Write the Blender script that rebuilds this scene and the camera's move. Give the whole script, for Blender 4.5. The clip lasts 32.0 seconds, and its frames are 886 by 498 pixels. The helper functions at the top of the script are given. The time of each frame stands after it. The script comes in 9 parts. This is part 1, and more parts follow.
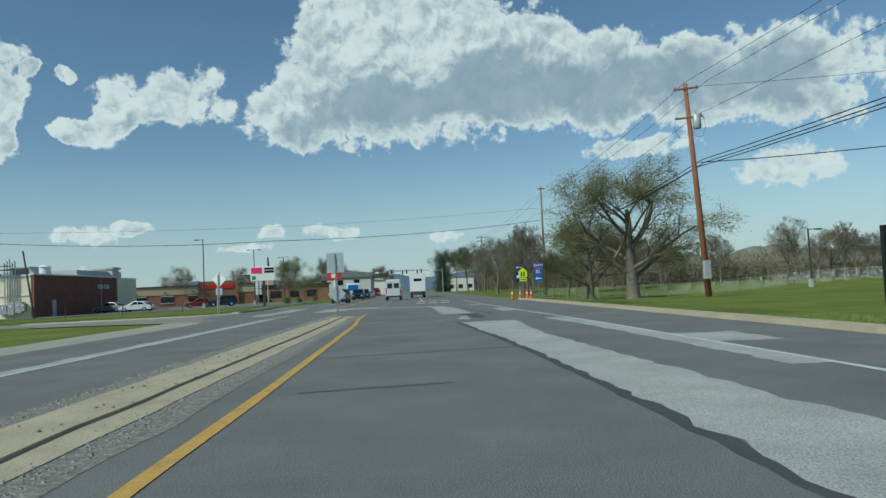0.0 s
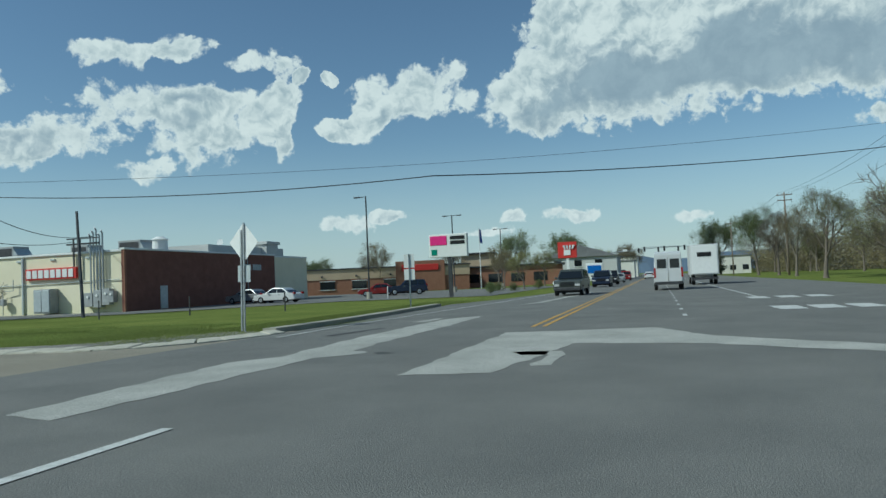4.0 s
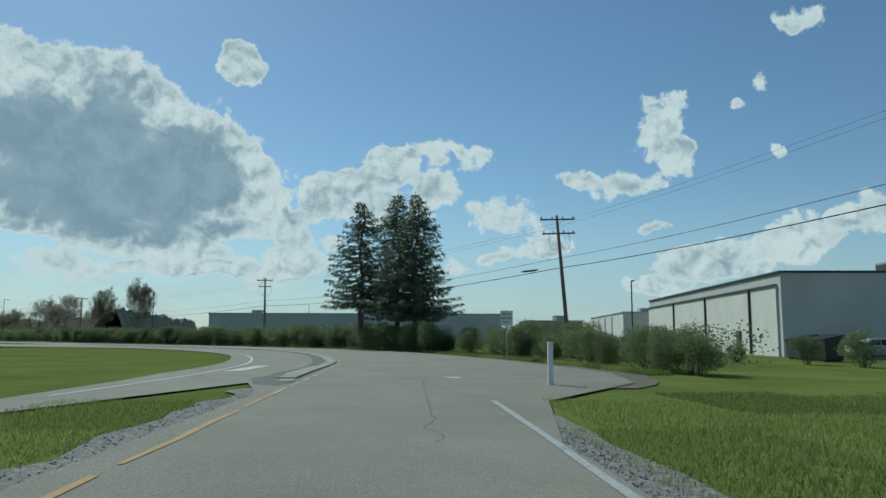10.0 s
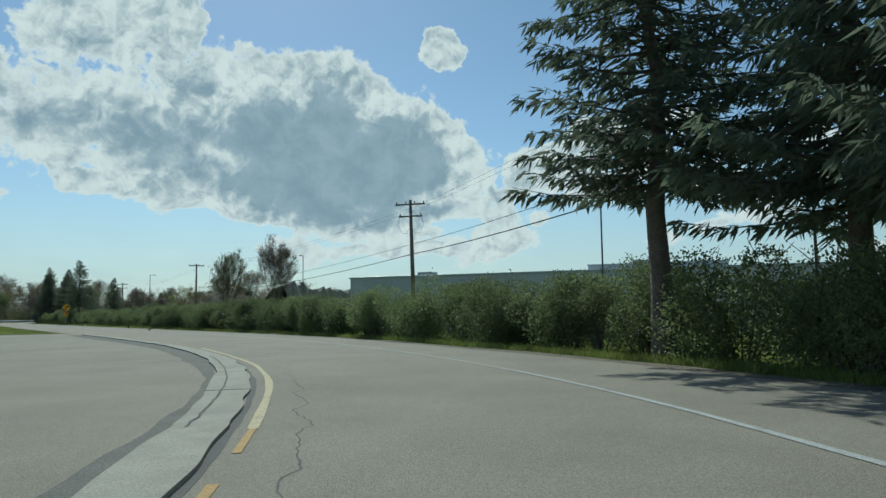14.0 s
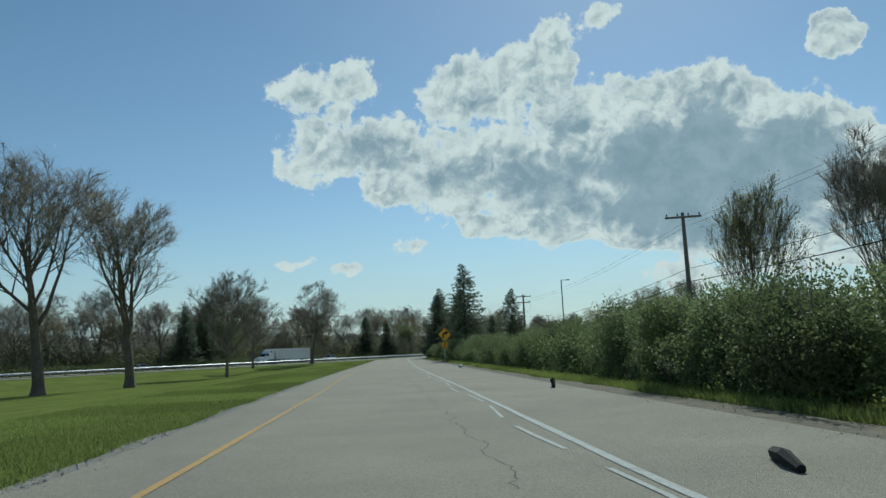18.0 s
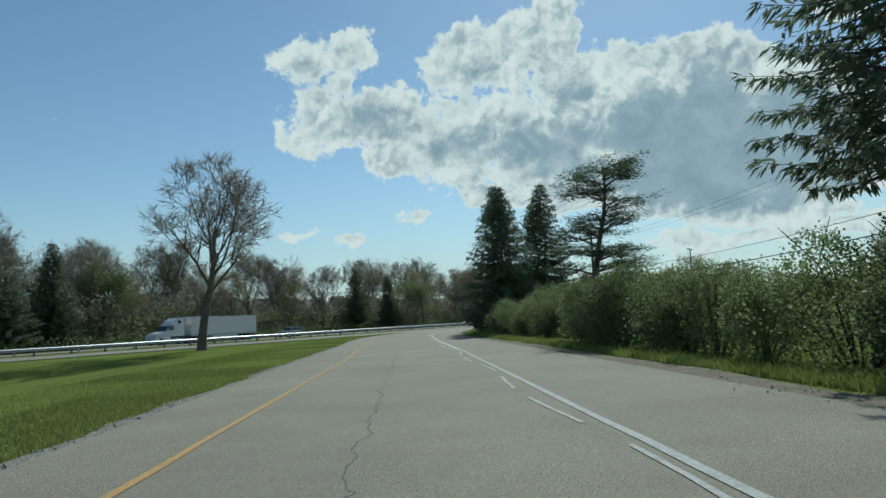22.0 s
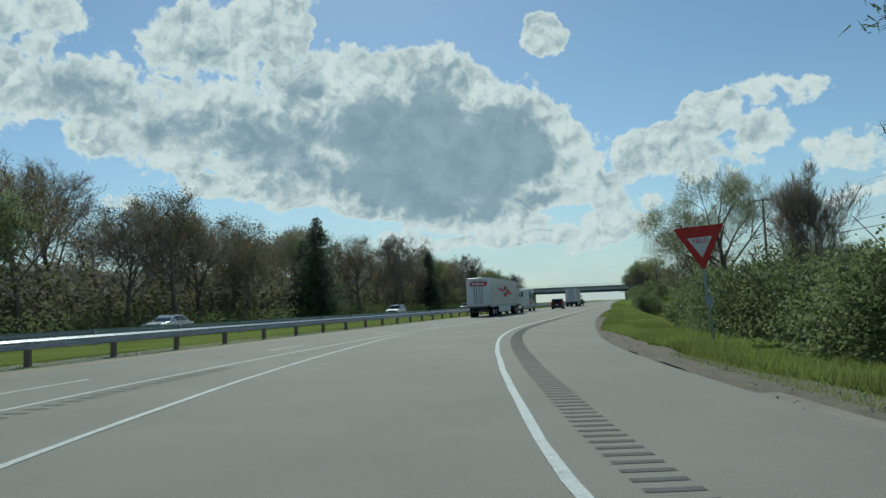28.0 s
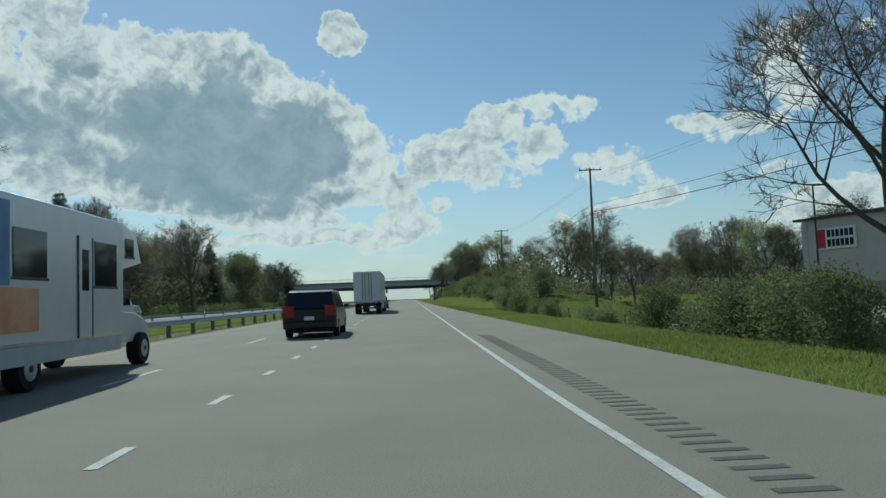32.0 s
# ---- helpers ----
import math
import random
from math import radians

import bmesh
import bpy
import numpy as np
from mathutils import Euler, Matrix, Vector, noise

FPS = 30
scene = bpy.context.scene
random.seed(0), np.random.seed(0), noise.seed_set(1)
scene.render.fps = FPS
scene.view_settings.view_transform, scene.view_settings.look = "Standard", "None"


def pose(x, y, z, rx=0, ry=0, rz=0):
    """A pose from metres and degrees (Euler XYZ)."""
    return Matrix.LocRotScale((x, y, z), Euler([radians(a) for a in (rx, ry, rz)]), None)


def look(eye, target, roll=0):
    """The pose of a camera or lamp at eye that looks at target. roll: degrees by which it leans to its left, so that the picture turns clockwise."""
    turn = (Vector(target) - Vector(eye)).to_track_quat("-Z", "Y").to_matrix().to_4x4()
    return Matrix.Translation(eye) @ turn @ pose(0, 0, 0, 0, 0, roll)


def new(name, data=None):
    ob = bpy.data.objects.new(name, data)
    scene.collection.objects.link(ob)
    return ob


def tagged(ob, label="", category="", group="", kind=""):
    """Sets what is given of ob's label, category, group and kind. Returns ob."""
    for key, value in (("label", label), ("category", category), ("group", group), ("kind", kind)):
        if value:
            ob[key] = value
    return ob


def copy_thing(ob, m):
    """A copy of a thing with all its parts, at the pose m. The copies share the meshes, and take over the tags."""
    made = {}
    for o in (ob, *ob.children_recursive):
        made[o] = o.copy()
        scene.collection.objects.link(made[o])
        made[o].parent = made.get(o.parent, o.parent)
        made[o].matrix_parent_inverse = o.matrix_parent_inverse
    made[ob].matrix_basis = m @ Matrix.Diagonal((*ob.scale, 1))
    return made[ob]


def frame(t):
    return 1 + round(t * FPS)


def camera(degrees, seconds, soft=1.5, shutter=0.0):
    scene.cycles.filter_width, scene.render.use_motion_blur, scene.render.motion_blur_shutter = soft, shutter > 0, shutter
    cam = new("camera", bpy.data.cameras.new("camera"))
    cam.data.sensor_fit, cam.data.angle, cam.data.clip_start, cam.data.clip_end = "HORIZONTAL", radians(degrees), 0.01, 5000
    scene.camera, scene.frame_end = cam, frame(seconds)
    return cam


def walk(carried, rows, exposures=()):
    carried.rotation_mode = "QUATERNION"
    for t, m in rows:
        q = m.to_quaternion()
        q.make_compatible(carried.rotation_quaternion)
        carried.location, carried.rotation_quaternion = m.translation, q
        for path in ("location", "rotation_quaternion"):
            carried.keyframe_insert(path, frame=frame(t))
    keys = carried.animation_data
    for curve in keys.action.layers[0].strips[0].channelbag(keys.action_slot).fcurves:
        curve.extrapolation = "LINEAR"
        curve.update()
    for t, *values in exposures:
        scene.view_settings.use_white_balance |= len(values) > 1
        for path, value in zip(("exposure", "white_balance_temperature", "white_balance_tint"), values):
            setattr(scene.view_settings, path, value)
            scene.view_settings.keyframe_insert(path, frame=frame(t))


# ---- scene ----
# ---- camera ----
PATH = [
    (0.0, pose(0.00, 0.00, 1.3, 93.11, 2.63, -2.37)),
    (0.5, pose(-0.15, 6.62, 1.3, 92.74, 2.77, -2.48)),
    (1.0, pose(-0.26, 12.79, 1.3, 92.40, 2.82, -2.50)),
    (1.5, pose(-0.32, 18.46, 1.3, 92.20, 2.81, -2.42)),
    (2.0, pose(-0.46, 23.63, 1.3, 92.07, 2.81, -2.17)),
    (2.5, pose(-0.67, 28.31, 1.3, 92.05, 2.92, -1.26)),
    (3.0, pose(-1.18, 32.60, 1.3, 92.18, 2.64, 5.48)),
    (3.5, pose(-2.09, 36.53, 1.3, 92.38, 2.48, 11.97)),
    (4.0, pose(-3.29, 40.08, 1.3, 92.61, 2.57, 16.70)),
    (4.5, pose(-4.67, 43.19, 1.3, 92.80, 2.87, 21.13)),
    (5.0, pose(-6.52, 45.69, 1.3, 92.89, 3.14, 31.80)),
    (5.5, pose(-8.70, 47.80, 1.3, 93.01, 3.20, 42.90)),
    (6.0, pose(-11.34, 49.56, 1.3, 93.31, 3.14, 53.87)),
    (6.5, pose(-14.47, 50.93, 1.3, 93.86, 3.00, 64.64)),
    (7.0, pose(-18.16, 51.82, 1.3, 94.52, 2.77, 74.33)),
    (7.5, pose(-22.42, 52.18, 1.3, 95.40, 2.37, 82.22)),
    (8.0, pose(-27.23, 52.08, 1.3, 96.28, 1.94, 87.63)),
    (8.5, pose(-32.68, 51.60, 1.3, 97.03, 1.51, 90.71)),
    (9.0, pose(-38.81, 50.91, 1.3, 97.46, 1.01, 92.22)),
    (9.5, pose(-45.54, 50.09, 1.3, 97.41, 0.39, 92.95)),
    (10.0, pose(-52.65, 49.21, 1.3, 97.03, -0.33, 93.45)),
    (10.5, pose(-59.95, 48.27, 1.3, 96.33, -0.74, 94.04)),
    (11.0, pose(-67.30, 47.24, 1.3, 95.66, -0.93, 94.76)),
    (11.5, pose(-74.61, 46.14, 1.3, 95.08, -0.71, 95.73)),
    (12.0, pose(-81.85, 44.87, 1.3, 94.80, -0.26, 97.13)),
    (12.5, pose(-88.97, 43.40, 1.3, 94.72, 0.14, 99.18)),
    (13.0, pose(-95.90, 41.64, 1.3, 94.80, 0.30, 102.09)),
    (13.5, pose(-102.72, 39.43, 1.3, 95.00, 0.47, 105.70)),
    (14.0, pose(-109.52, 36.65, 1.3, 95.11, 0.77, 110.07)),
    (14.5, pose(-116.33, 33.22, 1.3, 95.31, 0.81, 114.95)),
    (15.0, pose(-123.07, 29.06, 1.3, 95.56, 0.93, 120.06)),
    (15.5, pose(-129.64, 24.11, 1.3, 95.97, 1.21, 125.27)),
    (16.0, pose(-135.89, 18.34, 1.3, 96.44, 1.06, 132.02)),
    (16.5, pose(-141.77, 11.73, 1.3, 96.94, 1.09, 136.82)),
    (17.0, pose(-147.44, 4.47, 1.3, 97.42, 1.46, 139.34)),
    (17.5, pose(-153.15, -3.20, 1.3, 97.83, 2.10, 139.31)),
    (18.0, pose(-158.86, -11.25, 1.3, 98.13, 2.49, 140.60)),
    (18.5, pose(-164.62, -19.49, 1.3, 98.24, 2.71, 141.29)),
    (19.0, pose(-170.50, -27.85, 1.3, 98.16, 3.02, 141.45)),
    (19.5, pose(-176.56, -36.44, 1.3, 97.99, 3.15, 141.30)),
    (20.0, pose(-182.88, -45.35, 1.3, 97.75, 3.28, 140.97)),
    (20.5, pose(-189.50, -54.52, 1.3, 97.39, 3.33, 140.77)),
    (21.0, pose(-196.27, -63.92, 1.3, 96.81, 3.46, 140.82)),
    (21.5, pose(-203.09, -73.41, 1.3, 96.32, 3.17, 140.89)),
    (22.0, pose(-209.91, -82.92, 1.3, 95.76, 3.00, 140.93)),
    (22.5, pose(-216.70, -92.32, 1.3, 95.04, 2.92, 140.89)),
    (23.0, pose(-223.32, -101.46, 1.3, 94.43, 2.87, 140.76)),
    (23.5, pose(-229.63, -110.24, 1.3, 93.87, 3.03, 140.52)),
    (24.0, pose(-235.62, -118.56, 1.3, 93.42, 3.16, 140.01)),
    (24.5, pose(-241.44, -126.41, 1.3, 93.09, 3.50, 139.13)),
    (25.0, pose(-247.20, -133.86, 1.3, 93.08, 3.64, 137.77)),
    (25.5, pose(-253.09, -141.01, 1.3, 93.43, 3.37, 135.85)),
    (26.0, pose(-259.33, -147.99, 1.3, 93.88, 3.12, 132.97)),
    (26.5, pose(-266.12, -154.83, 1.3, 94.33, 2.83, 129.74)),
    (27.0, pose(-273.62, -161.55, 1.3, 94.66, 2.47, 126.18)),
    (27.5, pose(-281.91, -168.09, 1.3, 94.77, 2.17, 122.67)),
    (28.0, pose(-291.11, -174.28, 1.3, 94.54, 2.26, 118.89)),
    (28.5, pose(-301.22, -179.89, 1.3, 94.33, 2.24, 115.48)),
    (29.0, pose(-312.15, -184.78, 1.3, 94.24, 2.06, 112.55)),
    (29.5, pose(-323.59, -188.96, 1.3, 94.32, 1.98, 109.96)),
    (30.0, pose(-335.29, -192.64, 1.3, 94.38, 1.96, 107.62)),
    (30.5, pose(-347.05, -196.04, 1.3, 94.35, 2.10, 105.67)),
    (31.0, pose(-358.67, -199.26, 1.3, 94.19, 2.20, 104.21)),
    (31.5, pose(-370.03, -202.35, 1.3, 93.96, 2.20, 103.15)),
    (32.0, pose(-381.09, -205.31, 1.3, 93.86, 2.24, 102.41)),]
cam = camera(63.38, 32.0)
walk(cam, PATH, exposures=[(0.0, 0.0, 5700, -7), (6.0, 0.02, 5600, -8), (9.0, -0.15, 5500, -9), (11.0, -0.1, 5550, -9), (14.0, 0.0, 5700, -8), (15.0, -0.08, 5700, -8), (20.0, -0.02, 5750, -8), (25.0, 0.06, 5800, -8), (28.0, -0.04, 5750, -8), (32.0, -0.06, 5750, -8)])

# ---- sun and sky ----
SUN_AZ, SUN_EL = 125.0, 40.0
toward = Vector((-math.sin(radians(SUN_AZ)) * math.cos(radians(SUN_EL)), math.cos(radians(SUN_AZ)) * math.cos(radians(SUN_EL)), math.sin(radians(SUN_EL))))
sun = new("sun", bpy.data.lights.new("sun", "SUN"))
sun.data.energy, sun.data.angle, sun.data.color = 3.4, radians(0.6), (1.0, 0.94, 0.84)
sun.matrix_world = look((0, 0, 60), Vector((0, 0, 60)) - toward)

world = bpy.data.worlds.new("world")
scene.world = world
world.use_nodes = True
wn, wl = world.node_tree.nodes, world.node_tree.links
wn.clear()


def wmath(op, a, b=None, c=None, clamp=False):
    n = wn.new("ShaderNodeMath")
    n.operation, n.use_clamp = op, clamp
    for i, v in enumerate((a, b, c)):
        if v is None:
            continue
        if isinstance(v, (int, float)):
            n.inputs[i].default_value = v
        else:
            wl.new(v, n.inputs[i])
    return n.outputs[0]


def wsmooth(v, lo, hi):
    n = wn.new("ShaderNodeMapRange")
    n.interpolation_type = "SMOOTHSTEP"
    wl.new(v, n.inputs[0])
    n.inputs[1].default_value, n.inputs[2].default_value = lo, hi
    return n.outputs[0]


def wmix(fac, a, b):
    n = wn.new("ShaderNodeMix")
    n.data_type = "RGBA"
    for v, s in ((fac, n.inputs[0]), (a, n.inputs[6]), (b, n.inputs[7])):
        if isinstance(v, (int, float)):
            s.default_value = v
        elif isinstance(v, tuple):
            s.default_value = (*v, 1)
        else:
            wl.new(v, s)
    return n.outputs[2]


# Cumulus banks as puffs: azimuth, elevation and half widths, in degrees.
NORTH = [(4.3, 16.6, 7.4, 6.4), (9.8, 13.5, 4.6, 2.8), (0.5, 20.3, 7.8, 6.2), (-3.8, 14.5, 8.6, 3.7), (-7.2, 18.3, 6.8, 4.6), (-12.9, 15.8, 6.6, 4.4), (-18.5, 14.8, 6.3, 4.2), (-25.4, 14.6, 6.2, 4.1), (-31.0, 13.7, 5.6, 4.5), (-28.8, 7.5, 5.5, 1.8), (-17.8, 10.1, 5.9, 0.9), (20.5, 14.6, 3.7, 2.5), (16.3, 15.3, 3.3, 2.4), (24.6, 12.2, 2.2, 1.0), (25.3, 16.3, 0.8, 0.5), (28.6, 15.5, 1.6, 3.4), (28.8, 10.9, 0.9, 1.3), (23.7, 5.0, 3.7, 0.9), (20.5, 5.5, 1.6, 0.6), (10.9, 4.8, 1.4, 0.8), (13.1, 3.7, 2.5, 0.5), (6.1, 4.8, 2.8, 0.8), (-2.8, 4.0, 2.1, 0.7)]
WEST = [(50.0, 14.9, 2.8, 2.0), (52.9, 12.9, 4.1, 2.7), (55.3, 10.2, 3.2, 2.2), (48.0, 10.0, 2.7, 1.5), (40.9, 17.3, 5.4, 1.1), (36.1, 18.1, 2.7, 1.2), (31.2, 17.3, 1.6, 0.8), (27.3, 16.4, 0.9, 0.6), (24.9, 16.2, 0.8, 0.4), (39.4, 14.0, 6.2, 1.8), (32.7, 13.5, 4.8, 2.5)]
WEST_LOW = [(34.9, 10.9, 4.4, 1.8), (39.1, 9.0, 2.2, 1.1), (45.3, 11.3, 5.4, 1.8), (29.2, 13.0, 1.6, 2.2), (24.2, 12.1, 2.1, 1.5), (21.9, 13.0, 1.4, 2.0), (61.7, 9.0, 2.8, 1.6), (66.1, 7.7, 3.7, 2.1), (70.5, 6.1, 4.9, 1.9), (74.5, 5.4, 3.5, 1.6), (77.3, 3.9, 3.2, 1.0), (56.3, 7.8, 2.9, 2.4), (84.4, 7.6, 2.1, 1.6)]
SOUTHWEST = [(120.8, 18.1, 4.1, 2.5), (122.4, 14.8, 4.3, 4.6), (117.3, 14.2, 5.4, 4.7), (112.1, 12.9, 3.8, 3.2), (108.1, 12.0, 3.1, 2.1), (118.9, 9.2, 9.4, 2.5), (120.9, 5.0, 4.4, 1.4), (113.1, 5.9, 4.1, 1.3), (107.3, 4.9, 3.0, 1.8), (110.0, 20.6, 2.0, 1.8), (97.7, 13.8, 1.9, 1.8), (102.2, 11.8, 2.9, 1.8), (98.6, 10.5, 5.1, 2.7), (94.0, 12.3, 2.0, 1.8), (105.7, 9.1, 2.8, 2.1), (89.0, 9.7, 4.0, 1.9), (102.2, 7.6, 1.1, 0.8), (86.8, 6.9, 2.9, 1.1), (89.6, 6.2, 1.5, 0.6), (92.8, 5.4, 1.5, 0.9)]
WEST_HIGH = [(75.7, 17.2, 2.5, 1.9), (76.3, 14.7, 2.4, 2.1), (74.6, 13.3, 1.7, 1.5), (79.3, 11.7, 4.1, 1.2), (82.8, 12.4, 1.9, 0.8), (68.1, 13.5, 0.9, 0.6), (77.1, 8.4, 1.8, 0.6), (66.1, 22.5, 1.9, 1.2), (68.7, 18.4, 0.8, 1.1), (70.8, 17.2, 0.6, 0.4)]
SOUTH = [(150.8, 20.4, 4.1, 2.5), (146.6, 21.7, 2.5, 2.2), (150.9, 15.2, 3.5, 2.9), (146.8, 16.7, 4.6, 2.7), (139.5, 20.8, 3.0, 2.6), (141.3, 15.2, 6.0, 4.0), (135.8, 21.0, 3.9, 2.8), (131.9, 22.3, 3.0, 3.1), (129.9, 23.9, 2.1, 2.1), (130.6, 16.8, 7.3, 5.6), (135.5, 12.1, 6.8, 3.5), (123.9, 16.6, 6.8, 3.8), (118.4, 17.9, 3.6, 3.3), (120.2, 12.1, 8.9, 5.1), (113.4, 13.9, 4.9, 4.4), (110.0, 12.3, 3.1, 3.8), (126.7, 9.6, 8.7, 2.5), (143.0, 8.5, 1.9, 0.9), (148.1, 6.8, 1.8, 0.5), (152.5, 7.4, 2.0, 0.5), (126.4, 25.1, 1.9, 1.3), (109.7, 20.5, 1.8, 1.7), (145.1, 12.4, 2.3, 1.8)]
SOUTHWEST_LOW = [(117.0, 7.0, 7.2, 1.1), (110.6, 8.5, 4.0, 1.2), (122.4, 7.8, 4.1, 0.8), (129.5, 8.8, 3.1, 0.7), (113.4, 5.0, 5.4, 0.8), (135.5, 9.8, 3.4, 0.8), (94.4, 14.9, 2.6, 1.1), (90.9, 14.2, 1.9, 1.1), (98.3, 13.9, 2.4, 1.5), (102.4, 11.4, 2.4, 2.1), (104.8, 6.4, 3.1, 1.8)]
SHADE_NORTH = [(3.0, 13.4, 8.0, 2.2), (-8.0, 13.6, 10.0, 3.0), (-19.0, 14.2, 9.0, 3.3), (-28.0, 14.0, 7.0, 3.4), (-2.0, 14.0, 10.0, 2.6), (-12.0, 14.6, 9.0, 2.8), (-24.0, 14.4, 8.0, 3.0), (-8.0, 17.6, 5.0, 1.3), (-0.0, 12.2, 11.7, 1.5), (-8.2, 12.5, 9.8, 1.6), (3.4, 16.2, 4.1, 1.7), (-5.3, 16.7, 2.8, 1.7), (-13.2, 13.2, 7.0, 1.8), (-21.3, 12.3, 6.5, 1.9), (18.1, 13.3, 3.6, 1.1), (-29.8, 11.6, 4.7, 2.0), (9.8, 12.0, 2.6, 1.0)]
SHADE_WEST = [(46.2, 11.2, 4.5, 1.5), (35.5, 14.9, 2.9, 1.0), (39.9, 13.0, 4.8, 1.1), (50.1, 13.0, 2.8, 1.3), (42.2, 16.6, 3.0, 0.5), (75.4, 15.0, 1.4, 1.2), (79.7, 11.8, 2.2, 0.5), (61.7, 7.8, 2.7, 1.3)]
SHADE_SOUTHWEST = [(121.2, 11.8, 8.1, 4.3), (115.2, 9.8, 7.0, 2.9), (112.1, 12.1, 2.9, 2.1), (119.2, 15.6, 2.6, 2.0), (98.6, 11.2, 3.6, 1.5), (95.9, 9.4, 2.3, 0.9), (105.3, 9.3, 1.8, 0.9), (76.8, 13.5, 1.7, 1.0), (109.1, 8.3, 2.5, 0.7)]
SHADE_SOUTH = [(147.2, 17.8, 3.7, 2.2), (142.7, 15.0, 5.1, 2.7), (135.4, 13.2, 6.8, 2.8), (130.4, 18.1, 3.1, 2.6), (127.4, 12.1, 7.4, 3.5), (118.6, 12.3, 8.2, 4.1), (118.8, 17.3, 2.4, 2.0), (113.1, 13.1, 3.6, 3.1), (136.8, 19.1, 2.3, 1.7), (150.8, 19.6, 2.3, 1.2), (124.0, 15.6, 2.5, 1.7), (118.6, 8.1, 6.6, 1.7)]

tc = wn.new("ShaderNodeTexCoord")
sep = wn.new("ShaderNodeSeparateXYZ")
wl.new(tc.outputs["Generated"], sep.inputs[0])
az = wmath("MULTIPLY", wmath("ARCTAN2", wmath("MULTIPLY", sep.outputs[0], -1), sep.outputs[1]), 180 / math.pi)
el = wmath("MULTIPLY", wmath("ARCSINE", sep.outputs[2]), 180 / math.pi)
flat = wn.new("ShaderNodeCombineXYZ")
wl.new(az, flat.inputs[0]), wl.new(el, flat.inputs[1])


def wvec(op, a, b=None, c=None):
    n = wn.new("ShaderNodeVectorMath")
    n.operation = op
    for i, v in enumerate((a, b, c)):
        if v is None:
            continue
        if isinstance(v, tuple):
            n.inputs[i].default_value = v
        else:
            wl.new(v, n.inputs[i])
    return n.outputs["Value"] if op == "DOT_PRODUCT" else n.outputs[0]


def wnoise(v, scale, detail, rough, colour=False):
    n = wn.new("ShaderNodeTexNoise")
    n.inputs["Scale"].default_value, n.inputs["Detail"].default_value, n.inputs["Roughness"].default_value = scale, detail, rough
    wl.new(v, n.inputs["Vector"])
    return n.outputs["Color"] if colour else n.outputs[0]


def wpuff(v):
    n = wn.new("ShaderNodeTexVoronoi")
    n.feature = "SMOOTH_F1"
    n.inputs["Scale"].default_value, n.inputs["Smoothness"].default_value = 0.55, 0.35
    n.inputs["Detail"].default_value, n.inputs["Roughness"].default_value = 3.0, 0.6
    wl.new(v, n.inputs["Vector"])
    return n.outputs["Distance"]


def wfield(v, rows):
    """Sum of soft round puffs at the place v of the sky."""
    total = None
    for a, e, ra, re in rows:
        q = wvec("MULTIPLY_ADD", v, (0.85 / ra, 0.85 / re, 0.0), (-0.85 * a / ra, -0.85 * e / re, 0.0))
        g = wmath("MAXIMUM", wmath("SUBTRACT", 1.0, wvec("DOT_PRODUCT", q, q)), 0.0)
        total = g if total is None else wmath("ADD", total, g)
    return total


drift = wvec("MULTIPLY_ADD", wnoise(flat.outputs[0], 0.33, 4.0, 0.55, True), (2.6, 2.0, 0.0), (-1.3, -1.0, 0.0))
curl = wvec("ADD", flat.outputs[0], drift)
body = wfield(curl, NORTH + WEST + WEST_LOW + SOUTHWEST + SOUTHWEST_LOW + WEST_HIGH + SOUTH)
gloom = wfield(curl, SHADE_NORTH + SHADE_WEST + SHADE_SOUTHWEST + SHADE_SOUTH)
puff = wpuff(curl)
# the same puffs sampled a little nearer the sun, for their lit and shaded sides
relief = wmath("SUBTRACT", wpuff(wvec("ADD", curl, (0.35, 0.6, 0.0))), puff)
rag = wmath("SUBTRACT", wnoise(flat.outputs[0], 0.8, 9.0, 0.66), 0.5)
fleece = wmath("SUBTRACT", wnoise(curl, 0.4, 8.0, 0.62), 0.5)
dense = wmath("ADD", wmath("MULTIPLY_ADD", wmath("SUBTRACT", 0.55, puff), 0.6, body), wmath("MULTIPLY", rag, 1.15))
cover = wsmooth(dense, 0.16, 0.5)
inside = wsmooth(dense, 0.35, 1.15)
backlit = wsmooth(az, 45.0, 100.0)
broad = wmath("SUBTRACT", wnoise(curl, 0.17, 3.0, 0.5), 0.5)
light = wmath("ADD", wmath("MULTIPLY_ADD", relief, 0.7, wmath("MULTIPLY", fleece, -0.9)), wmath("MULTIPLY", broad, -1.1))
white = wmix(wmath("MULTIPLY", wsmooth(light, 0.35, -0.5), wsmooth(dense, 0.3, 0.8)), (1.0, 1.0, 0.97), (0.56, 0.63, 0.67))
gloomy = wmath("SUBTRACT", wmath("MULTIPLY_ADD", fleece, 1.5, wmath("MULTIPLY", gloom, 0.75)), wmath("MULTIPLY", relief, 0.5))
dark = wmath("MULTIPLY", wsmooth(gloomy, 0.0, 1.05), inside)
shade = wmix(backlit, (0.4, 0.48, 0.56), (0.35, 0.44, 0.525))
shade = wmix(wsmooth(fleece, 0.2, -0.2), shade, wmix(backlit, (0.5, 0.58, 0.65), (0.47, 0.56, 0.63)))
cloud_col = wmix(dark, white, shade)

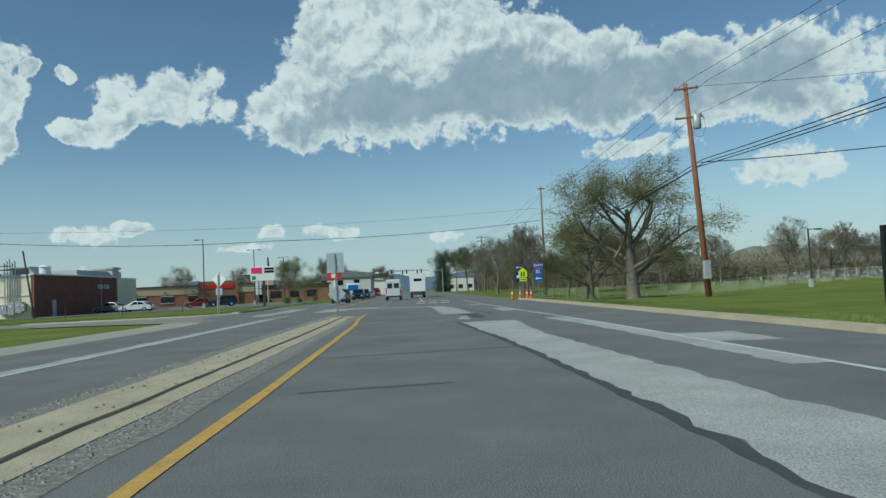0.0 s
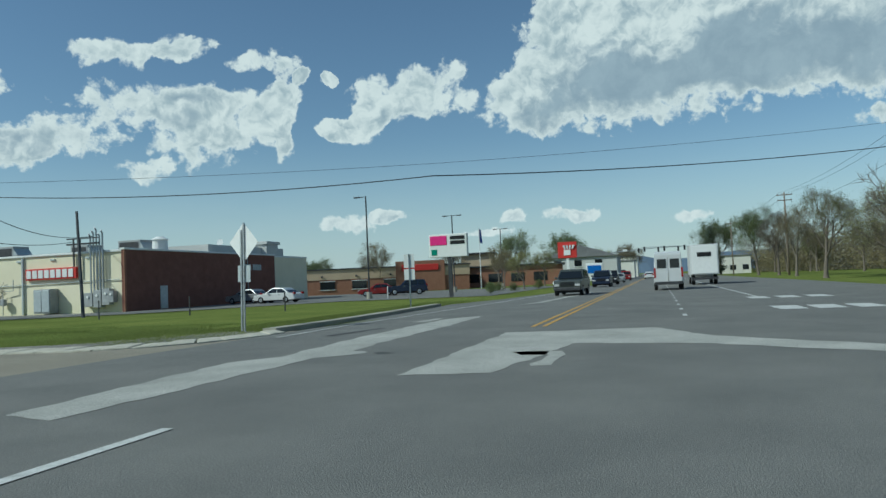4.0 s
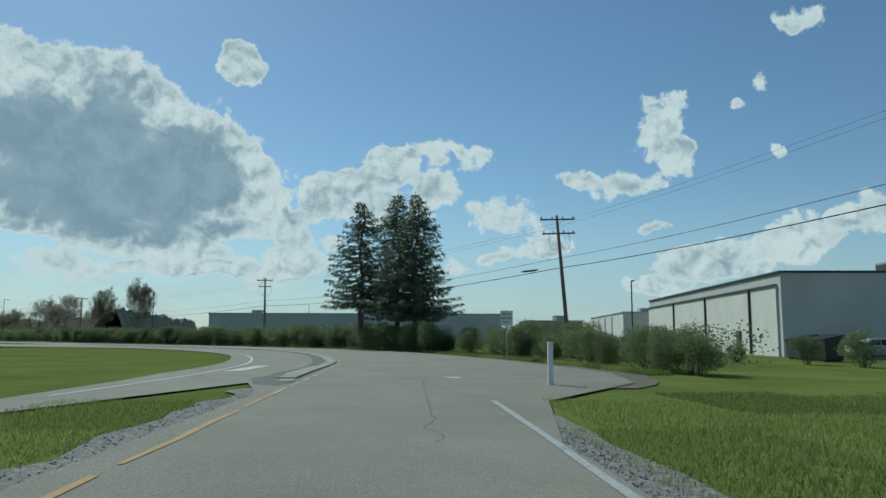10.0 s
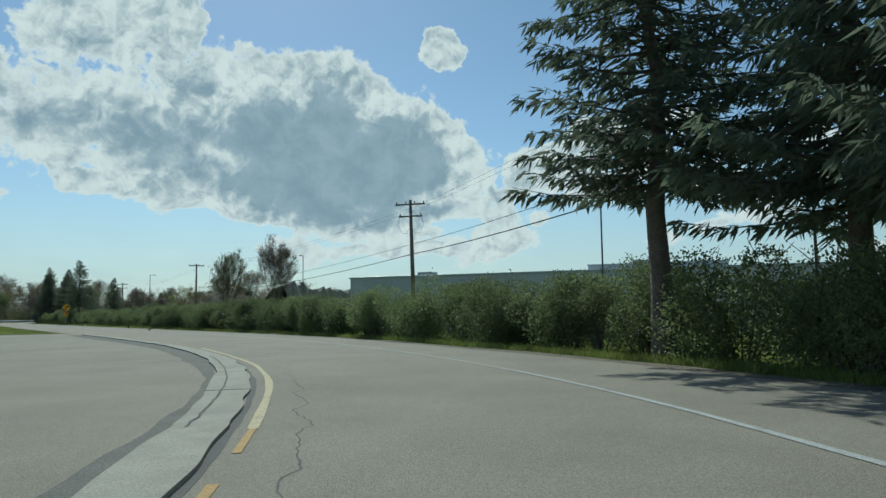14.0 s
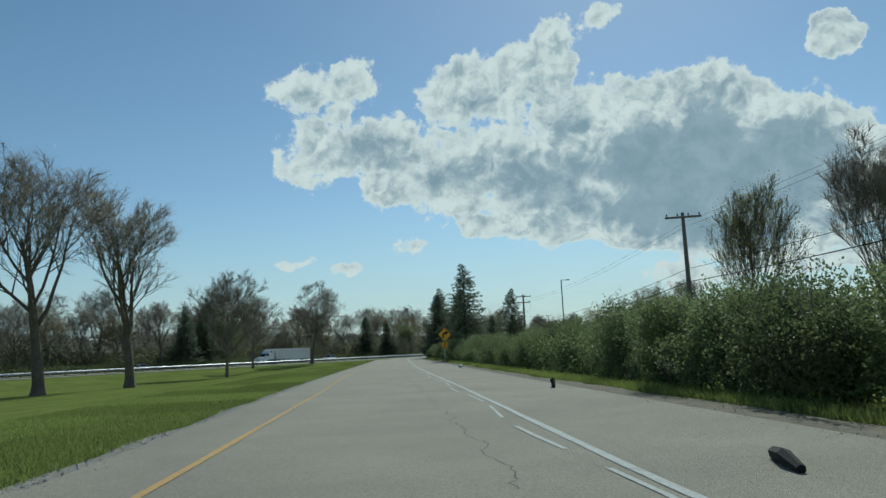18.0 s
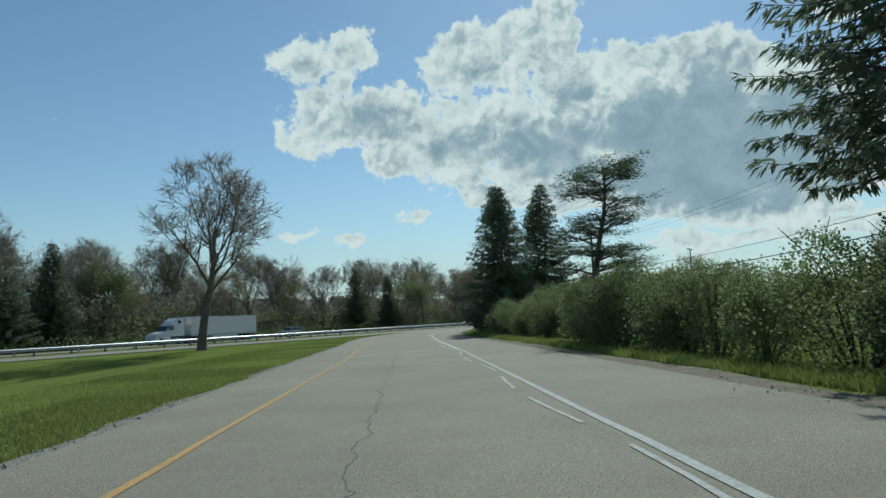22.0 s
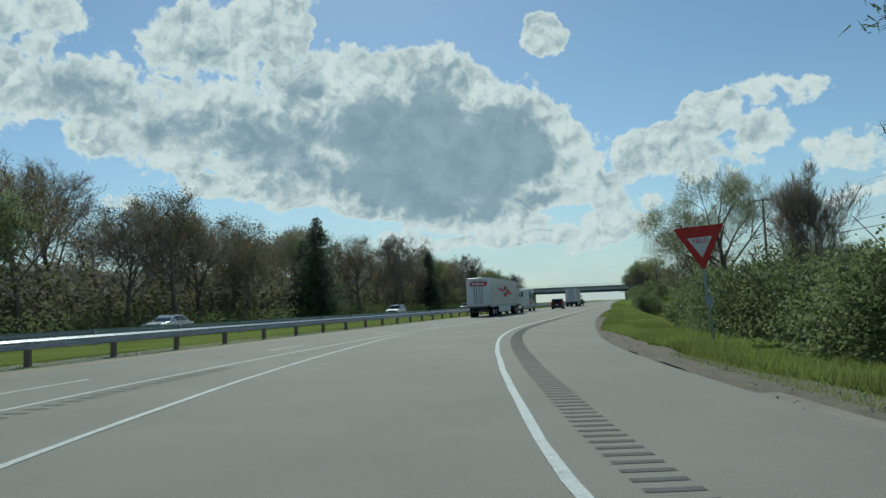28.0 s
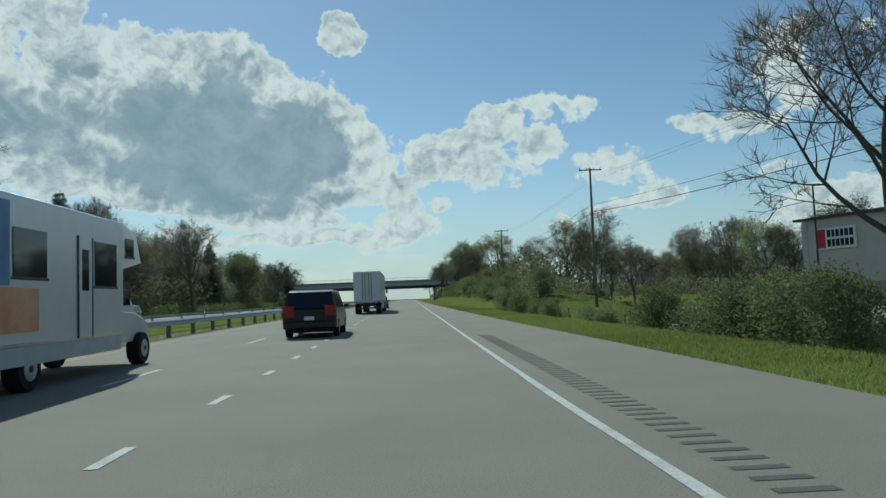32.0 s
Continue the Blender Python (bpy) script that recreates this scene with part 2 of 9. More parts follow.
sky = wn.new("ShaderNodeTexSky")
sky.sky_type, sky.sun_disc = "NISHITA", False
sky.sun_elevation, sky.sun_rotation = radians(SUN_EL), radians(360 - SUN_AZ)
sky.air_density, sky.dust_density, sky.ozone_density = 1.0, 0.2, 1.2
air = wn.new("ShaderNodeBackground")
wl.new(sky.outputs[0], air.inputs[0])
air.inputs[1].default_value = 0.08
vapour = wn.new("ShaderNodeBackground")
wl.new(cloud_col, vapour.inputs[0])
vapour.inputs[1].default_value = 0.7
# pale haze low over the land
haze = wn.new("ShaderNodeBackground")
haze.inputs[0].default_value, haze.inputs[1].default_value = (0.72, 0.83, 0.9, 1), 0.6
hazy = wn.new("ShaderNodeMixShader")
wl.new(wmath("MULTIPLY", wmath("MULTIPLY_ADD", wnoise(wvec("MULTIPLY", flat.outputs[0], (0.35, 1.0, 0.0)), 0.5, 5.0, 0.6), 0.7, 0.5), wmath("MULTIPLY", wsmooth(el, 12.0, -1.0), 0.85)), hazy.inputs[0]), wl.new(air.outputs[0], hazy.inputs[1]), wl.new(haze.outputs[0], hazy.inputs[2])
mixs = wn.new("ShaderNodeMixShader")
wl.new(cover, mixs.inputs[0]), wl.new(hazy.outputs[0], mixs.inputs[1]), wl.new(vapour.outputs[0], mixs.inputs[2])
wout = wn.new("ShaderNodeOutputWorld")
wl.new(mixs.outputs[0], wout.inputs[0])

# ---- materials ----
MATS = {}


def mat(name, c1, c2, scale=4.0, rough=0.8, bump=0.1, fine=60.0, speck=0.25, metal=0.0, stain=0.0, stain_col=(0.05, 0.05, 0.05), vary=0.0, spec=0.3):
    """Two-scale noise surface: broad patches between c1 and c2, fine grain, bump, optional stains and per-object variation."""
    m = bpy.data.materials.new(name)
    m.use_nodes = True
    n, l = m.node_tree.nodes, m.node_tree.links
    b = n["Principled BSDF"]
    b.inputs["Roughness"].default_value, b.inputs["Metallic"].default_value = rough, metal
    b.inputs["Specular IOR Level"].default_value = spec
    t = n.new("ShaderNodeTexCoord")

    def noise_at(s, d, r=0.6):
        x = n.new("ShaderNodeTexNoise")
        x.inputs["Scale"].default_value, x.inputs["Detail"].default_value, x.inputs["Roughness"].default_value = s, d, r
        l.new(t.outputs["Object"], x.inputs["Vector"])
        return x.outputs[0]

    def blend(kind, f, a, c):
        x = n.new("ShaderNodeMix")
        x.data_type, x.blend_type = "RGBA", kind
        for v, s in ((f, x.inputs[0]), (a, x.inputs[6]), (c, x.inputs[7])):
            if isinstance(v, (int, float)):
                s.default_value = v
            elif isinstance(v, tuple):
                s.default_value = (*v, 1)
            else:
                l.new(v, s)
        return x.outputs[2]

    def ramp(v, lo, hi):
        x = n.new("ShaderNodeMapRange")
        l.new(v, x.inputs[0])
        x.inputs[1].default_value, x.inputs[2].default_value = lo, hi
        return x.outputs[0]

    col = blend("MIX", ramp(noise_at(scale, 5), 0.3, 0.7), c1, c2)
    grain = noise_at(fine, 3)
    if speck:
        col = blend("MULTIPLY", 1.0, col, blend("MIX", ramp(grain, 0.25, 0.75), (1 - speck,) * 3, (1 + speck,) * 3))
    if stain:
        col = blend("MIX", ramp(noise_at(scale * 0.23, 6, 0.7), 0.52, 0.52 + 0.3 / max(stain, 0.05)), col, stain_col)
    if vary:
        oi = n.new("ShaderNodeObjectInfo")
        hsv = n.new("ShaderNodeHueSaturation")
        x = n.new("ShaderNodeMapRange")
        l.new(oi.outputs["Random"], x.inputs[0])
        x.inputs[3].default_value, x.inputs[4].default_value = 1 - vary, 1 + vary
        l.new(x.outputs[0], hsv.inputs["Value"])
        l.new(col, hsv.inputs["Color"])
        col = hsv.outputs[0]
    l.new(col, b.inputs["Base Color"])
    if bump:
        bm_ = n.new("ShaderNodeBump")
        bm_.inputs["Strength"].default_value, bm_.inputs["Distance"].default_value = bump, 0.02
        l.new(grain, bm_.inputs["Height"])
        l.new(bm_.outputs[0], b.inputs["Normal"])
    MATS[name] = m
    return m


def leafy(name, c1, c2, rough=0.6, thin=0.35):
    """Foliage: colour varies leaf by leaf, with light passing through."""
    m = bpy.data.materials.new(name)
    m.use_nodes = True
    n, l = m.node_tree.nodes, m.node_tree.links
    b = n["Principled BSDF"]
    b.inputs["Roughness"].default_value = rough
    b.inputs["Specular IOR Level"].default_value = 0.2
    g = n.new("ShaderNodeNewGeometry")
    oi = n.new("ShaderNodeObjectInfo")
    mx = n.new("ShaderNodeMix")
    mx.data_type = "RGBA"
    l.new(g.outputs["Random Per Island"], mx.inputs[0])
    mx.inputs[6].default_value, mx.inputs[7].default_value = (*c1, 1), (*c2, 1)
    hsv = n.new("ShaderNodeHueSaturation")
    x = n.new("ShaderNodeMapRange")
    l.new(oi.outputs["Random"], x.inputs[0])
    x.inputs[3].default_value, x.inputs[4].default_value = 0.75, 1.25
    l.new(x.outputs[0], hsv.inputs["Value"])
    l.new(mx.outputs[2], hsv.inputs["Color"])
    l.new(hsv.outputs[0], b.inputs["Base Color"])
    tr = n.new("ShaderNodeBsdfTranslucent")
    l.new(hsv.outputs[0], tr.inputs[0])
    ms = n.new("ShaderNodeMixShader")
    ms.inputs[0].default_value = thin
    l.new(b.outputs[0], ms.inputs[1]), l.new(tr.outputs[0], ms.inputs[2])
    l.new(ms.outputs[0], n["Material Output"].inputs[0])
    MATS[name] = m
    return m


def glassy(name, col, rough=0.05):
    m = bpy.data.materials.new(name)
    m.use_nodes = True
    b = m.node_tree.nodes["Principled BSDF"]
    b.inputs["Base Color"].default_value = (*col, 1)
    b.inputs["Roughness"].default_value = rough
    b.inputs["Specular IOR Level"].default_value = 0.6
    MATS[name] = m
    return m


ASPHALT = mat("asphalt", (0.15, 0.148, 0.138), (0.21, 0.205, 0.188), 0.45, 0.85, 0.7, 70, 0.5, stain=0.4, stain_col=(0.115, 0.114, 0.11))
RAMP_ASPHALT = mat("worn_asphalt", (0.25, 0.224, 0.176), (0.315, 0.283, 0.222), 0.35, 0.9, 0.8, 60, 0.45, stain=0.3, stain_col=(0.13, 0.127, 0.12))
HWY_ASPHALT = mat("highway_asphalt", (0.225, 0.208, 0.172), (0.27, 0.25, 0.208), 0.3, 0.88, 0.5, 70, 0.3, stain=0.2, stain_col=(0.14, 0.138, 0.13))
GUTTER = mat("dirty_gutter", (0.14, 0.134, 0.115), (0.19, 0.182, 0.158), 1.5, 0.95, 0.7, 30, 0.4, stain=0.5, stain_col=(0.11, 0.107, 0.095))
STONE = mat("loose_stone", (0.17, 0.165, 0.155), (0.36, 0.345, 0.31), 6.0, 0.95, 0.4, 40, 0.3)
RUMBLE = mat("milled_groove", (0.1, 0.098, 0.093), (0.13, 0.127, 0.12), 2, 0.9, 0.4)
TAR = mat("tar", (0.06, 0.06, 0.058), (0.085, 0.084, 0.08), 3, 0.75, 0.3)
CONCRETE = mat("concrete", (0.31, 0.29, 0.238), (0.41, 0.385, 0.32), 1.2, 0.9, 0.6, 50, 0.3, stain=0.6, stain_col=(0.2, 0.19, 0.165))
CONCRETE_PATCH = mat("patch_concrete", (0.33, 0.325, 0.295), (0.47, 0.46, 0.42), 0.8, 0.9, 0.7, 45, 0.5, stain=0.45, stain_col=(0.26, 0.255, 0.235))
TAN_CONCRETE = mat("tan_concrete", (0.38, 0.32, 0.215), (0.5, 0.43, 0.3), 1.0, 0.9, 0.6, 50, 0.3, stain=0.55, stain_col=(0.32, 0.27, 0.19))
GRAVEL = mat("gravel", (0.14, 0.131, 0.115), (0.31, 0.288, 0.245), 9.0, 0.95, 1.0, 28, 0.6)
SOIL_DARK = mat("bark_mulch", (0.035, 0.028, 0.022), (0.075, 0.058, 0.045), 2.5, 0.95, 0.9, 30, 0.4)
SOIL = mat("soil", (0.12, 0.1, 0.07), (0.2, 0.17, 0.12), 2.0, 0.95, 0.8, 30, 0.4)
GRASS = mat("grass_ground", (0.12, 0.15, 0.04), (0.185, 0.212, 0.06), 0.25, 0.95, 0.9, 14, 0.45, stain=0.25, stain_col=(0.13, 0.16, 0.045), spec=0.0)
BLADE = leafy("grass_blade", (0.2, 0.245, 0.062), (0.3, 0.34, 0.105), 0.7, 0.42)
WHITE_PAINT = mat("white_paint", (0.5, 0.5, 0.47), (0.62, 0.62, 0.6), 9, 0.8, 0.3, 40, 0.2, stain=0.9, stain_col=(0.22, 0.22, 0.205))
YELLOW_PAINT = mat("yellow_paint", (0.5, 0.29, 0.06), (0.58, 0.36, 0.1), 9, 0.8, 0.3, 40, 0.2, stain=0.9, stain_col=(0.2, 0.17, 0.12))
FADED_WHITE = mat("faded_white_paint", (0.36, 0.36, 0.34), (0.48, 0.48, 0.46), 10, 0.85, 0.3, 30, 0.25, stain=0.95, stain_col=(0.19, 0.185, 0.172))
PALE_YELLOW = mat("pale_worn_yellow_paint", (0.46, 0.37, 0.2), (0.56, 0.48, 0.31), 9, 0.85, 0.4, 26, 0.4, stain=0.9, stain_col=(0.24, 0.22, 0.18))
FADED_YELLOW = mat("faded_yellow_paint", (0.42, 0.25, 0.08), (0.5, 0.32, 0.12), 10, 0.85, 0.3, 30, 0.25, stain=0.95, stain_col=(0.2, 0.18, 0.14))
PALE_KERB = mat("painted_kerb", (0.42, 0.39, 0.31), (0.56, 0.53, 0.45), 2.5, 0.9, 0.7, 30, 0.3, stain=0.8, stain_col=(0.27, 0.24, 0.18))
CREAM = mat("cream_wall", (0.76, 0.69, 0.5), (0.83, 0.76, 0.57), 0.4, 0.9, 0.3, 40, 0.08, stain=0.15, stain_col=(0.62, 0.54, 0.38))
GREY_WALL = mat("grey_wall", (0.5, 0.5, 0.48), (0.58, 0.58, 0.56), 0.3, 0.9, 0.3, 40, 0.08, stain=0.15, stain_col=(0.46, 0.46, 0.44))
WHITE_WALL = mat("white_wall", (0.66, 0.64, 0.58), (0.74, 0.72, 0.66), 0.4, 0.9, 0.3, 40, 0.08)
BRICK = mat("brick", (0.17, 0.075, 0.055), (0.22, 0.1, 0.075), 1.5, 0.9, 0.6, 30, 0.3)
BRICK2 = mat("brown_brick", (0.27, 0.13, 0.085), (0.33, 0.17, 0.11), 1.5, 0.9, 0.5, 30, 0.25)
PALE_TAN_WALL = mat("pale_tan_wall", (0.52, 0.47, 0.4), (0.6, 0.55, 0.47), 0.4, 0.9, 0.2, 30, 0.1)
TAN_WALL2 = mat("tan_block_wall", (0.3, 0.26, 0.21), (0.38, 0.33, 0.27), 0.8, 0.9, 0.4, 20, 0.2)
TAN_WALL = mat("tan_wall", (0.5, 0.38, 0.26), (0.56, 0.44, 0.3), 0.5, 0.9, 0.3, 40, 0.1)
ROOF = mat("roof", (0.16, 0.16, 0.165), (0.22, 0.22, 0.225), 1, 0.9, 0.4)
STEEL = mat("galvanised_steel", (0.36, 0.38, 0.4), (0.5, 0.52, 0.54), 5, 0.45, 0.15, 60, 0.12, metal=0.7)
DARK_STEEL = mat("dark_steel", (0.05, 0.05, 0.052), (0.085, 0.085, 0.09), 5, 0.5, 0.15, metal=0.3)
SIGN_BACK = mat("sign_back", (0.42, 0.46, 0.47), (0.5, 0.54, 0.55), 3, 0.5, 0.1, 50, 0.08, metal=0.25)
SIGN_PALE = mat("pale_sign", (0.66, 0.66, 0.58), (0.74, 0.74, 0.66), 2, 0.5, 0.1, 50, 0.06)
SIGN_WHITE = mat("sign_white", (0.75, 0.75, 0.73), (0.8, 0.8, 0.78), 4, 0.5, 0.05, 50, 0.05)
SIGN_RED = mat("sign_red", (0.5, 0.035, 0.03), (0.58, 0.05, 0.04), 4, 0.5, 0.05, 50, 0.08)
SIGN_ORANGE = mat("sign_amber", (0.75, 0.36, 0.02), (0.82, 0.42, 0.03), 4, 0.5, 0.05, 50, 0.08)
SIGN_LIME = mat("sign_lime", (0.62, 0.75, 0.02), (0.7, 0.82, 0.04), 4, 0.5, 0.05, 50, 0.05)
SIGN_BLUE = mat("sign_blue", (0.01, 0.11, 0.42), (0.015, 0.14, 0.5), 4, 0.5, 0.05, 50, 0.08)
SIGN_NAVY = mat("sign_navy", (0.01, 0.03, 0.14), (0.015, 0.045, 0.18), 4, 0.5, 0.05, 50, 0.08)
SIGN_PINK = mat("sign_pink", (0.7, 0.02, 0.2), (0.76, 0.03, 0.25), 4, 0.5, 0.05, 50, 0.05)
SIGN_GREEN = mat("sign_green", (0.01, 0.2, 0.14), (0.02, 0.25, 0.17), 4, 0.5, 0.05, 50, 0.05)
BIN_GREEN = mat("bin_green", (0.02, 0.075, 0.05), (0.035, 0.1, 0.07), 3, 0.6, 0.1, 40, 0.2, stain=0.3, stain_col=(0.06, 0.07, 0.05))
BLACK = mat("black_paint", (0.012, 0.012, 0.013), (0.02, 0.02, 0.021), 4, 0.55, 0.05)
POLE_WOOD = mat("pole_wood", (0.17, 0.13, 0.1), (0.26, 0.21, 0.165), 1.5, 0.9, 0.5, 30, 0.3)
RED_POLE_WOOD = mat("red_pole_wood", (0.2, 0.08, 0.045), (0.28, 0.13, 0.075), 1.5, 0.9, 0.5, 30, 0.3)
CERAMIC = mat("insulator", (0.2, 0.2, 0.21), (0.3, 0.3, 0.31), 6, 0.35, 0.05)
CABLE = mat("cable", (0.012, 0.012, 0.013), (0.02, 0.02, 0.022), 4, 0.6, 0.0)
BARK = mat("bark", (0.11, 0.092, 0.076), (0.185, 0.155, 0.125), 3, 0.95, 0.8, 25, 0.4, vary=0.2)
PALE_BARK = mat("pale_bark", (0.13, 0.11, 0.088), (0.2, 0.17, 0.14), 3, 0.95, 0.6, 25, 0.3, vary=0.2)
NEEDLE = leafy("needles", (0.1, 0.128, 0.088), (0.165, 0.195, 0.13), 0.8, 0.5)
PINE_NEEDLE = leafy("pine_needles", (0.06, 0.085, 0.05), (0.11, 0.14, 0.08), 0.7, 0.5)
HEDGE_LEAF = leafy("hedge_leaf", (0.125, 0.16, 0.065), (0.235, 0.275, 0.125), 0.55, 0.5)
WOOD_LEAF = leafy("wood_undergrowth", (0.12, 0.13, 0.072), (0.215, 0.205, 0.125), 0.8, 0.5)
TWIG = leafy("grey_twigs", (0.2, 0.18, 0.15), (0.33, 0.295, 0.24), 0.9, 0.45)
WOODS = mat("deep_wood", (0.16, 0.16, 0.12), (0.25, 0.232, 0.185), 0.35, 0.95, 1.0, 3.0, 0.5)
SPRING_LEAF = leafy("spring_leaf", (0.2, 0.21, 0.07), (0.33, 0.32, 0.12), 0.6, 0.5)
BUD_LEAF = leafy("bud_leaf", (0.17, 0.14, 0.08), (0.26, 0.23, 0.12), 0.7, 0.45)
GLASS = glassy("dark_glass", (0.012, 0.015, 0.018))
TYRE = mat("tyre", (0.014, 0.014, 0.014), (0.024, 0.024, 0.024), 6, 0.9, 0.2)
CHROME = mat("chrome", (0.5, 0.5, 0.5), (0.6, 0.6, 0.6), 6, 0.25, 0.02, metal=0.9, speck=0.05)
RUST = mat("grey_unit", (0.3, 0.31, 0.31), (0.4, 0.41, 0.41), 3, 0.6, 0.1, 40, 0.12)
# aerial haze is put into this base colour: blue instead of wood tones
HILL = mat("hazed_wooded_hill", (0.1, 0.14, 0.2), (0.13, 0.17, 0.23), 0.01, 1.0, 0.0)

# ---- building helpers ----
class Mesh:
    """Collects vertices and faces for one mesh."""

    def __init__(self):
        self.v, self.f = [], []

    def add(self, verts, faces):
        k = len(self.v)
        self.v.extend(verts)
        self.f.extend(tuple(i + k for i in f) for f in faces)
        return self

    def box(self, x0, y0, z0, x1, y1, z1, c=0.0):
        if c <= 0:
            v = [(x, y, z) for z in (z0, z1) for y in (y0, y1) for x in (x0, x1)]
            return self.add(v, [(0, 2, 3, 1), (4, 5, 7, 6), (0, 1, 5, 4), (2, 6, 7, 3), (0, 4, 6, 2), (1, 3, 7, 5)])
        c = min(c, (x1 - x0) * 0.45, (y1 - y0) * 0.45, (z1 - z0) * 0.45)
        bm = bmesh.new()
        bmesh.ops.create_cube(bm, size=1.0)
        for q in bm.verts:
            q.co = ((x0 + x1) / 2 + q.co.x * (x1 - x0), (y0 + y1) / 2 + q.co.y * (y1 - y0), (z0 + z1) / 2 + q.co.z * (z1 - z0))
        bmesh.ops.bevel(bm, geom=bm.edges[:], offset=c, segments=2, affect="EDGES", profile=0.5)
        return self.take(bm)

    def take(self, bm):
        bm.verts.index_update()
        self.add([tuple(q.co) for q in bm.verts], [tuple(q.index for q in f.verts) for f in bm.faces])
        bm.free()
        return self

    def tube(self, pts, radii, n=6, cap=True):
        pts = [Vector(p) for p in pts]
        if isinstance(radii, (int, float)):
            radii = [radii] * len(pts)
        rings = []
        for i, p in enumerate(pts):
            d = (pts[min(i + 1, len(pts) - 1)] - pts[max(i - 1, 0)]).normalized()
            a = d.orthogonal().normalized() if i == 0 else (rings_a - d * rings_a.dot(d)).normalized()
            rings_a = a
            b = d.cross(a)
            rings.append([tuple(p + radii[i] * (math.cos(k * 2 * math.pi / n) * a + math.sin(k * 2 * math.pi / n) * b)) for k in range(n)])
        v = [q for r in rings for q in r]
        f = [(i * n + k, i * n + (k + 1) % n, (i + 1) * n + (k + 1) % n, (i + 1) * n + k) for i in range(len(pts) - 1) for k in range(n)]
        if cap:
            f += [tuple(range(n - 1, -1, -1)), tuple((len(pts) - 1) * n + k for k in range(n))]
        return self.add(v, f)

    def cyl(self, p0, p1, r0, r1=None, n=12):
        return self.tube([p0, p1], [r0, r0 if r1 is None else r1], n)

    def prism(self, poly, z0, z1):
        n = len(poly)
        v = [(x, y, z0) for x, y in poly] + [(x, y, z1) for x, y in poly]
        return self.add(v, [tuple(range(n - 1, -1, -1)), tuple(range(n, 2 * n))] + [(i, (i + 1) % n, n + (i + 1) % n, n + i) for i in range(n)])

    def slab_xz(self, poly, y0, y1):
        """A plate with the outline poly in x and z, between y0 and y1."""
        n = len(poly)
        v = [(x, y0, z) for x, z in poly] + [(x, y1, z) for x, z in poly]
        return self.add(v, [tuple(range(n)), tuple(range(2 * n - 1, n - 1, -1))] + [(i, n + i, n + (i + 1) % n, (i + 1) % n) for i in range(n)])

    def data(self, name, material, smooth=False):
        me = bpy.data.meshes.new(name)
        me.from_pydata(self.v, [], self.f)
        me.materials.append(material)
        if smooth:
            me.polygons.foreach_set("use_smooth", [True] * len(me.polygons))
        me.update()
        return me


def thing(name, label, category, group="", kind="", at=None):
    ob = new(name)
    tagged(ob, label, category, group, kind)
    if at is not None:
        ob.matrix_basis = at
    return ob


def part(name, m, material, parent, label="", smooth=False, kind="", at=None):
    ob = new(name, m.data(name, material, smooth) if isinstance(m, Mesh) else m)
    ob.parent = parent
    if at is not None:
        ob.matrix_basis = at
    return tagged(ob, label, "", "", kind)


def solid(name, m, material, label, category, group="", kind="", smooth=False, at=None):
    ob = new(name, m.data(name, material, smooth))
    tagged(ob, label, category, group, kind)
    if at is not None:
        ob.matrix_basis = at
    return ob


def words(text, size, material, depth=0.004):
    """Lettering as a mesh, centred, upright in the x-z plane, facing -y."""
    cu = bpy.data.curves.new("lettering", "FONT")
    cu.body, cu.size, cu.extrude, cu.align_x, cu.align_y = text, size, depth, "CENTER", "CENTER"
    ob = bpy.data.objects.new("lettering", cu)
    scene.collection.objects.link(ob)
    dg = bpy.context.evaluated_depsgraph_get()
    me = bpy.data.meshes.new_from_object(ob.evaluated_get(dg))
    bpy.data.objects.remove(ob)
    bpy.data.curves.remove(cu)
    me.transform(pose(0, 0, 0, 90))
    me.materials.clear()
    me.materials.append(material)
    return me


def spline(ctrl, step=2.0):
    """Smooth line through control points, sampled about every step metres."""
    p = [Vector((*c, 0)) for c in ctrl]
    p = [2 * p[0] - p[1]] + p + [2 * p[-1] - p[-2]]
    out = []
    for i in range(1, len(p) - 2):
        n = max(1, int((p[i + 1] - p[i]).length / step))
        for k in range(n):
            u = k / n
            out.append(0.5 * (2 * p[i] + (p[i + 1] - p[i - 1]) * u + (2 * p[i - 1] - 5 * p[i] + 4 * p[i + 1] - p[i + 2]) * u * u + (3 * p[i] - p[i - 1] - 3 * p[i + 1] + p[i + 2]) * u ** 3))
    out.append(p[-2])
    return out


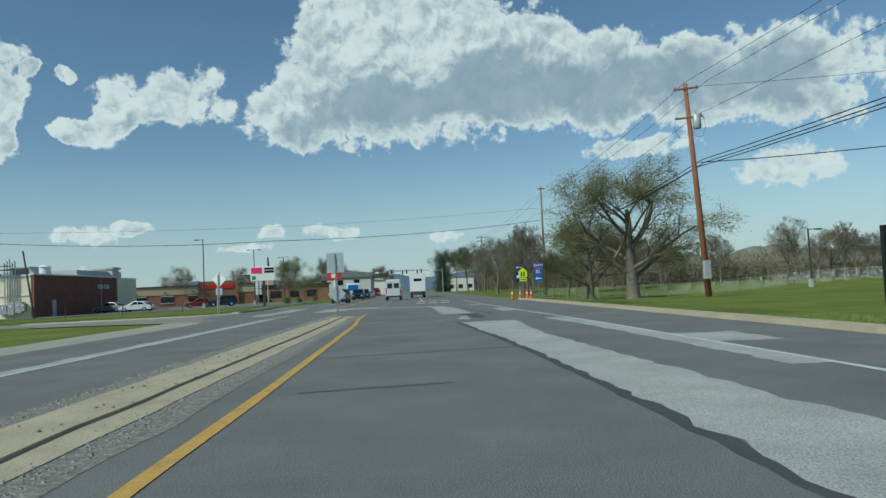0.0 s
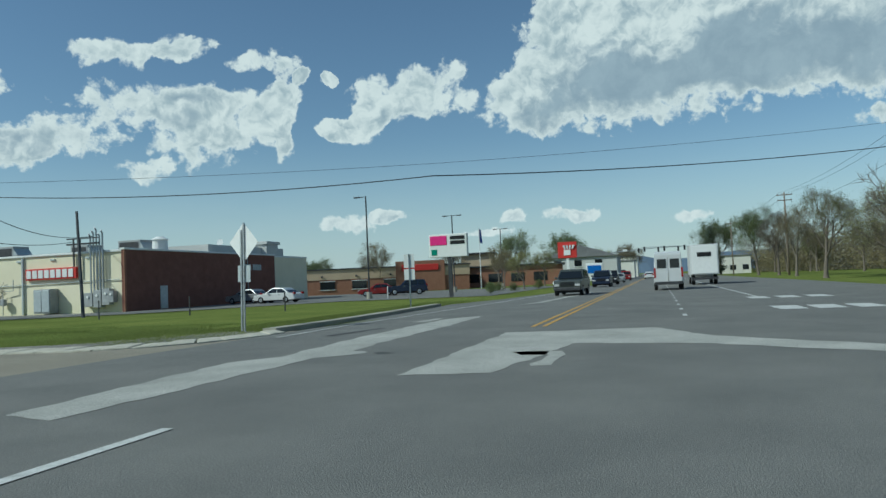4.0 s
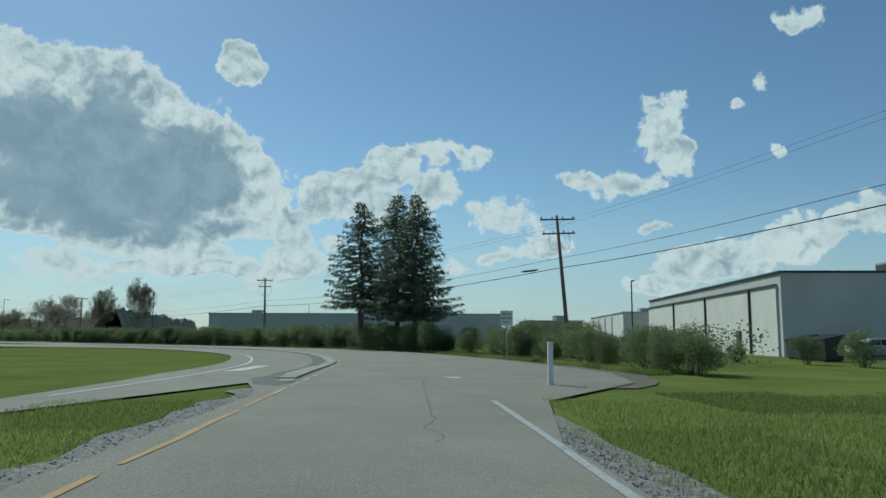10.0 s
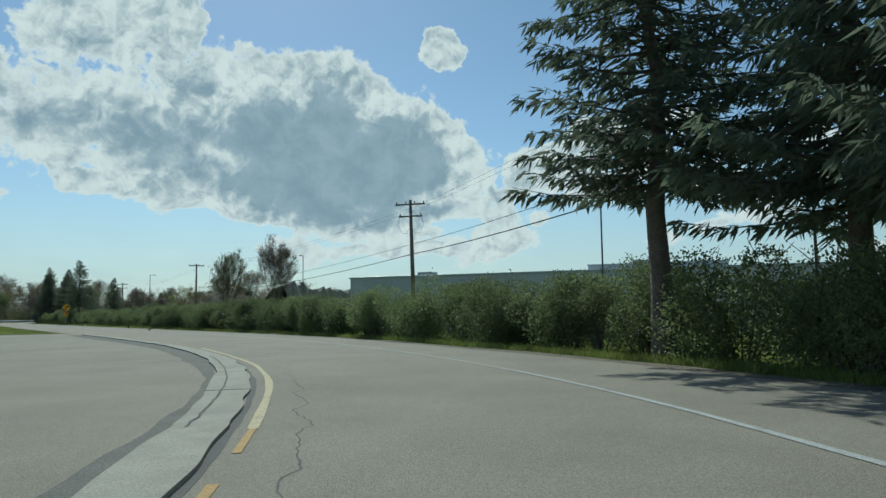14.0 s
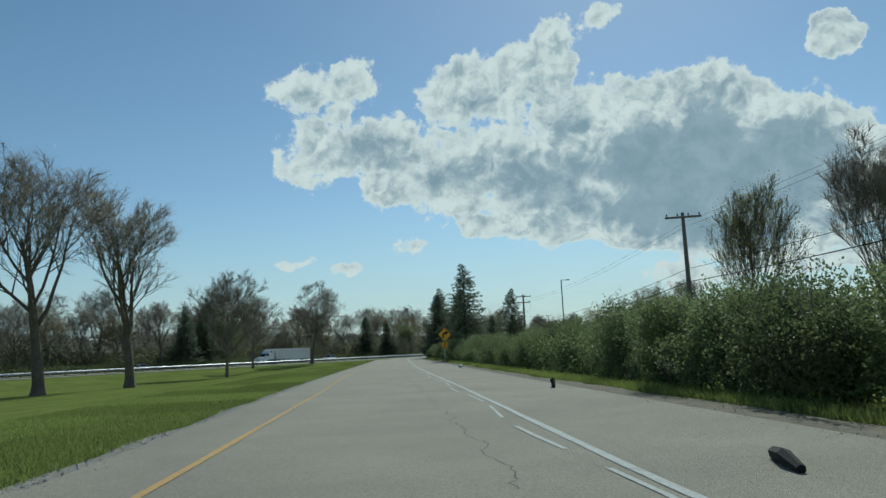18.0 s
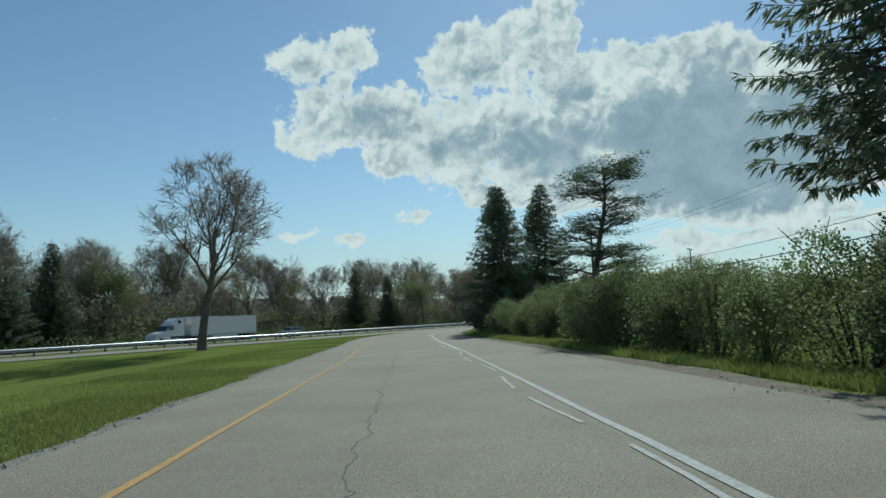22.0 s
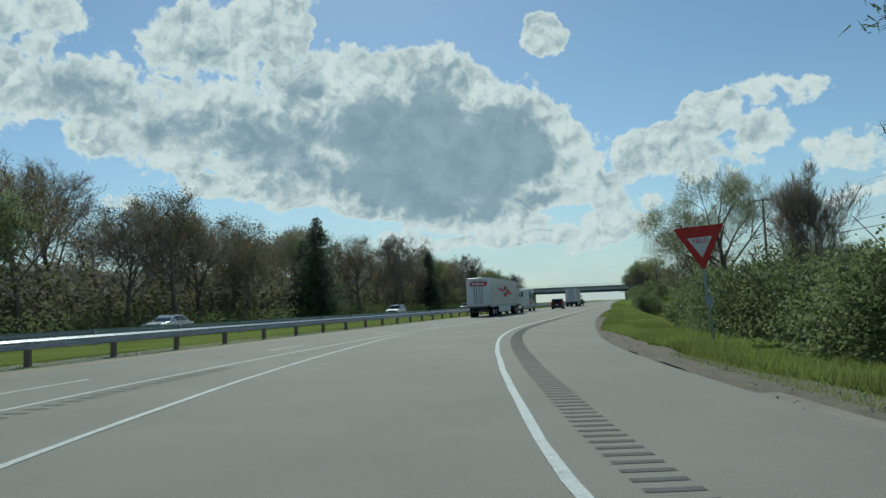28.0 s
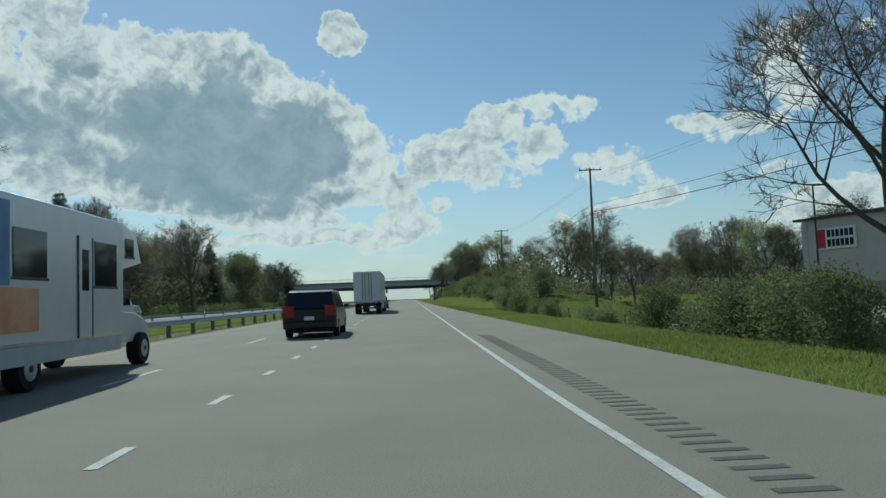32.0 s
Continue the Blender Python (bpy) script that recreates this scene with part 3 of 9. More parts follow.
class Line:
    """A line on the plan with arc length; at(s, off) is a place off metres to its left."""

    def __init__(self, ctrl, step=2.0):
        self.p = spline(ctrl, step)
        self.s = [0.0]
        for a, b in zip(self.p, self.p[1:]):
            self.s.append(self.s[-1] + (b - a).length)
        self.length = self.s[-1]

    def at(self, s, off=0.0, z=0.0):
        s = min(max(s, 0.0), self.length - 1e-6)
        lo, hi = 0, len(self.s) - 1
        while hi - lo > 1:
            mid = (lo + hi) // 2
            lo, hi = (mid, hi) if self.s[mid] <= s else (lo, mid)
        u = (s - self.s[lo]) / (self.s[hi] - self.s[lo])
        t0 = (self.p[min(lo + 1, len(self.p) - 1)] - self.p[max(lo - 1, 0)]).normalized()
        t1 = (self.p[min(hi + 1, len(self.p) - 1)] - self.p[max(hi - 1, 0)]).normalized()
        t = t0.lerp(t1, u).normalized()
        q = self.p[lo].lerp(self.p[hi], u)
        return (q.x - t.y * off, q.y + t.x * off, z)

    def turn(self, s):
        a, b = self.at(s - 1), self.at(s + 1)
        return math.degrees(math.atan2(b[1] - a[1], b[0] - a[0]))

    def strip(self, s0, s1, left, right, z, step=2.0, drop=0.0, wobble=0.0):
        """A band between two offsets (numbers or functions of s); drop gives it sides."""
        m = Mesh()
        n = max(1, int((s1 - s0) / step))
        rows = []
        for i in range(n + 1):
            s = s0 + (s1 - s0) * i / n
            lo = left(s) if callable(left) else left
            ro = right(s) if callable(right) else right
            if wobble:
                lo += wobble * noise.noise((s * 0.6, 3.1, z * 50))
                ro += wobble * noise.noise((s * 0.6, 9.7, z * 50))
            rows.append((self.at(s, lo, z), self.at(s, ro, z)))
        v = [q for r in rows for q in r]
        f = [(2 * i, 2 * i + 1, 2 * i + 3, 2 * i + 2) for i in range(n)]
        if drop:
            k = len(v)
            v += [(x, y, zz - drop) for x, y, zz in v]
            f += [(2 * i, 2 * i + 2, k + 2 * i + 2, k + 2 * i) for i in range(n)] + [(2 * i + 3, 2 * i + 1, k + 2 * i + 1, k + 2 * i + 3) for i in range(n)]
            f += [(0, k, k + 1, 1), (2 * n, 2 * n + 1, k + 2 * n + 1, k + 2 * n)]
        return m.add(v, f)


def lerp_table(table):
    """A function through (s, value) pairs."""
    def f(s):
        if s <= table[0][0]:
            return table[0][1]
        for (a, x), (b, y) in zip(table, table[1:]):
            if s <= b:
                return x + (y - x) * (s - a) / (b - a)
        return table[-1][1]
    return f


def structure(name, m, material, label, category="ground", smooth=False):
    return solid(name, m, material, label, category, "", "structure", smooth)


def patch(poly, z, rough_edge=0.06, step=0.5):
    """A flat patch with a slightly ragged outline."""
    out = []
    for (ax, ay), (bx, by) in zip(poly, poly[1:] + poly[:1]):
        n = max(1, int(math.hypot(bx - ax, by - ay) / step))
        for k in range(n):
            x, y = ax + (bx - ax) * k / n, ay + (by - ay) * k / n
            out.append((x + rough_edge * noise.noise((x * 1.7, y * 1.7, 1.0)), y + rough_edge * noise.noise((x * 1.7, y * 1.7, 8.0)), z))
    return Mesh().add(out, [tuple(range(len(out)))])


# ---- plan ----
MAIN = Line([(0, -60), (0, 60), (0, 200), (0, 420), (-14, 700)], 4)
RAMP = Line([(-3, 46), (-11.3, 49.6), (-18.2, 51.5), (-27.2, 52.0), (-38.8, 50.9), (-52.6, 49.2), (-67.3, 47.2), (-81.8, 44.9), (-95.9, 41.6), (-109.5, 36.6), (-123.1, 29.1), (-135.9, 18.3), (-147.4, 4.5), (-158.9, -11.2), (-182.9, -45.4), (-209.9, -82.9), (-235.6, -118.6), (-247.2, -133.9), (-259.3, -148.0), (-273.6, -161.5), (-291.1, -174.3), (-301.2, -179.9), (-312.1, -184.8), (-323.6, -189.0), (-335.3, -192.6), (-358.7, -199.3), (-381.1, -205.3), (-439.1, -220.7), (-593.7, -261.9), (-1096.2, -395.6)], 2)
HWY = Line([(-70, -70), (-120, -106), (-180, -134), (-240, -158), (-275, -173.2), (-297.5, -183.5), (-317.0, -190.0), (-340.5, -196.6), (-363.0, -202.6), (-386.7, -208.5), (-442.4, -224.1), (-602.2, -267.2), (-1099.5, -399.5)], 3)
LOOP = Line([(-54, 40.4), (-66, 40.3), (-78, 40.1), (-90, 38.2), (-104, 33.4), (-115, 27), (-127, 17), (-136.5, 4.5), (-142, -12), (-138, -32), (-124, -48), (-104, -58)], 2)

# ground
def dip(x, y):
    """How far the land falls below the highway on its right."""
    best, bs = 1e9, 0.0
    for p, s in zip(HWY.p, HWY.s):
        d = (p.x - x) ** 2 + (p.y - y) ** 2
        if d < best:
            best, bs = d, s
    q = HWY.at(bs)
    a = radians(HWY.turn(bs))
    o = math.sin(a) * (x - q[0]) - math.cos(a) * (y - q[1])
    deep = min(1.0, max(0.0, (o - 26) / 8))
    along = min(1.0, max(0.0, (bs - 226) / 16)) * min(1.0, max(0.0, (425 + 60 * deep - bs) / 20))
    rise = min(1.0, max(0.0, (bs - 415) / 45)) * min(1.0, max(0.0, (o - 9.6) / 9.0)) * min(1.0, max(0.0, (32 - o) / 10))
    u = min(1.0, max(0.0, (o - 8.8) / 6.5)) * min(1.0, max(0.0, (118 - o) / 25))
    return -1.7 * along * u * u * (3 - 2 * u) + 3.2 * rise * (1 + 0.15 * noise.noise((x * 0.06, y * 0.06, 2.0)))


def hollow(x, y):
    """How far the lawn sinks between the slip road and the highway."""
    best, bs = 1e9, 0.0
    for p, s in zip(RAMP.p, RAMP.s):
        d = (p.x - x) ** 2 + (p.y - y) ** 2
        if d < best:
            best, bs = d, s
    q = RAMP.at(bs)
    a = radians(RAMP.turn(bs))
    o = math.cos(a) * (y - q[1]) - math.sin(a) * (x - q[0])
    h = min(math.hypot(p.x - x, p.y - y) for p in HWY.p)
    u = min(1.0, max(0.0, (o - 6.0) / 22.0)) * min(1.0, max(0.0, (h - 6.0) / 12.0)) * min(1.0, max(0.0, (bs - 190) / 20)) * min(1.0, max(0.0, (335 - bs) / 30))
    return -1.15 * u * u * (3 - 2 * u)


def swale(x, y):
    """How far the lawn sinks right of the main road."""
    k = 1.0
    for u in ((x - 11) / 9, (58 - x) / 22, (y - 50) / 14, (150 - y) / 30):
        u = min(1.0, max(0.0, u))
        k *= u * u * (3 - 2 * u)
    return -1.0 * k


gm = Mesh()
gx = [-2600, -1200, *[-700 + 4 * i for i in range(142)], -120, -70, -30, 9.5, 12, 14, 16, 18, 20, 24, 30, 36, 42, 48, 54, 60, 140, 400, 1000, 2600]
gy = [-2600, -1200, -600, -360, *[-320 + 3 * i for i in range(82)], -70, -60, 0, 40, 50, 54, 58, 62, 66, 72, 80, 90, 100, 110, 120, 128, 136, 144, 152, 200, 500, 1200, 2600]
NX, NY = len(gx), len(gy)
gm.add([(x, y, -0.06 + (dip(x, y) if -701 < x < -279 and -321 < y < -76 else hollow(x, y) if -270 < x < -135 and -160 < y < -20 else swale(x, y) if x > 9 else 0.0)) for y in gy for x in gx], [(j * NX + i, j * NX + i + 1, j * NX + i + NX + 1, j * NX + i + NX) for j in range(NY - 1) for i in range(NX - 1)])
structure("ground", gm, GRASS, "mown green lawn reaching to the horizon")

# main road
structure("road_main", MAIN.strip(0, 700, 11.3, -9.35, 0.0, 6), ASPHALT, "dark grey asphalt main road with cracks", "road")
RAMP_LEFT = lerp_table([(0, 8), (12, 6), (20, 4.6), (34, 4.3), (45, 3.6), (68, 3.0), (72, 3.9), (80, 4.3), (140, 4.8), (180, 4.1), (320, 4.3), (332, 5.1), (350, 5.8), (372, 5.2), (395, 4)])
RAMP_RIGHT = lerp_table([(0, -3), (8, -2.2), (22, -2.1), (60, -2.2), (66, -3.4), (72, -7.4), (78, -8.8), (100, -7.8), (118, -8.2), (135, -6.4), (180, -6.0), (300, -5.6), (330, -4.9), (350, -4.6), (393, -4.55), (410, -4.5), (424, -3.9), (446, -4.5), (470, -4.8), (490, -5.1), (2000, -5.2)])
YELLOW_OFF = lerp_table([(20, 3.2), (28, 3.1), (68, 2.6), (74, 2.4), (80, 2.15), (87, 1.7), (94, 1.35), (105, 1.05), (119, 1.2), (125, 1.23), (130, 1.42), (133, 1.67), (140.3, 2.15), (150, 2.35), (187, 2.62), (207, 2.55), (229, 2.9), (251, 2.65), (274, 2.5), (297, 2.2), (328, 2.85), (337, 3.25), (345, 3.3), (356, 3.5), (375, 3.4)])
WHITE_OFF = lerp_table([(10, -1.5), (24, -1.8), (46, -1.8), (70, -2.3), (92, -4.4), (119, -4.3), (136, -3.8), (165, -3.2), (177, -2.6), (187, -2.45), (207, -2.6), (251, -2.25), (274, -2.4), (297, -2.64), (327, -2.35), (337, -1.95), (346, -1.87), (363, -1.7), (397, -1.12), (407, -1.0), (419, -0.62), (425, -0.52), (434, -0.75), (445, -1.15), (453, -1.4), (469, -1.78), (487, -1.85), (495, -1.73), (510, -1.7), (2000, -2.0)])
structure("road_ramp", RAMP.strip(0, 400, RAMP_LEFT, RAMP_RIGHT, -0.006, 2), RAMP_ASPHALT, "pale worn asphalt slip road", "road")
structure("road_loop", LOOP.strip(0, LOOP.length, lerp_table([(0, 0.1), (12, 1.0), (24, 2.4), (60, 2.8), (90, 3.4), (200, 4)]), lerp_table([(0, -0.1), (10, -0.5), (22, -2.6), (100, -3.4), (125, -6), (150, -4), (200, -4)]), -0.012, 2), RAMP_ASPHALT, "pale worn asphalt loop road", "road")
structure("road_apron", patch([(-132, 17), (-141, 7), (-150, -4), (-161, -20), (-157.5, -23.5), (-150, -36), (-138, -30), (-134, -10), (-130, 8)], -0.016, 0.3, 3), RAMP_ASPHALT, "pale worn asphalt apron between slip roads", "road")
structure("road_highway", HWY.strip(0, HWY.length, 8.2, lerp_table([(0, -3.0), (150, -3.2), (205, -3.4), (225, -5.0), (244, -10.2), (270, -7.7), (294, -7.1), (318, -7.0), (342, -6.9), (HWY.length, -6.8)]), 0.0, 4), HWY_ASPHALT, "pale asphalt highway with two lanes", "road")
structure("road_highway_far", HWY.strip(0, HWY.length, 32, 20, -0.01, 6), HWY_ASPHALT, "pale asphalt far carriageway of the highway", "road")

# ---- kerbs, patches, paint and shoulders ----
structure("shoulder_main_left", MAIN.strip(60, 106, 12.4, 11.2, -0.02, 3, wobble=0.3), GRAVEL, "grey gravel shoulder", "shoulder")
structure("shoulder_ramp_right", RAMP.strip(27, 66, -2.0, lerp_table([(27, -2.4), (40, -2.55), (66, -2.9)]), -0.02, 0.5, wobble=0.25), GRAVEL, "loose grey gravel shoulder", "shoulder")
structure("shoulder_ramp_left", RAMP.strip(14, 70, lerp_table([(14, 5.6), (40, 4.3), (70, 3.6)]), 3.0, -0.024, 1, wobble=0.5), GRAVEL, "loose grey gravel shoulder", "shoulder")
structure("verge_ramp_right", RAMP.strip(70, 470, lambda s: RAMP_RIGHT(s) + 0.2, lambda s: RAMP_RIGHT(s) - 0.9, -0.03, 1.5, wobble=0.4), SOIL, "dusty bare soil verge", "verge")
structure("verge_ramp_left", RAMP.strip(180, 372, lambda s: RAMP_LEFT(s) + 0.35, lambda s: RAMP_LEFT(s) - 0.3, -0.028, 1.5, wobble=0.35), GRAVEL, "thin gravel verge beside the grass", "verge")
structure("road_corner", patch([(-11.2, 42), (-11.2, 60.5), (-14.2, 60), (-14.55, 57.4), (-15.2, 56.0), (-16.4, 54.9), (-19.5, 54.6), (-26.9, 54.45), (-29, 54.2), (-33, 53.5), (-33, 47), (-20, 44.5), (-14.5, 42)], -0.008, 0.05, 2), RAMP_ASPHALT, "pale worn asphalt at the mouth of the slip road", "road")
structure("road_widening", patch([(-11.2, 42), (-11.2, 100), (-11.76, 95.6), (-13.25, 84.7), (-14.6, 79), (-14.2, 74.5), (-13.9, 64), (-14.0, 58.6), (-14.15, 55), (-14.3, 49.5), (-13.3, 46)], -0.004, 0.06, 1), ASPHALT, "dark grey asphalt lane along the kerb", "road")
structure("gravel_corner", patch([(-15.0, 57.5), (-15.3, 60.5), (-17, 60.6), (-18.4, 59.8), (-18.8, 58.2), (-19.6, 57.0), (-22.2, 55.95), (-25.4, 55.05), (-28.8, 54.6), (-28.4, 54.0), (-20, 54.2), (-16.5, 54.8)], -0.018, 0.3, 0.5), GRAVEL, "grey gravel strip inside the kerb", "shoulder")
structure("shoulder_highway_left", HWY.strip(0, HWY.length, 10.2, 8.0, -0.012, 6), GRAVEL, "gravel shoulder below the guard rail", "shoulder")

for ctrl, w, name in [([(-14.6, 59.4), (-14.4, 65.5), (-14.8, 77)], 0.5, "kerb_main_left"), ([(9.45, -60), (9.45, 60), (9.2, 61.5)], 0.55, "kerb_main_right")]:
    structure(name, Line(ctrl, 2).strip(0, Line(ctrl, 2).length, w / 2, -w / 2, 0.13, 2, 0.16, wobble=0.05), TAN_CONCRETE if "right" in name else CONCRETE, "weathered pale concrete kerb", "kerb")
structure("pavement_left", patch([(-11.3, 10), (-11.3, 38), (-13.2, 46), (-14.2, 44), (-13.6, 24), (-13.4, 10)], -0.01, 0.15, 2), CONCRETE, "pale concrete edge strip beside the road", "kerb")

# median island
median = thing("median_island", "long tan concrete median island with a worn kerb", "median", kind="structure")
part("kerb", MAIN.strip(10, 98.2, lerp_table([(10, 4.3), (90, 4.4), (98, 4.1)]), lerp_table([(10, 3.35), (88, 3.6), (98, 3.72)]), 0.05, 0.8, 0.09, wobble=0.06), TAN_CONCRETE, median)
part("lower_kerb", MAIN.strip(10, 97.4, lerp_table([(10, 3.36), (88, 3.61), (98, 3.73)]), lerp_table([(10, 3.0), (90, 3.12), (97, 3.3)]), 0.014, 0.8, 0.05, wobble=0.05), TAN_CONCRETE, median)
part("gravel_edge", MAIN.strip(10, 98.4, 3.4, lerp_table([(10, 2.4), (80, 2.6), (90, 2.86), (98, 3.05)]), 0.004, 0.5, wobble=0.16), GRAVEL, median, "loose grey gravel along the kerb")
part("nose", Mesh().prism([(-3.15 - 0.47 + 0.5 * math.cos(a), 37.5 + 0.6 * math.sin(a)) for a in [i * math.pi / 8 for i in range(9)]], -0.02, 0.043), TAN_CONCRETE, median)
part("edge_left", MAIN.strip(10, 99, lerp_table([(10, 4.75), (92, 4.98), (99, 4.5)]), 4.2, 0.004, 0.5, wobble=0.2), GRAVEL, median, "dusty strip beside the kerb")

# concrete patches in the main road
for poly in [[(2.5, -4), (2.45, 8), (2.3, 15), (2.11, 19.2), (1.9, 23), (1.7, 26.5), (3.75, 26.6), (3.5, 22), (3.4, 18.8), (3.6, 13), (3.9, 6), (4.1, -4)], [(1.35, 35.6), (1.3, 46), (1.0, 52.4), (2.1, 51.4), (2.7, 44), (2.85, 35.5)],
             [(1.85, 29.2), (1.9, 31.0), (2.11, 32.3), (2.38, 32.2), (2.25, 30.6), (2.3, 29.0)], [(5.3, 10), (5.2, 21), (4.93, 27.3), (5.5, 27.2), (5.8, 22), (5.95, 10)], [(4.5, 36.6), (4.54, 41.4), (5.15, 41.5), (5.3, 36.6)], [(4.0, 51.2), (4.1, 53), (4.7, 52.8), (4.85, 50.2)],
             [(-6.9, 49.7), (-6.9, 57.2), (-3.4, 57.8), (-2.3, 55.2), (1.2, 52.0), (1.0, 51.1), (-2.4, 53.6), (-4.9, 54.1), (-5.6, 49.9)],
             [(-10.48, 46.5), (-10.9, 51.5), (-10.34, 52.4), (-10.55, 57), (-10.5, 61), (-10.3, 64.4), (-9.4, 65.3), (-9.25, 60.3), (-9.3, 55), (-9.2, 53.3), (-8.72, 53.1), (-8.74, 52.8), (-9.45, 52.1), (-9.55, 49), (-9.6, 46.3)],
             [(-8.4, 10), (-8.3, 41), (-7.7, 41), (-7.9, 10)], [(-5.83, 52.65), (-4.94, 52.7), (-4.92, 50.7), (-5.17, 50.66), (-5.18, 52.1), (-5.64, 52.17)], [(-11.25, 62.7), (-10.9, 64.5), (-10.62, 64.4), (-10.75, 62.6)],
             [(5.9, 14), (6.0, 16.5), (7.3, 16.3), (7.2, 13.8)], [(-9.9, 74.4), (-9.4, 78), (-8.9, 88), (-8.4, 96), (-8.0, 96), (-8.3, 88), (-9.06, 77.2)]]:
    structure("concrete_patch", patch(poly, 0.005, 0.13, 0.22), CONCRETE_PATCH, "pale grey concrete repair patch in the road", "road patch")
for poly in [[(2.34, -4), (2.28, 8), (2.14, 15), (1.94, 19.2), (1.72, 23), (1.5, 26.8), (1.72, 26.8), (1.93, 23), (2.14, 19.2), (2.32, 15), (2.47, 8), (2.52, -4)], [(2.05, 34.9), (2.95, 34.6), (3.05, 32), (2.9, 29.6), (2.4, 29.8), (2.45, 32.2)], [(-3.0, 30.6), (2.0, 31.6), (2.0, 31.7), (-3.0, 30.72)],
             [(-2.6, 40.6), (0.4, 41.5), (0.4, 41.6), (-2.6, 40.72)], [(-1.6, 9.6), (0.5, 9.9), (0.5, 9.98), (-1.6, 9.7)], [(-2.2, 14.5), (3, 15.2), (3, 15.28), (-2.2, 14.6)], [(3.6, 34), (2.95, 44), (3.1, 44), (3.75, 34)],
             [(-8.6, 53.02), (-8.4, 53.08), (-8.06, 52.72), (-8.36, 52.58)], [(-11.9, 57.5), (-11.3, 60.2), (-11.1, 60.0), (-11.6, 57.4)]]:
    structure("tar_patch", patch(poly, 0.0035, 0.06, 0.4), TAR, "black tar seal in the road", "road patch")


def paint(line, s0, s1, off, w, material, z, label, dash=0.0, gap=0.0, wobble=0.02):
    o = off if callable(off) else (lambda s: off)
    s = s0
    while s < s1:
        e = min(s + dash, s1) if dash else s1
        structure("lane_line", line.strip(s, e, lambda q: o(q) + w / 2, lambda q: o(q) - w / 2, z, 1.5, wobble=wobble), material, label, "road marking")
        s = e + (gap if dash else 1)


paint(MAIN, 10, 100.5, lerp_table([(60, 2.0), (70, 2.05), (80, 2.2), (88, 2.32), (94, 2.62), (100, 2.72)]), 0.17, YELLOW_PAINT, 0.008, "worn yellow edge line")
paint(MAIN, 97.5, 104, 4.62, 0.15, YELLOW_PAINT, 0.008, "worn yellow edge line")
paint(MAIN, 119, 600, 6.25, 0.12, YELLOW_PAINT, 0.008, "yellow double centre line")
paint(MAIN, 119, 600, 6.55, 0.12, YELLOW_PAINT, 0.008, "yellow double centre line")
paint(MAIN, 10, 130, lerp_table([(60, -6.0), (80, -5.85), (90, -5.65), (97, -5.4), (112, -5.05), (130, -4.9)]), 0.14, WHITE_PAINT, 0.008, "worn white edge line")
paint(MAIN, 30, 106, 7.9, 0.13, WHITE_PAINT, 0.0085, "worn white lane line")
paint(MAIN, 117.3, 230, lerp_table([(117, 13.17), (122, 13.16), (139, 12.0), (156, 10.9), (230, 10.8)]), 0.12, WHITE_PAINT, 0.008, "worn white edge line")
paint(MAIN, 122, 260, 2.6, 0.12, WHITE_PAINT, 0.008, "short white lane dash", 1.0, 2.6)
paint(MAIN, 135, 420, -0.9, 0.13, WHITE_PAINT, 0.008, "white lane line")
for i, (x, y) in enumerate([(0.2, 64), (1.3, 64), (2.4, 64), (0.4, 73), (1.6, 73), (2.8, 73)]):
    structure("road_legend", patch([(x, y), (x + 0.8, y), (x + 0.8, y + 2.2), (x, y + 2.2)], 0.008, 0.05), WHITE_PAINT, "worn white pavement legend bar", "road marking")
paint(RAMP, 22, 68, YELLOW_OFF, 0.11, FADED_YELLOW, 0.002, "flaking yellow edge line", 5.5, 0.6, wobble=0.06)
paint(RAMP, 68, 92, YELLOW_OFF, 0.08, PALE_YELLOW, 0.002, "thin flaking yellow edge line", 1.7, 0.7, wobble=0.09)
paint(RAMP, 92, 118, YELLOW_OFF, 0.075, FADED_YELLOW, 0.002, "flaking yellow edge line", 2.2, 1.3, wobble=0.06)
paint(RAMP, 118, 141, YELLOW_OFF, 0.13, PALE_YELLOW, 0.002, "flaking yellow edge line", wobble=0.05)
paint(RAMP, 142.5, 150, YELLOW_OFF, 0.08, FADED_YELLOW, 0.002, "flaking yellow edge line", 2.0, 1.3, wobble=0.06)
paint(RAMP, 150, 372, YELLOW_OFF, 0.105, FADED_YELLOW, 0.002, "worn yellow edge line", wobble=0.05)
paint(RAMP, 26, 66, WHITE_OFF, 0.12, FADED_WHITE, 0.002, "worn white edge line")
paint(RAMP, 103, 300, WHITE_OFF, 0.12, FADED_WHITE, 0.002, "worn white edge line", wobble=0.04)
paint(RAMP, 300, 352, WHITE_OFF, 0.12, WHITE_PAINT, 0.003, "white edge line")
paint(RAMP, 170, 352, lambda s: WHITE_OFF(s) + 0.32 + 0.12 * math.sin(s * 0.5), 0.07, FADED_WHITE, 0.0025, "older flaking white line", 3.0, 1.6)
paint(RAMP, 352, 900, WHITE_OFF, 0.12, WHITE_PAINT, 0.006, "fresh white edge line")
GORE = lerp_table([(240, -2.5), (252, -1.28), (264, 0.1), (276, 1.36), (286, 1.65), (300, 1.1), (308, 1.1), (325, 0.6), (345, 0.5)])
LANE = lerp_table([(214, 1.6), (256, 1.76), (277, 2.3), (288, 2.4), (300, 1.8), (309, 1.5), (324, 1.2), (346, 1.05), (520, 0.8)])
paint(HWY, 214, 345, LANE, 0.12, WHITE_PAINT, 0.006, "white lane line")
paint(HWY, 240, 279, GORE, 0.12, WHITE_PAINT, 0.0065, "white gore line")
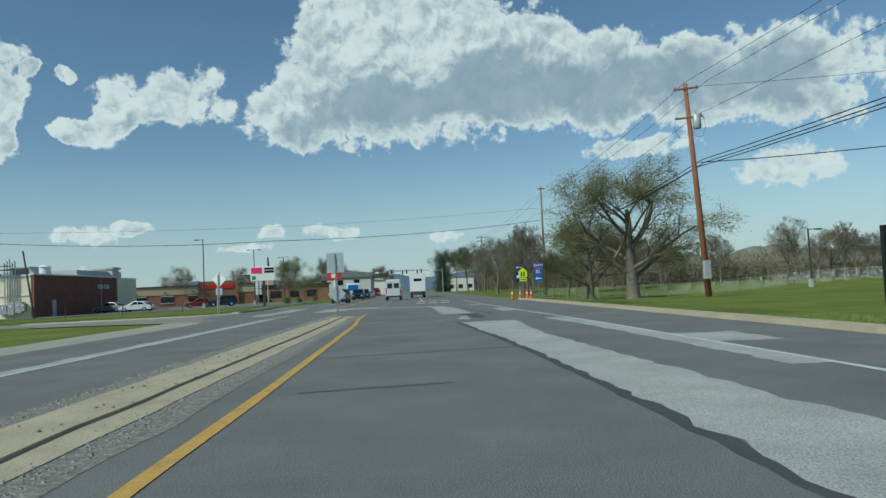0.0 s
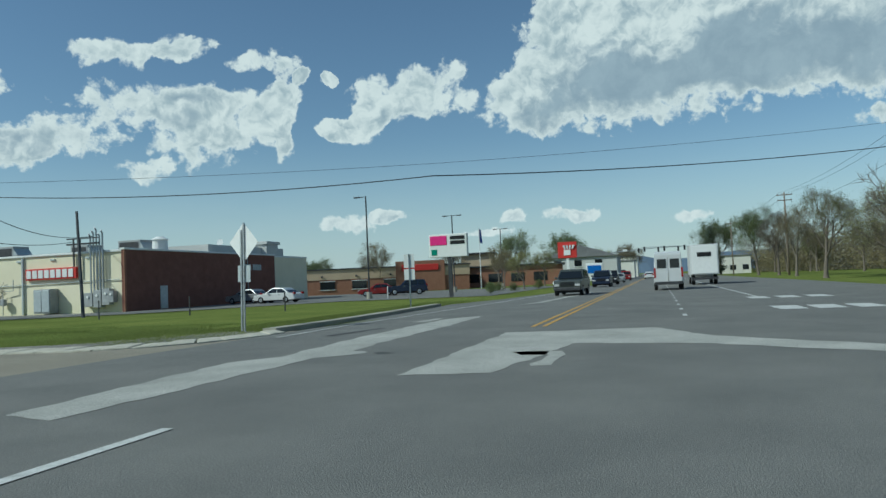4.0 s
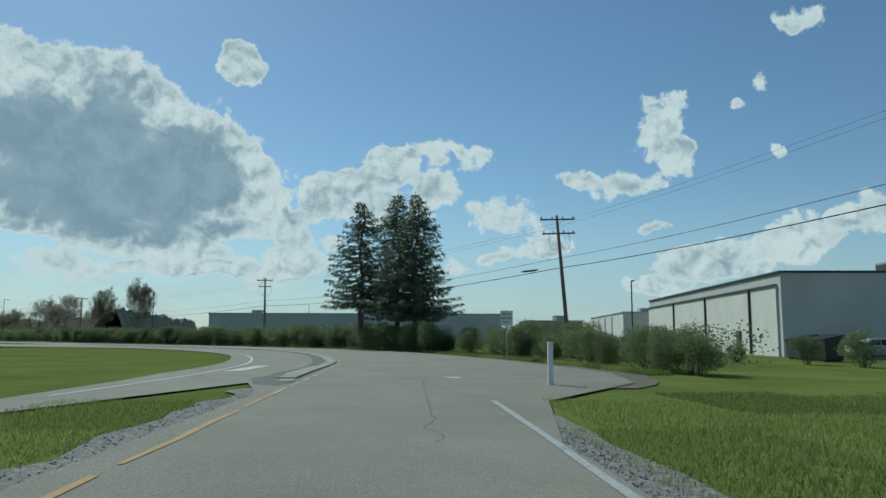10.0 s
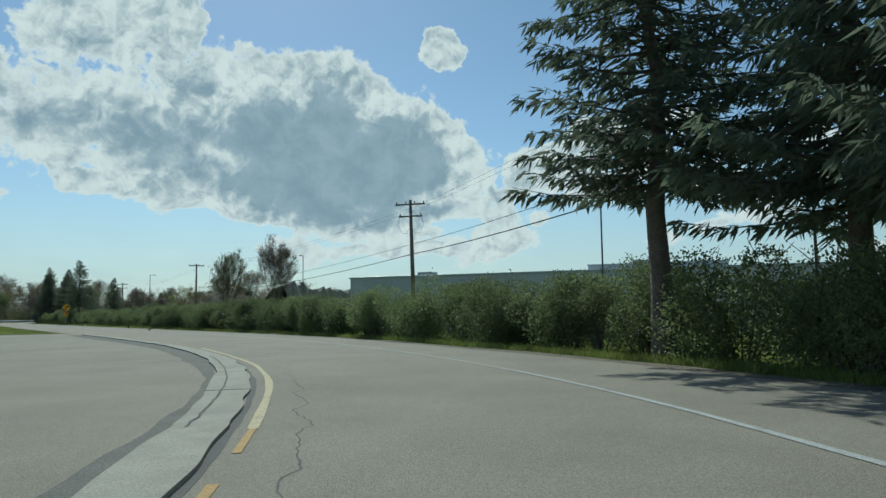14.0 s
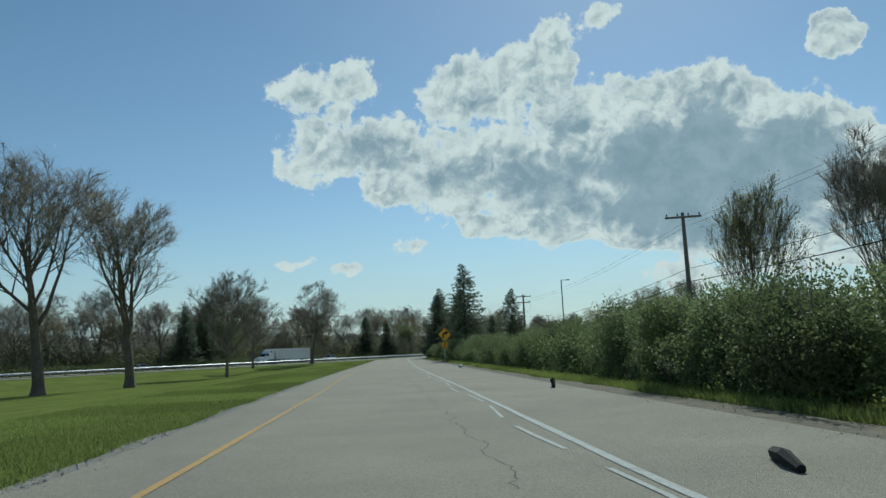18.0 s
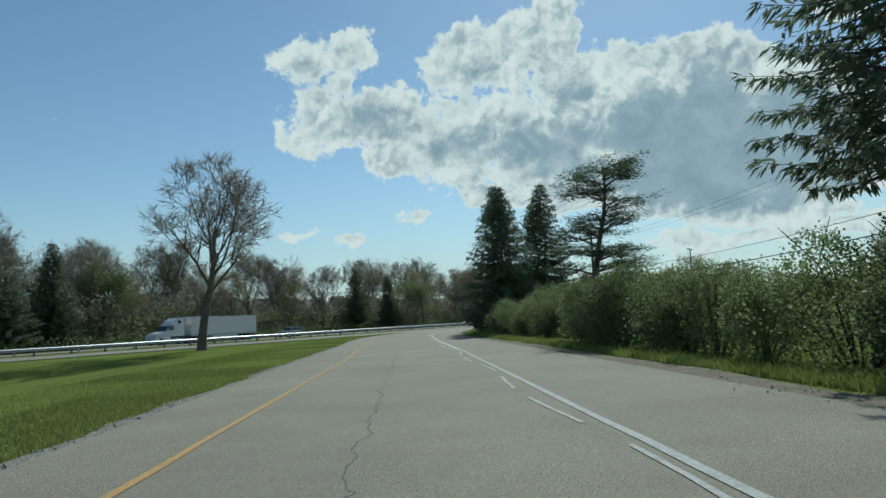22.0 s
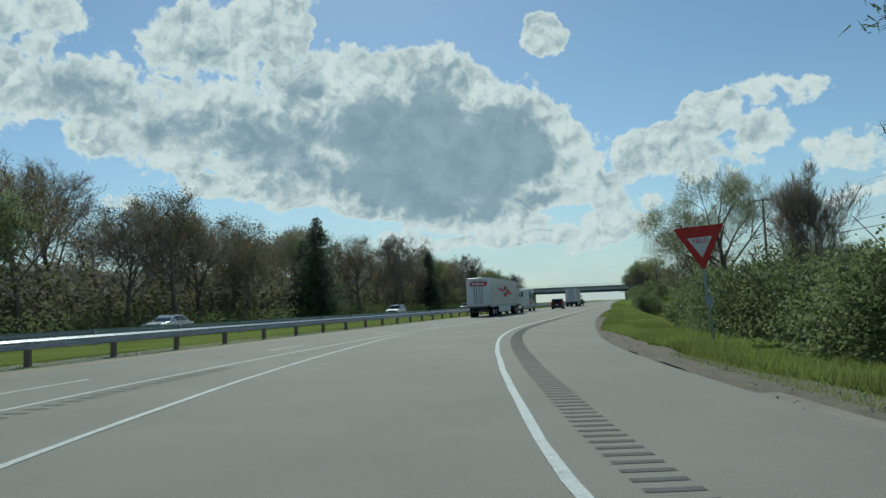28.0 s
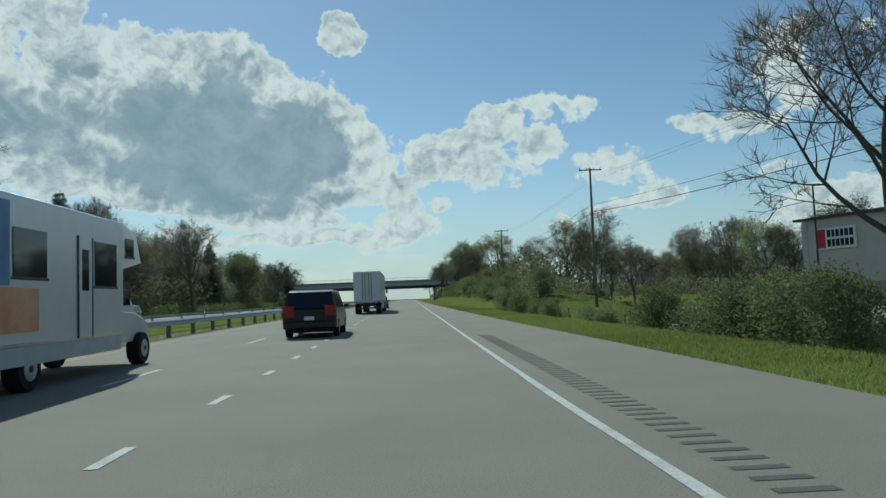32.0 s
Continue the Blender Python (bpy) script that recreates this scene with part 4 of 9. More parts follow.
paint(HWY, 279, 345, GORE, 0.1, CONCRETE_PATCH, 0.005, "faded older lane line", wobble=0.08)
paint(HWY, 348, 520, LANE, 0.13, WHITE_PAINT, 0.006, "short white dotted lane dash", 0.9, 2.75)
paint(HWY, 40, 560, 3.65, 0.13, WHITE_PAINT, 0.006, "white lane dash", 3.0, 9.1)
paint(HWY, 0, 900, 7.4, 0.14, YELLOW_PAINT, 0.006, "yellow edge line of the highway")
paint(HWY, 0, 205, -0.1, 0.15, WHITE_PAINT, 0.006, "white edge line of the highway")
LOOP_EDGE = lerp_table([(0, 0.0), (24, 1.0), (60, 1.8), (90, 2.2), (200, 3.2)])
paint(LOOP, 14, 120, LOOP_EDGE, 0.13, WHITE_PAINT, -0.002, "worn white edge line of the loop")
structure("white_hatch", patch([(-79.5, 39.3), (-84.6, 38.9), (-84.8, 39.5), (-80, 39.9)], -0.002, 0.08), WHITE_PAINT, "worn white hatch bar", "road marking")
structure("concrete_patch", patch([(-153.5, 8), (-155.8, 5.2), (-156.5, 5.7), (-154.2, 8.5)], 0.001, 0.05), CONCRETE_PATCH, "pale repair patch beside the line", "road patch")
structure("concrete_patch", patch([(-76.0, 48.3), (-76.5, 47.95), (-77.0, 48.0), (-76.7, 48.35)], 0.001, 0.18, 0.2), WHITE_PAINT, "flaked white paint remnant", "road patch")
for s0, s1, o0, o1 in [(68, 92, -1.7, 1.6), (77, 79, 2.0, 0.2), (60, 74, -0.6, -1.2), (205, 212, -2.2, 0.4), (100, 128, 0.3, 0.8), (186, 240, -1.2, -0.8), (14, 40, 1.0, 2.2), (250, 300, 0.8, 0.2), (320, 352, -1.0, -1.0)]:
    f = lerp_table([(s0, o0), (s1, o1)])
    structure("crack", RAMP.strip(s0, s1, lambda s: f(s) + 0.012 + 0.03 * abs(noise.noise((s * 3.1, 7, 0))) * 0.5 + 0.3 * noise.noise((s * 0.9, 1, 0)) + 0.09 * noise.noise((s * 5.0, 4, 0)), lambda s: f(s) - 0.002 - 0.015 * abs(noise.noise((s * 2.3, 9, 0))) + 0.3 * noise.noise((s * 0.9, 1, 0)) + 0.09 * noise.noise((s * 5.0, 4, 0)), -0.003, 0.16), RUMBLE, "thin dark crack in the asphalt", "road patch")
structure("road_joint", RAMP.strip(353.6, 353.9, 4.2, -4.0, 0.0, 0.3), CONCRETE_PATCH, "pale joint across the slip road", "road patch")

# thin kerb island along the slip road
island = thing("kerb_island", "long narrow concrete kerb island between slip roads", "kerb", kind="structure")
ISL = lerp_table([(72, 2.72), (75, 2.74), (80.8, 2.41), (88, 1.74), (94.8, 1.64), (108, 1.38), (113, 1.38), (123.6, 1.55), (128, 1.7), (131.3, 1.86), (136, 2.19), (142, 2.64), (152, 3.1), (172, 3.6)])
ISL_W = lerp_table([(72.6, 0.42), (74, 0.58), (78, 0.62), (84, 0.46), (94, 0.58), (110, 0.62), (123, 0.72), (130, 0.68), (145, 0.5), (172, 0.45)])
random.seed(5)
s = 72.6
while s < 172:
    e = min(s + (1.1 if s < 74 else random.uniform(4.0, 7.5)), 172)
    if not 158 < s < 163:
        part("kerb_block", RAMP.strip(s, e - 0.02, lambda q: ISL(q) + ISL_W(q), ISL, (0.012 if s < 73 else 0.045) + random.uniform(-0.005, 0.005), 0.2, 0.08, wobble=0.1), CONCRETE, island)
    s = e
part("crack", RAMP.strip(118, 134, lambda q: lerp_table([(118, 1.92), (124.4, 2.04), (128.6, 2.2), (134, 2.42)])(q) + 0.02 + 0.05 * noise.noise((q * 2.2, 3, 0)), lambda q: lerp_table([(118, 1.92), (124.4, 2.04), (128.6, 2.2), (134, 2.42)])(q) - 0.012 + 0.05 * noise.noise((q * 2.2, 3, 0)), 0.0515, 0.12), RUMBLE, island, "long dark crack in the slab")
structure("gutter_island", RAMP.strip(73.4, 172, lambda q: lerp_table([(73.4, 4.1), (78.4, 3.74), (82.5, 3.15), (94.6, 2.84), (108, 2.35), (123, 2.42), (125.6, 2.52), (131.9, 3.18), (138.2, 3.63), (147, 4.3), (164, 4.9), (172, 5.0)])(q), lambda q: ISL(q) + ISL_W(q) - 0.03, -0.003, 0.6, wobble=0.16), GUTTER, "dark dirty gutter beside the kerb island", "road patch")
structure("gutter_island", RAMP.strip(74, 150, lambda q: ISL(q) + 0.02, lambda q: ISL(q) - 0.09 - 0.05 * noise.noise((q * 1.1, 5, 0)), -0.0025, 0.5, wobble=0.05), RUMBLE, "dark tarry joint at the foot of the kerb", "road patch")
structure("dirt_patch", patch([RAMP.at(q, o)[:2] for q, o in ((73.6, 4.1), (71.2, 3.6), (70.6, 2.9), (71.6, 2.62), (73.0, 2.66), (73.3, 3.3))], -0.0015, 0.12, 0.25), GUTTER, "dark grit washed up at the end of the island", "road patch")

# painted kerb blocks round the corner
def kerb_slab(line, s0, s1, h, shift):
    """A worn flat kerb block with slanted joints and softened edges."""
    m = Mesh()
    for u, k in ((0, 0.55), (0.03, 0.92), (0.35, 1.0), (0.68, 1.05), (0.97, 0.9), (1, 0.5)):
        for o, z in ((0.5, -0.06), (0.49, 0.3), (0.44, 0.5), (0.1, 0.85), (-0.18, 1.0), (-0.25, -0.06)):
            s = s0 + (s1 - s0) * u + 0.55 * o + 0.03 * noise.noise((s0 * 7 + u, o * 4, 5))
            w = 0.03 * noise.noise((s * 3, o * 5, 2))
            m.v.append(line.at(min(max(s, 0.0), line.length - 0.01), o + shift + w, h * z * k * (1 + 0.12 * noise.noise((s * 4, o * 6, 9))) if z > 0 else z))
    m.f = [(6 * i + j, 6 * i + j + 1, 6 * i + j + 7, 6 * i + j + 6) for i in range(5) for j in range(5)] + [(0, 1, 2, 3, 4, 5), (35, 34, 33, 32, 31, 30)]
    return m


corner = thing("corner_kerb", "white painted concrete kerb blocks round the corner", "kerb", kind="structure")
CK = Line([(-14.3, 59.4), (-14.7, 57.4), (-15.3, 56.0), (-16.5, 54.95), (-17.8, 54.6), (-19.5, 54.4), (-21.3, 54.3), (-23.4, 54.3), (-26.0, 54.25), (-28.7, 54.1)], 0.4)
s = 0.0
random.seed(8)
while s < CK.length - 0.4:
    e = s + random.uniform(0.66, 0.84)
    part("kerb_block", kerb_slab(CK, s, min(e - 0.025, CK.length), 0.075 + random.uniform(-0.015, 0.015), random.uniform(-0.04, 0.04)), PALE_KERB, corner)
    s = e

# rumble strip on the highway shoulder
rumble = Mesh()
for i in range(460):
    s = 372 + i * 0.3
    o = WHITE_OFF(s) - 0.42
    rumble.v += [RAMP.at(s, o, 0.0045), RAMP.at(s, o - 0.42, 0.0045), RAMP.at(s + 0.11, o - 0.42, 0.0045), RAMP.at(s + 0.11, o, 0.0045)]
    rumble.f.append((4 * i, 4 * i + 1, 4 * i + 2, 4 * i + 3))
tagged(solid("rumble_strip", rumble, RUMBLE, "row of milled dark rumble grooves in the shoulder", "rumble strip", "", "structure"))
rum2 = Mesh()
for i in range(160):
    s = 196 + i * 0.42
    o = LANE(s) - 0.3
    rum2.v += [HWY.at(s, o, 0.0045), HWY.at(s, o - 0.4, 0.0045), HWY.at(s + 0.11, o - 0.4, 0.0045), HWY.at(s + 0.11, o, 0.0045)]
    rum2.f.append((4 * i, 4 * i + 1, 4 * i + 2, 4 * i + 3))
solid("rumble_strip", rum2, RUMBLE, "row of milled dark rumble grooves near the lane line", "rumble strip", "", "structure")


def pebbles(line, s0, s1, o0, o1, n, size, z, seed, label, material=None):
    """Loose stones lying along a line: small four-sided lumps."""
    r = random.Random(seed)
    m = Mesh()
    for i in range(n):
        s = r.uniform(s0, s1)
        a, b = (o0(s) if callable(o0) else o0), (o1(s) if callable(o1) else o1)
        x, y, _ = line.at(s, a + (b - a) * r.random())
        k = size * r.uniform(0.4, 1.0) ** 2 + 0.006
        t = r.uniform(0, 6.28)
        ring = [(x + math.cos(t + j * 1.57) * k * r.uniform(0.7, 1.2), y + math.sin(t + j * 1.57) * k * r.uniform(0.7, 1.2), z) for j in range(4)]
        m.add(ring + [(x + r.uniform(-0.2, 0.2) * k, y + r.uniform(-0.2, 0.2) * k, z + k * r.uniform(0.5, 0.9))], [(0, 1, 4), (1, 2, 4), (2, 3, 4), (3, 0, 4)])
    return solid("loose_stone", m, material or STONE, label, "gravel", "", "stuff")


pebbles(MAIN, 62, 98, 3.35, 2.75, 3000, 0.026, 0.004, 1, "loose grey stones along the median kerb")
pebbles(MAIN, 62, 99, 4.95, 4.3, 1600, 0.03, 0.004, 2, "loose grey stones beside the median")
pebbles(MAIN, 62, 98, 4.3, 3.5, 160, 0.03, 0.05, 3, "scattered dark stones on the median", SOIL)
pebbles(RAMP, 14, 68, lambda s: RAMP_LEFT(s) + 0.7, lambda s: RAMP_LEFT(s) - 0.5, 3500, 0.022, -0.02, 4, "loose stones on the slip road shoulder")
pebbles(RAMP, 27, 66, -2.0, -2.6, 3000, 0.022, -0.018, 5, "loose stones on the slip road shoulder")
pebbles(RAMP, 180, 372, lambda s: RAMP_LEFT(s) + 0.3, lambda s: RAMP_LEFT(s) - 0.4, 4500, 0.03, -0.02, 6, "loose stones beside the grass")
pebbles(RAMP, 74, 470, lambda s: RAMP_RIGHT(s) + 0.5, lambda s: RAMP_RIGHT(s) - 0.7, 5000, 0.03, -0.012, 7, "loose stones and dust at the road edge")
pebbles(CK, 0.5, CK.length, lambda s: -0.3, lambda s: -2.6 if s < 7 else -0.9, 6000, 0.02, -0.016, 8, "loose gravel inside the kerb")

# ---- plants ----
def grow(wood, twig, tips, p, d, length, r, level, top, rng, up=0.25, split=(9, 6, 5, 4), open_=0.9, low=0.3):
    """A limb as a tapering, bending tube, with smaller limbs along it."""
    n = (6, 5, 4, 2, 2)[min(level, 4)]
    pts, rad = [p.copy()], [r]
    for i in range(n):
        d = (d + Vector((rng.uniform(-1, 1), rng.uniform(-1, 1), rng.uniform(-1, 1))) * (0.09 if level == 0 else 0.17) + Vector((0, 0, up * (0.35 if level else 0.0)))).normalized()
        pts.append(pts[-1] + d * (length / n))
        rad.append(max(0.012, r * (1 - (0.72 if level < 3 else 0.5) * (i + 1) / n)))
    (wood if level < 3 else twig).tube(pts, rad, (9, 6, 4, 3, 3)[min(level, 4)], cap=False)
    if level >= top:
        tips.append((pts[-1], d))
        return
    for k in range(split[level]):
        u = (low + (0.98 - low) * (k + rng.random()) / split[level]) if level == 0 else rng.uniform(0.25, 1.0)
        i = min(int(u * n), n - 1)
        q = pts[i].lerp(pts[i + 1], u * n - i)
        t = (pts[i + 1] - pts[i]).normalized()
        a = t.orthogonal().normalized()
        a = (a * math.cos(k * 2.4 + seed_turn(rng)) + t.cross(a) * math.sin(k * 2.4 + seed_turn(rng))).normalized()
        w = open_ * rng.uniform(0.75, 1.15) * (1.0 - 0.35 * u if level == 0 else 0.78)
        nd = (t * math.cos(w) + a * math.sin(w)).normalized()
        ln = length * (rng.uniform(0.7, 0.95) * (1.15 - 0.55 * u) if level == 0 else rng.uniform(0.42, 0.62) * (1.25 - 0.5 * u))
        grow(wood, twig, tips, q, nd, ln, max(0.014, rad[i] * (rng.uniform(0.42, 0.6) if level == 0 else rng.uniform(0.45, 0.62))), level + 1, top, rng, up, split, open_, low)


def seed_turn(rng):
    return rng.uniform(-0.5, 0.5)


def leaves_at(tips, count, size, spread, rng):
    m = Mesh()
    for i in range(count):
        p, d = tips[rng.randrange(len(tips))]
        c = p + Vector((rng.gauss(0, spread), rng.gauss(0, spread), rng.gauss(0, spread))) - d * rng.uniform(0, 0.5)
        a = Vector((rng.uniform(-1, 1), rng.uniform(-1, 1), rng.uniform(-1, 1))).normalized()
        b = a.orthogonal().normalized() * size * rng.uniform(0.3, 0.5)
        a = a * size * rng.uniform(0.7, 1.2)
        m.add([tuple(c - a * 0.5), tuple(c + b), tuple(c + a * 0.5), tuple(c - b)], [(0, 1, 2, 3)])
    return m


def make_tree(seed, height, trunk_h, r, label, leaf=None, leaf_n=0, leaf_size=0.1, up=0.25, split=(9, 6, 5, 4), top=4, bark=None, spread=0.25, open_=0.9, low=0.3):
    rng = random.Random(seed)
    ob = thing("tree", label, "tree")
    wood, twig, tips = Mesh(), Mesh(), []
    # root flare
    wood.tube([(0, 0, -0.15), (0, 0, 0.2), (0, 0, 0.6)], [r * 1.5, r * 1.2, r * 1.02], 9, cap=False)
    grow(wood, twig, tips, Vector((0, 0, 0.55)), Vector((rng.uniform(-0.06, 0.06), rng.uniform(-0.06, 0.06), 1)), height * 0.62, r, 0, top, rng, up, split, open_, low)
    zmax = max(p.z for p, _ in tips)
    k = height / zmax
    for m in (wood, twig):
        m.v = [(x * k, y * k, z * k) for x, y, z in m.v]
    tips = [(p * k, d) for p, d in tips]
    part("trunk", wood, bark or BARK, ob, smooth=True)
    part("crown", twig, bark or BARK, ob, "fine bare twigs")
    if not leaf:
        sp = Mesh()
        for p, d in tips:
            for k in range(7):
                q = (d + Vector((rng.gauss(0, 0.55), rng.gauss(0, 0.55), rng.gauss(0.1, 0.45)))).normalized() * rng.uniform(0.35, 0.85) * height / 13
                st = p - d * rng.uniform(0.0, 0.5)
                w_ = q.orthogonal().normalized() * 0.008 * height / 13
                sp.add([tuple(st - w_), tuple(st + w_), tuple(st + q)], [(0, 1, 2)])
        part("twig_spray", sp, TWIG, ob, "hazy fine twig ends")
    if leaf:
        part("foliage", leaves_at(tips, leaf_n, leaf_size, spread, rng), leaf, ob, "sparse young spring leaves")
    return ob


def make_conifer(seed, height, radius, label, bare=0.08, material=None, droop=0.35, gap=0.34, dead=0.0):
    rng = random.Random(seed)
    ob = thing("conifer", label, "tree")
    w, nd = Mesh(), Mesh()
    tops = [Vector((rng.uniform(-0.02, 0.02) * z, rng.uniform(-0.02, 0.02) * z, z)) for z in [height * i / 8 for i in range(9)]]
    w.tube([(p.x, p.y, p.z - (0.15 if i == 0 else 0)) for i, p in enumerate(tops)], [0.015 * height * (1 - 0.97 * i / 8) + 0.015 for i in range(9)], 8, cap=False)
    z = height * bare
    while z < height * 0.985:
        u = z / height
        k = int(u * 8)
        c = tops[k].lerp(tops[min(k + 1, 8)], u * 8 - k)
        reach = radius * min(1.0, (1 - u) ** 0.7 * 1.1) * min(1.0, 0.72 + (u - bare) * 3.0)
        count = 4 + int(6 * (1 - u)) if reach > 0.5 else 4
        a0 = rng.uniform(0, 6.28)
        for b in range(count):
            ln = reach * rng.uniform(0.62, 1.1)
            a = a0 + b * 6.283 / count + rng.uniform(-0.3, 0.3)
            out = Vector((math.cos(a), math.sin(a), 0))
            pts = [c + out * (ln * q) + Vector((0, 0, -droop * ln * q * (1.2 - 0.75 * q) + 0.12 * ln * q * q)) for q in (0, 0.35, 0.7, 1.0)]
            w.tube(pts, [0.012 + 0.018 * ln, 0.01 + 0.01 * ln, 0.012, 0.006], 3, cap=False)
            if u < dead:
                for j in range(int(ln * 5)):
                    q = rng.uniform(0.2, 1.0)
                    i = min(int(q * 3), 2)
                    p = pts[i].lerp(pts[i + 1], q * 3 - i)
                    w.tube([p, p + Vector((rng.gauss(0, 0.2), rng.gauss(0, 0.2), -rng.uniform(0.1, 0.5))) + out * 0.2], [0.012, 0.005], 3, cap=False)
                continue
            m = max(5, int(ln * 13))
            for j in range(m):
                q = (j + rng.random()) / m * 0.85 + 0.15
                i = min(int(q * 3), 2)
                p = pts[i].lerp(pts[i + 1], q * 3 - i) + Vector((rng.gauss(0, 0.06), rng.gauss(0, 0.06), rng.gauss(0, 0.05)))
                for side in (-1, 1, -0.4):
                    lat = Vector((-math.sin(a), math.cos(a), 0)) * side
                    tip = p + lat * rng.uniform(0.22, 0.55) * (1.15 - q * 0.6) + out * rng.uniform(0.05, 0.35) + Vector((0, 0, rng.uniform(-0.42, 0.06)))
                    mid = p.lerp(tip, 0.55)
                    wd = Vector((rng.uniform(-1, 1), rng.uniform(-1, 1), rng.uniform(-0.4, 1.0))).normalized() * rng.uniform(0.03, 0.06)
                    nd.add([tuple(p), tuple(mid + wd), tuple(tip), tuple(mid - wd)], [(0, 1, 2, 3)])
        z += gap * rng.uniform(0.75, 1.2) * (1.0 if u < 0.75 else 0.7)
    part("trunk", w, BARK, ob, smooth=True)
    part("foliage", nd, material or NEEDLE, ob, "dark green drooping needle sprays")
    return ob


def make_bush(seed, w, h, label, leaf, n=9500, size=0.085, name="bush", stem=18):
    rng = random.Random(seed)
    ob = thing(name, label, "bush")
    lv, st = Mesh(), Mesh()
    blobs = []
    for i in range(13):
        a, q = rng.uniform(0, 6.28), rng.uniform(0, 0.36) * w
        rr = rng.uniform(0.15, 0.27) * w
        blobs.append((Vector((math.cos(a) * q, math.sin(a) * q, min(h - rr * 0.7, rng.uniform(0.22, 0.82) * h))), rr))
    for i in range(stem):
        c, rr = blobs[i % len(blobs)]
        tip = c + Vector((rng.uniform(-1, 1), rng.uniform(-1, 1), rng.uniform(0.3, 1.3))) * rr
        st.tube([(c.x * 0.2, c.y * 0.2, -0.1), tuple(c * 0.6 + Vector((0, 0, 0.05 * h))), tuple(c), tuple(tip)], [0.035, 0.028, 0.02, 0.008], 4, cap=False)
    for i in range(n):
        c, rr = blobs[rng.randrange(len(blobs))]
        d = Vector((rng.gauss(0, 1), rng.gauss(0, 1), rng.gauss(0, 1))).normalized()
        p = c + d * rr * (rng.uniform(0.5, 1.0) ** 0.4) * (1 + 0.45 * noise.noise(d * 3.0 + c))
        if i % 12 == 0:
            p += d * rng.uniform(0, 0.22) + Vector((0, 0, rng.uniform(0, 0.12)))
        if p.z < 0.02:
            p.z = rng.uniform(0.02, 0.5)
        a = (d * 0.6 + Vector((rng.uniform(-1, 1), rng.uniform(-1, 1), rng.uniform(-0.6, 1)))).normalized()
        b = a.cross(Vector((rng.uniform(-1, 1), rng.uniform(-1, 1), rng.uniform(-1, 1)))).normalized() * size * rng.uniform(0.3, 0.5)
        a = a * size * rng.uniform(0.7, 1.5)
        lv.add([tuple(p - a * 0.5), tuple(p + b), tuple(p + a * 0.5), tuple(p - b)], [(0, 1, 2, 3)])
    part("branch", st, BARK, ob)
    part("foliage", lv, leaf, ob)
    return ob


def relabel(ob, label="", group=""):
    return tagged(ob, label, "", group)


def put(ob, x, y, z=-0.06, rz=0.0, s=1.0, sz=None, label="", group=""):
    """A copy of a thing at a place, turned and scaled."""
    c = copy_thing(ob, pose(x, y, z, 0, 0, rz))
    c.scale = (s, s, sz or s)
    return relabel(c, label, group)


def park(ob, x, y, z=-0.06, rz=0.0, s=1.0, sz=None):
    """Move the first one of a kind to its own place."""
    ob.matrix_basis = pose(x, y, z, 0, 0, rz) @ Matrix.Diagonal((s, s, sz or s, 1))
    return ob


def thicket(line, s0, s1, o0, o1, h, n, size, material, seed, label, z0=None, upright=0.0):
    """A dense tangle of leaves or twigs along a line: what nobody could count."""
    r = random.Random(seed)
    m = Mesh()
    for i in range(n):
        s, u = r.uniform(s0, s1), r.random()
        top = h * (0.72 + 0.55 * noise.noise((s * 0.055, u * 2.0, seed)) + 0.25 * noise.noise((s * 0.23, u * 5.0, seed)))
        x, y, _ = line.at(s, o0 + (o1 - o0) * u)
        z = top * (r.random() ** 0.8) + (z0(x, y) if z0 else -0.06)
        a = Vector((r.gauss(0, 1), r.gauss(0, 1), r.gauss(upright, 0.7))).normalized()
        b = a.orthogonal().normalized() * size * (0.42 if upright == 0 else 0.06)
        a = a * size
        c = Vector((x, y, z))
        m.add([tuple(c - a * 0.5), tuple(c + b), tuple(c + a * 0.5), tuple(c - b)], [(0, 1, 2, 3)])
    return solid("undergrowth", m, material, label, "undergrowth", "", "stuff")


def ridge(line, s0, s1, o, h, label, step=2.2, depth=10, z0=-0.3, seed=0):
    """The solid mass of a wood seen edge on: an uneven mound, thick from front to back."""
    m = Mesh()
    n = int((s1 - s0) / step)
    for i in range(n + 1):
        s = s0 + (s1 - s0) * i / n
        t = h * (0.85 + 0.3 * noise.noise((s * 0.05, seed, 1)) + 0.22 * noise.noise((s * 0.27, seed, 5)))
        for q, z in ((0, z0), (0.15 * noise.noise((s, 1, seed)) * depth, t * 0.5), (depth * 0.3, t * (0.9 + 0.15 * noise.noise((s * 0.9, 7, seed)))), (depth * 0.6, t), (depth, z0)):
            m.v.append(line.at(s, o + (q if o > 0 else -q), z))
    m.f = [(5 * i + j, 5 * i + j + 1, 5 * i + j + 6, 5 * i + j + 5) for i in range(n) for j in range(4)]
    return structure("backdrop_wood", m, WOODS, label, "wood")


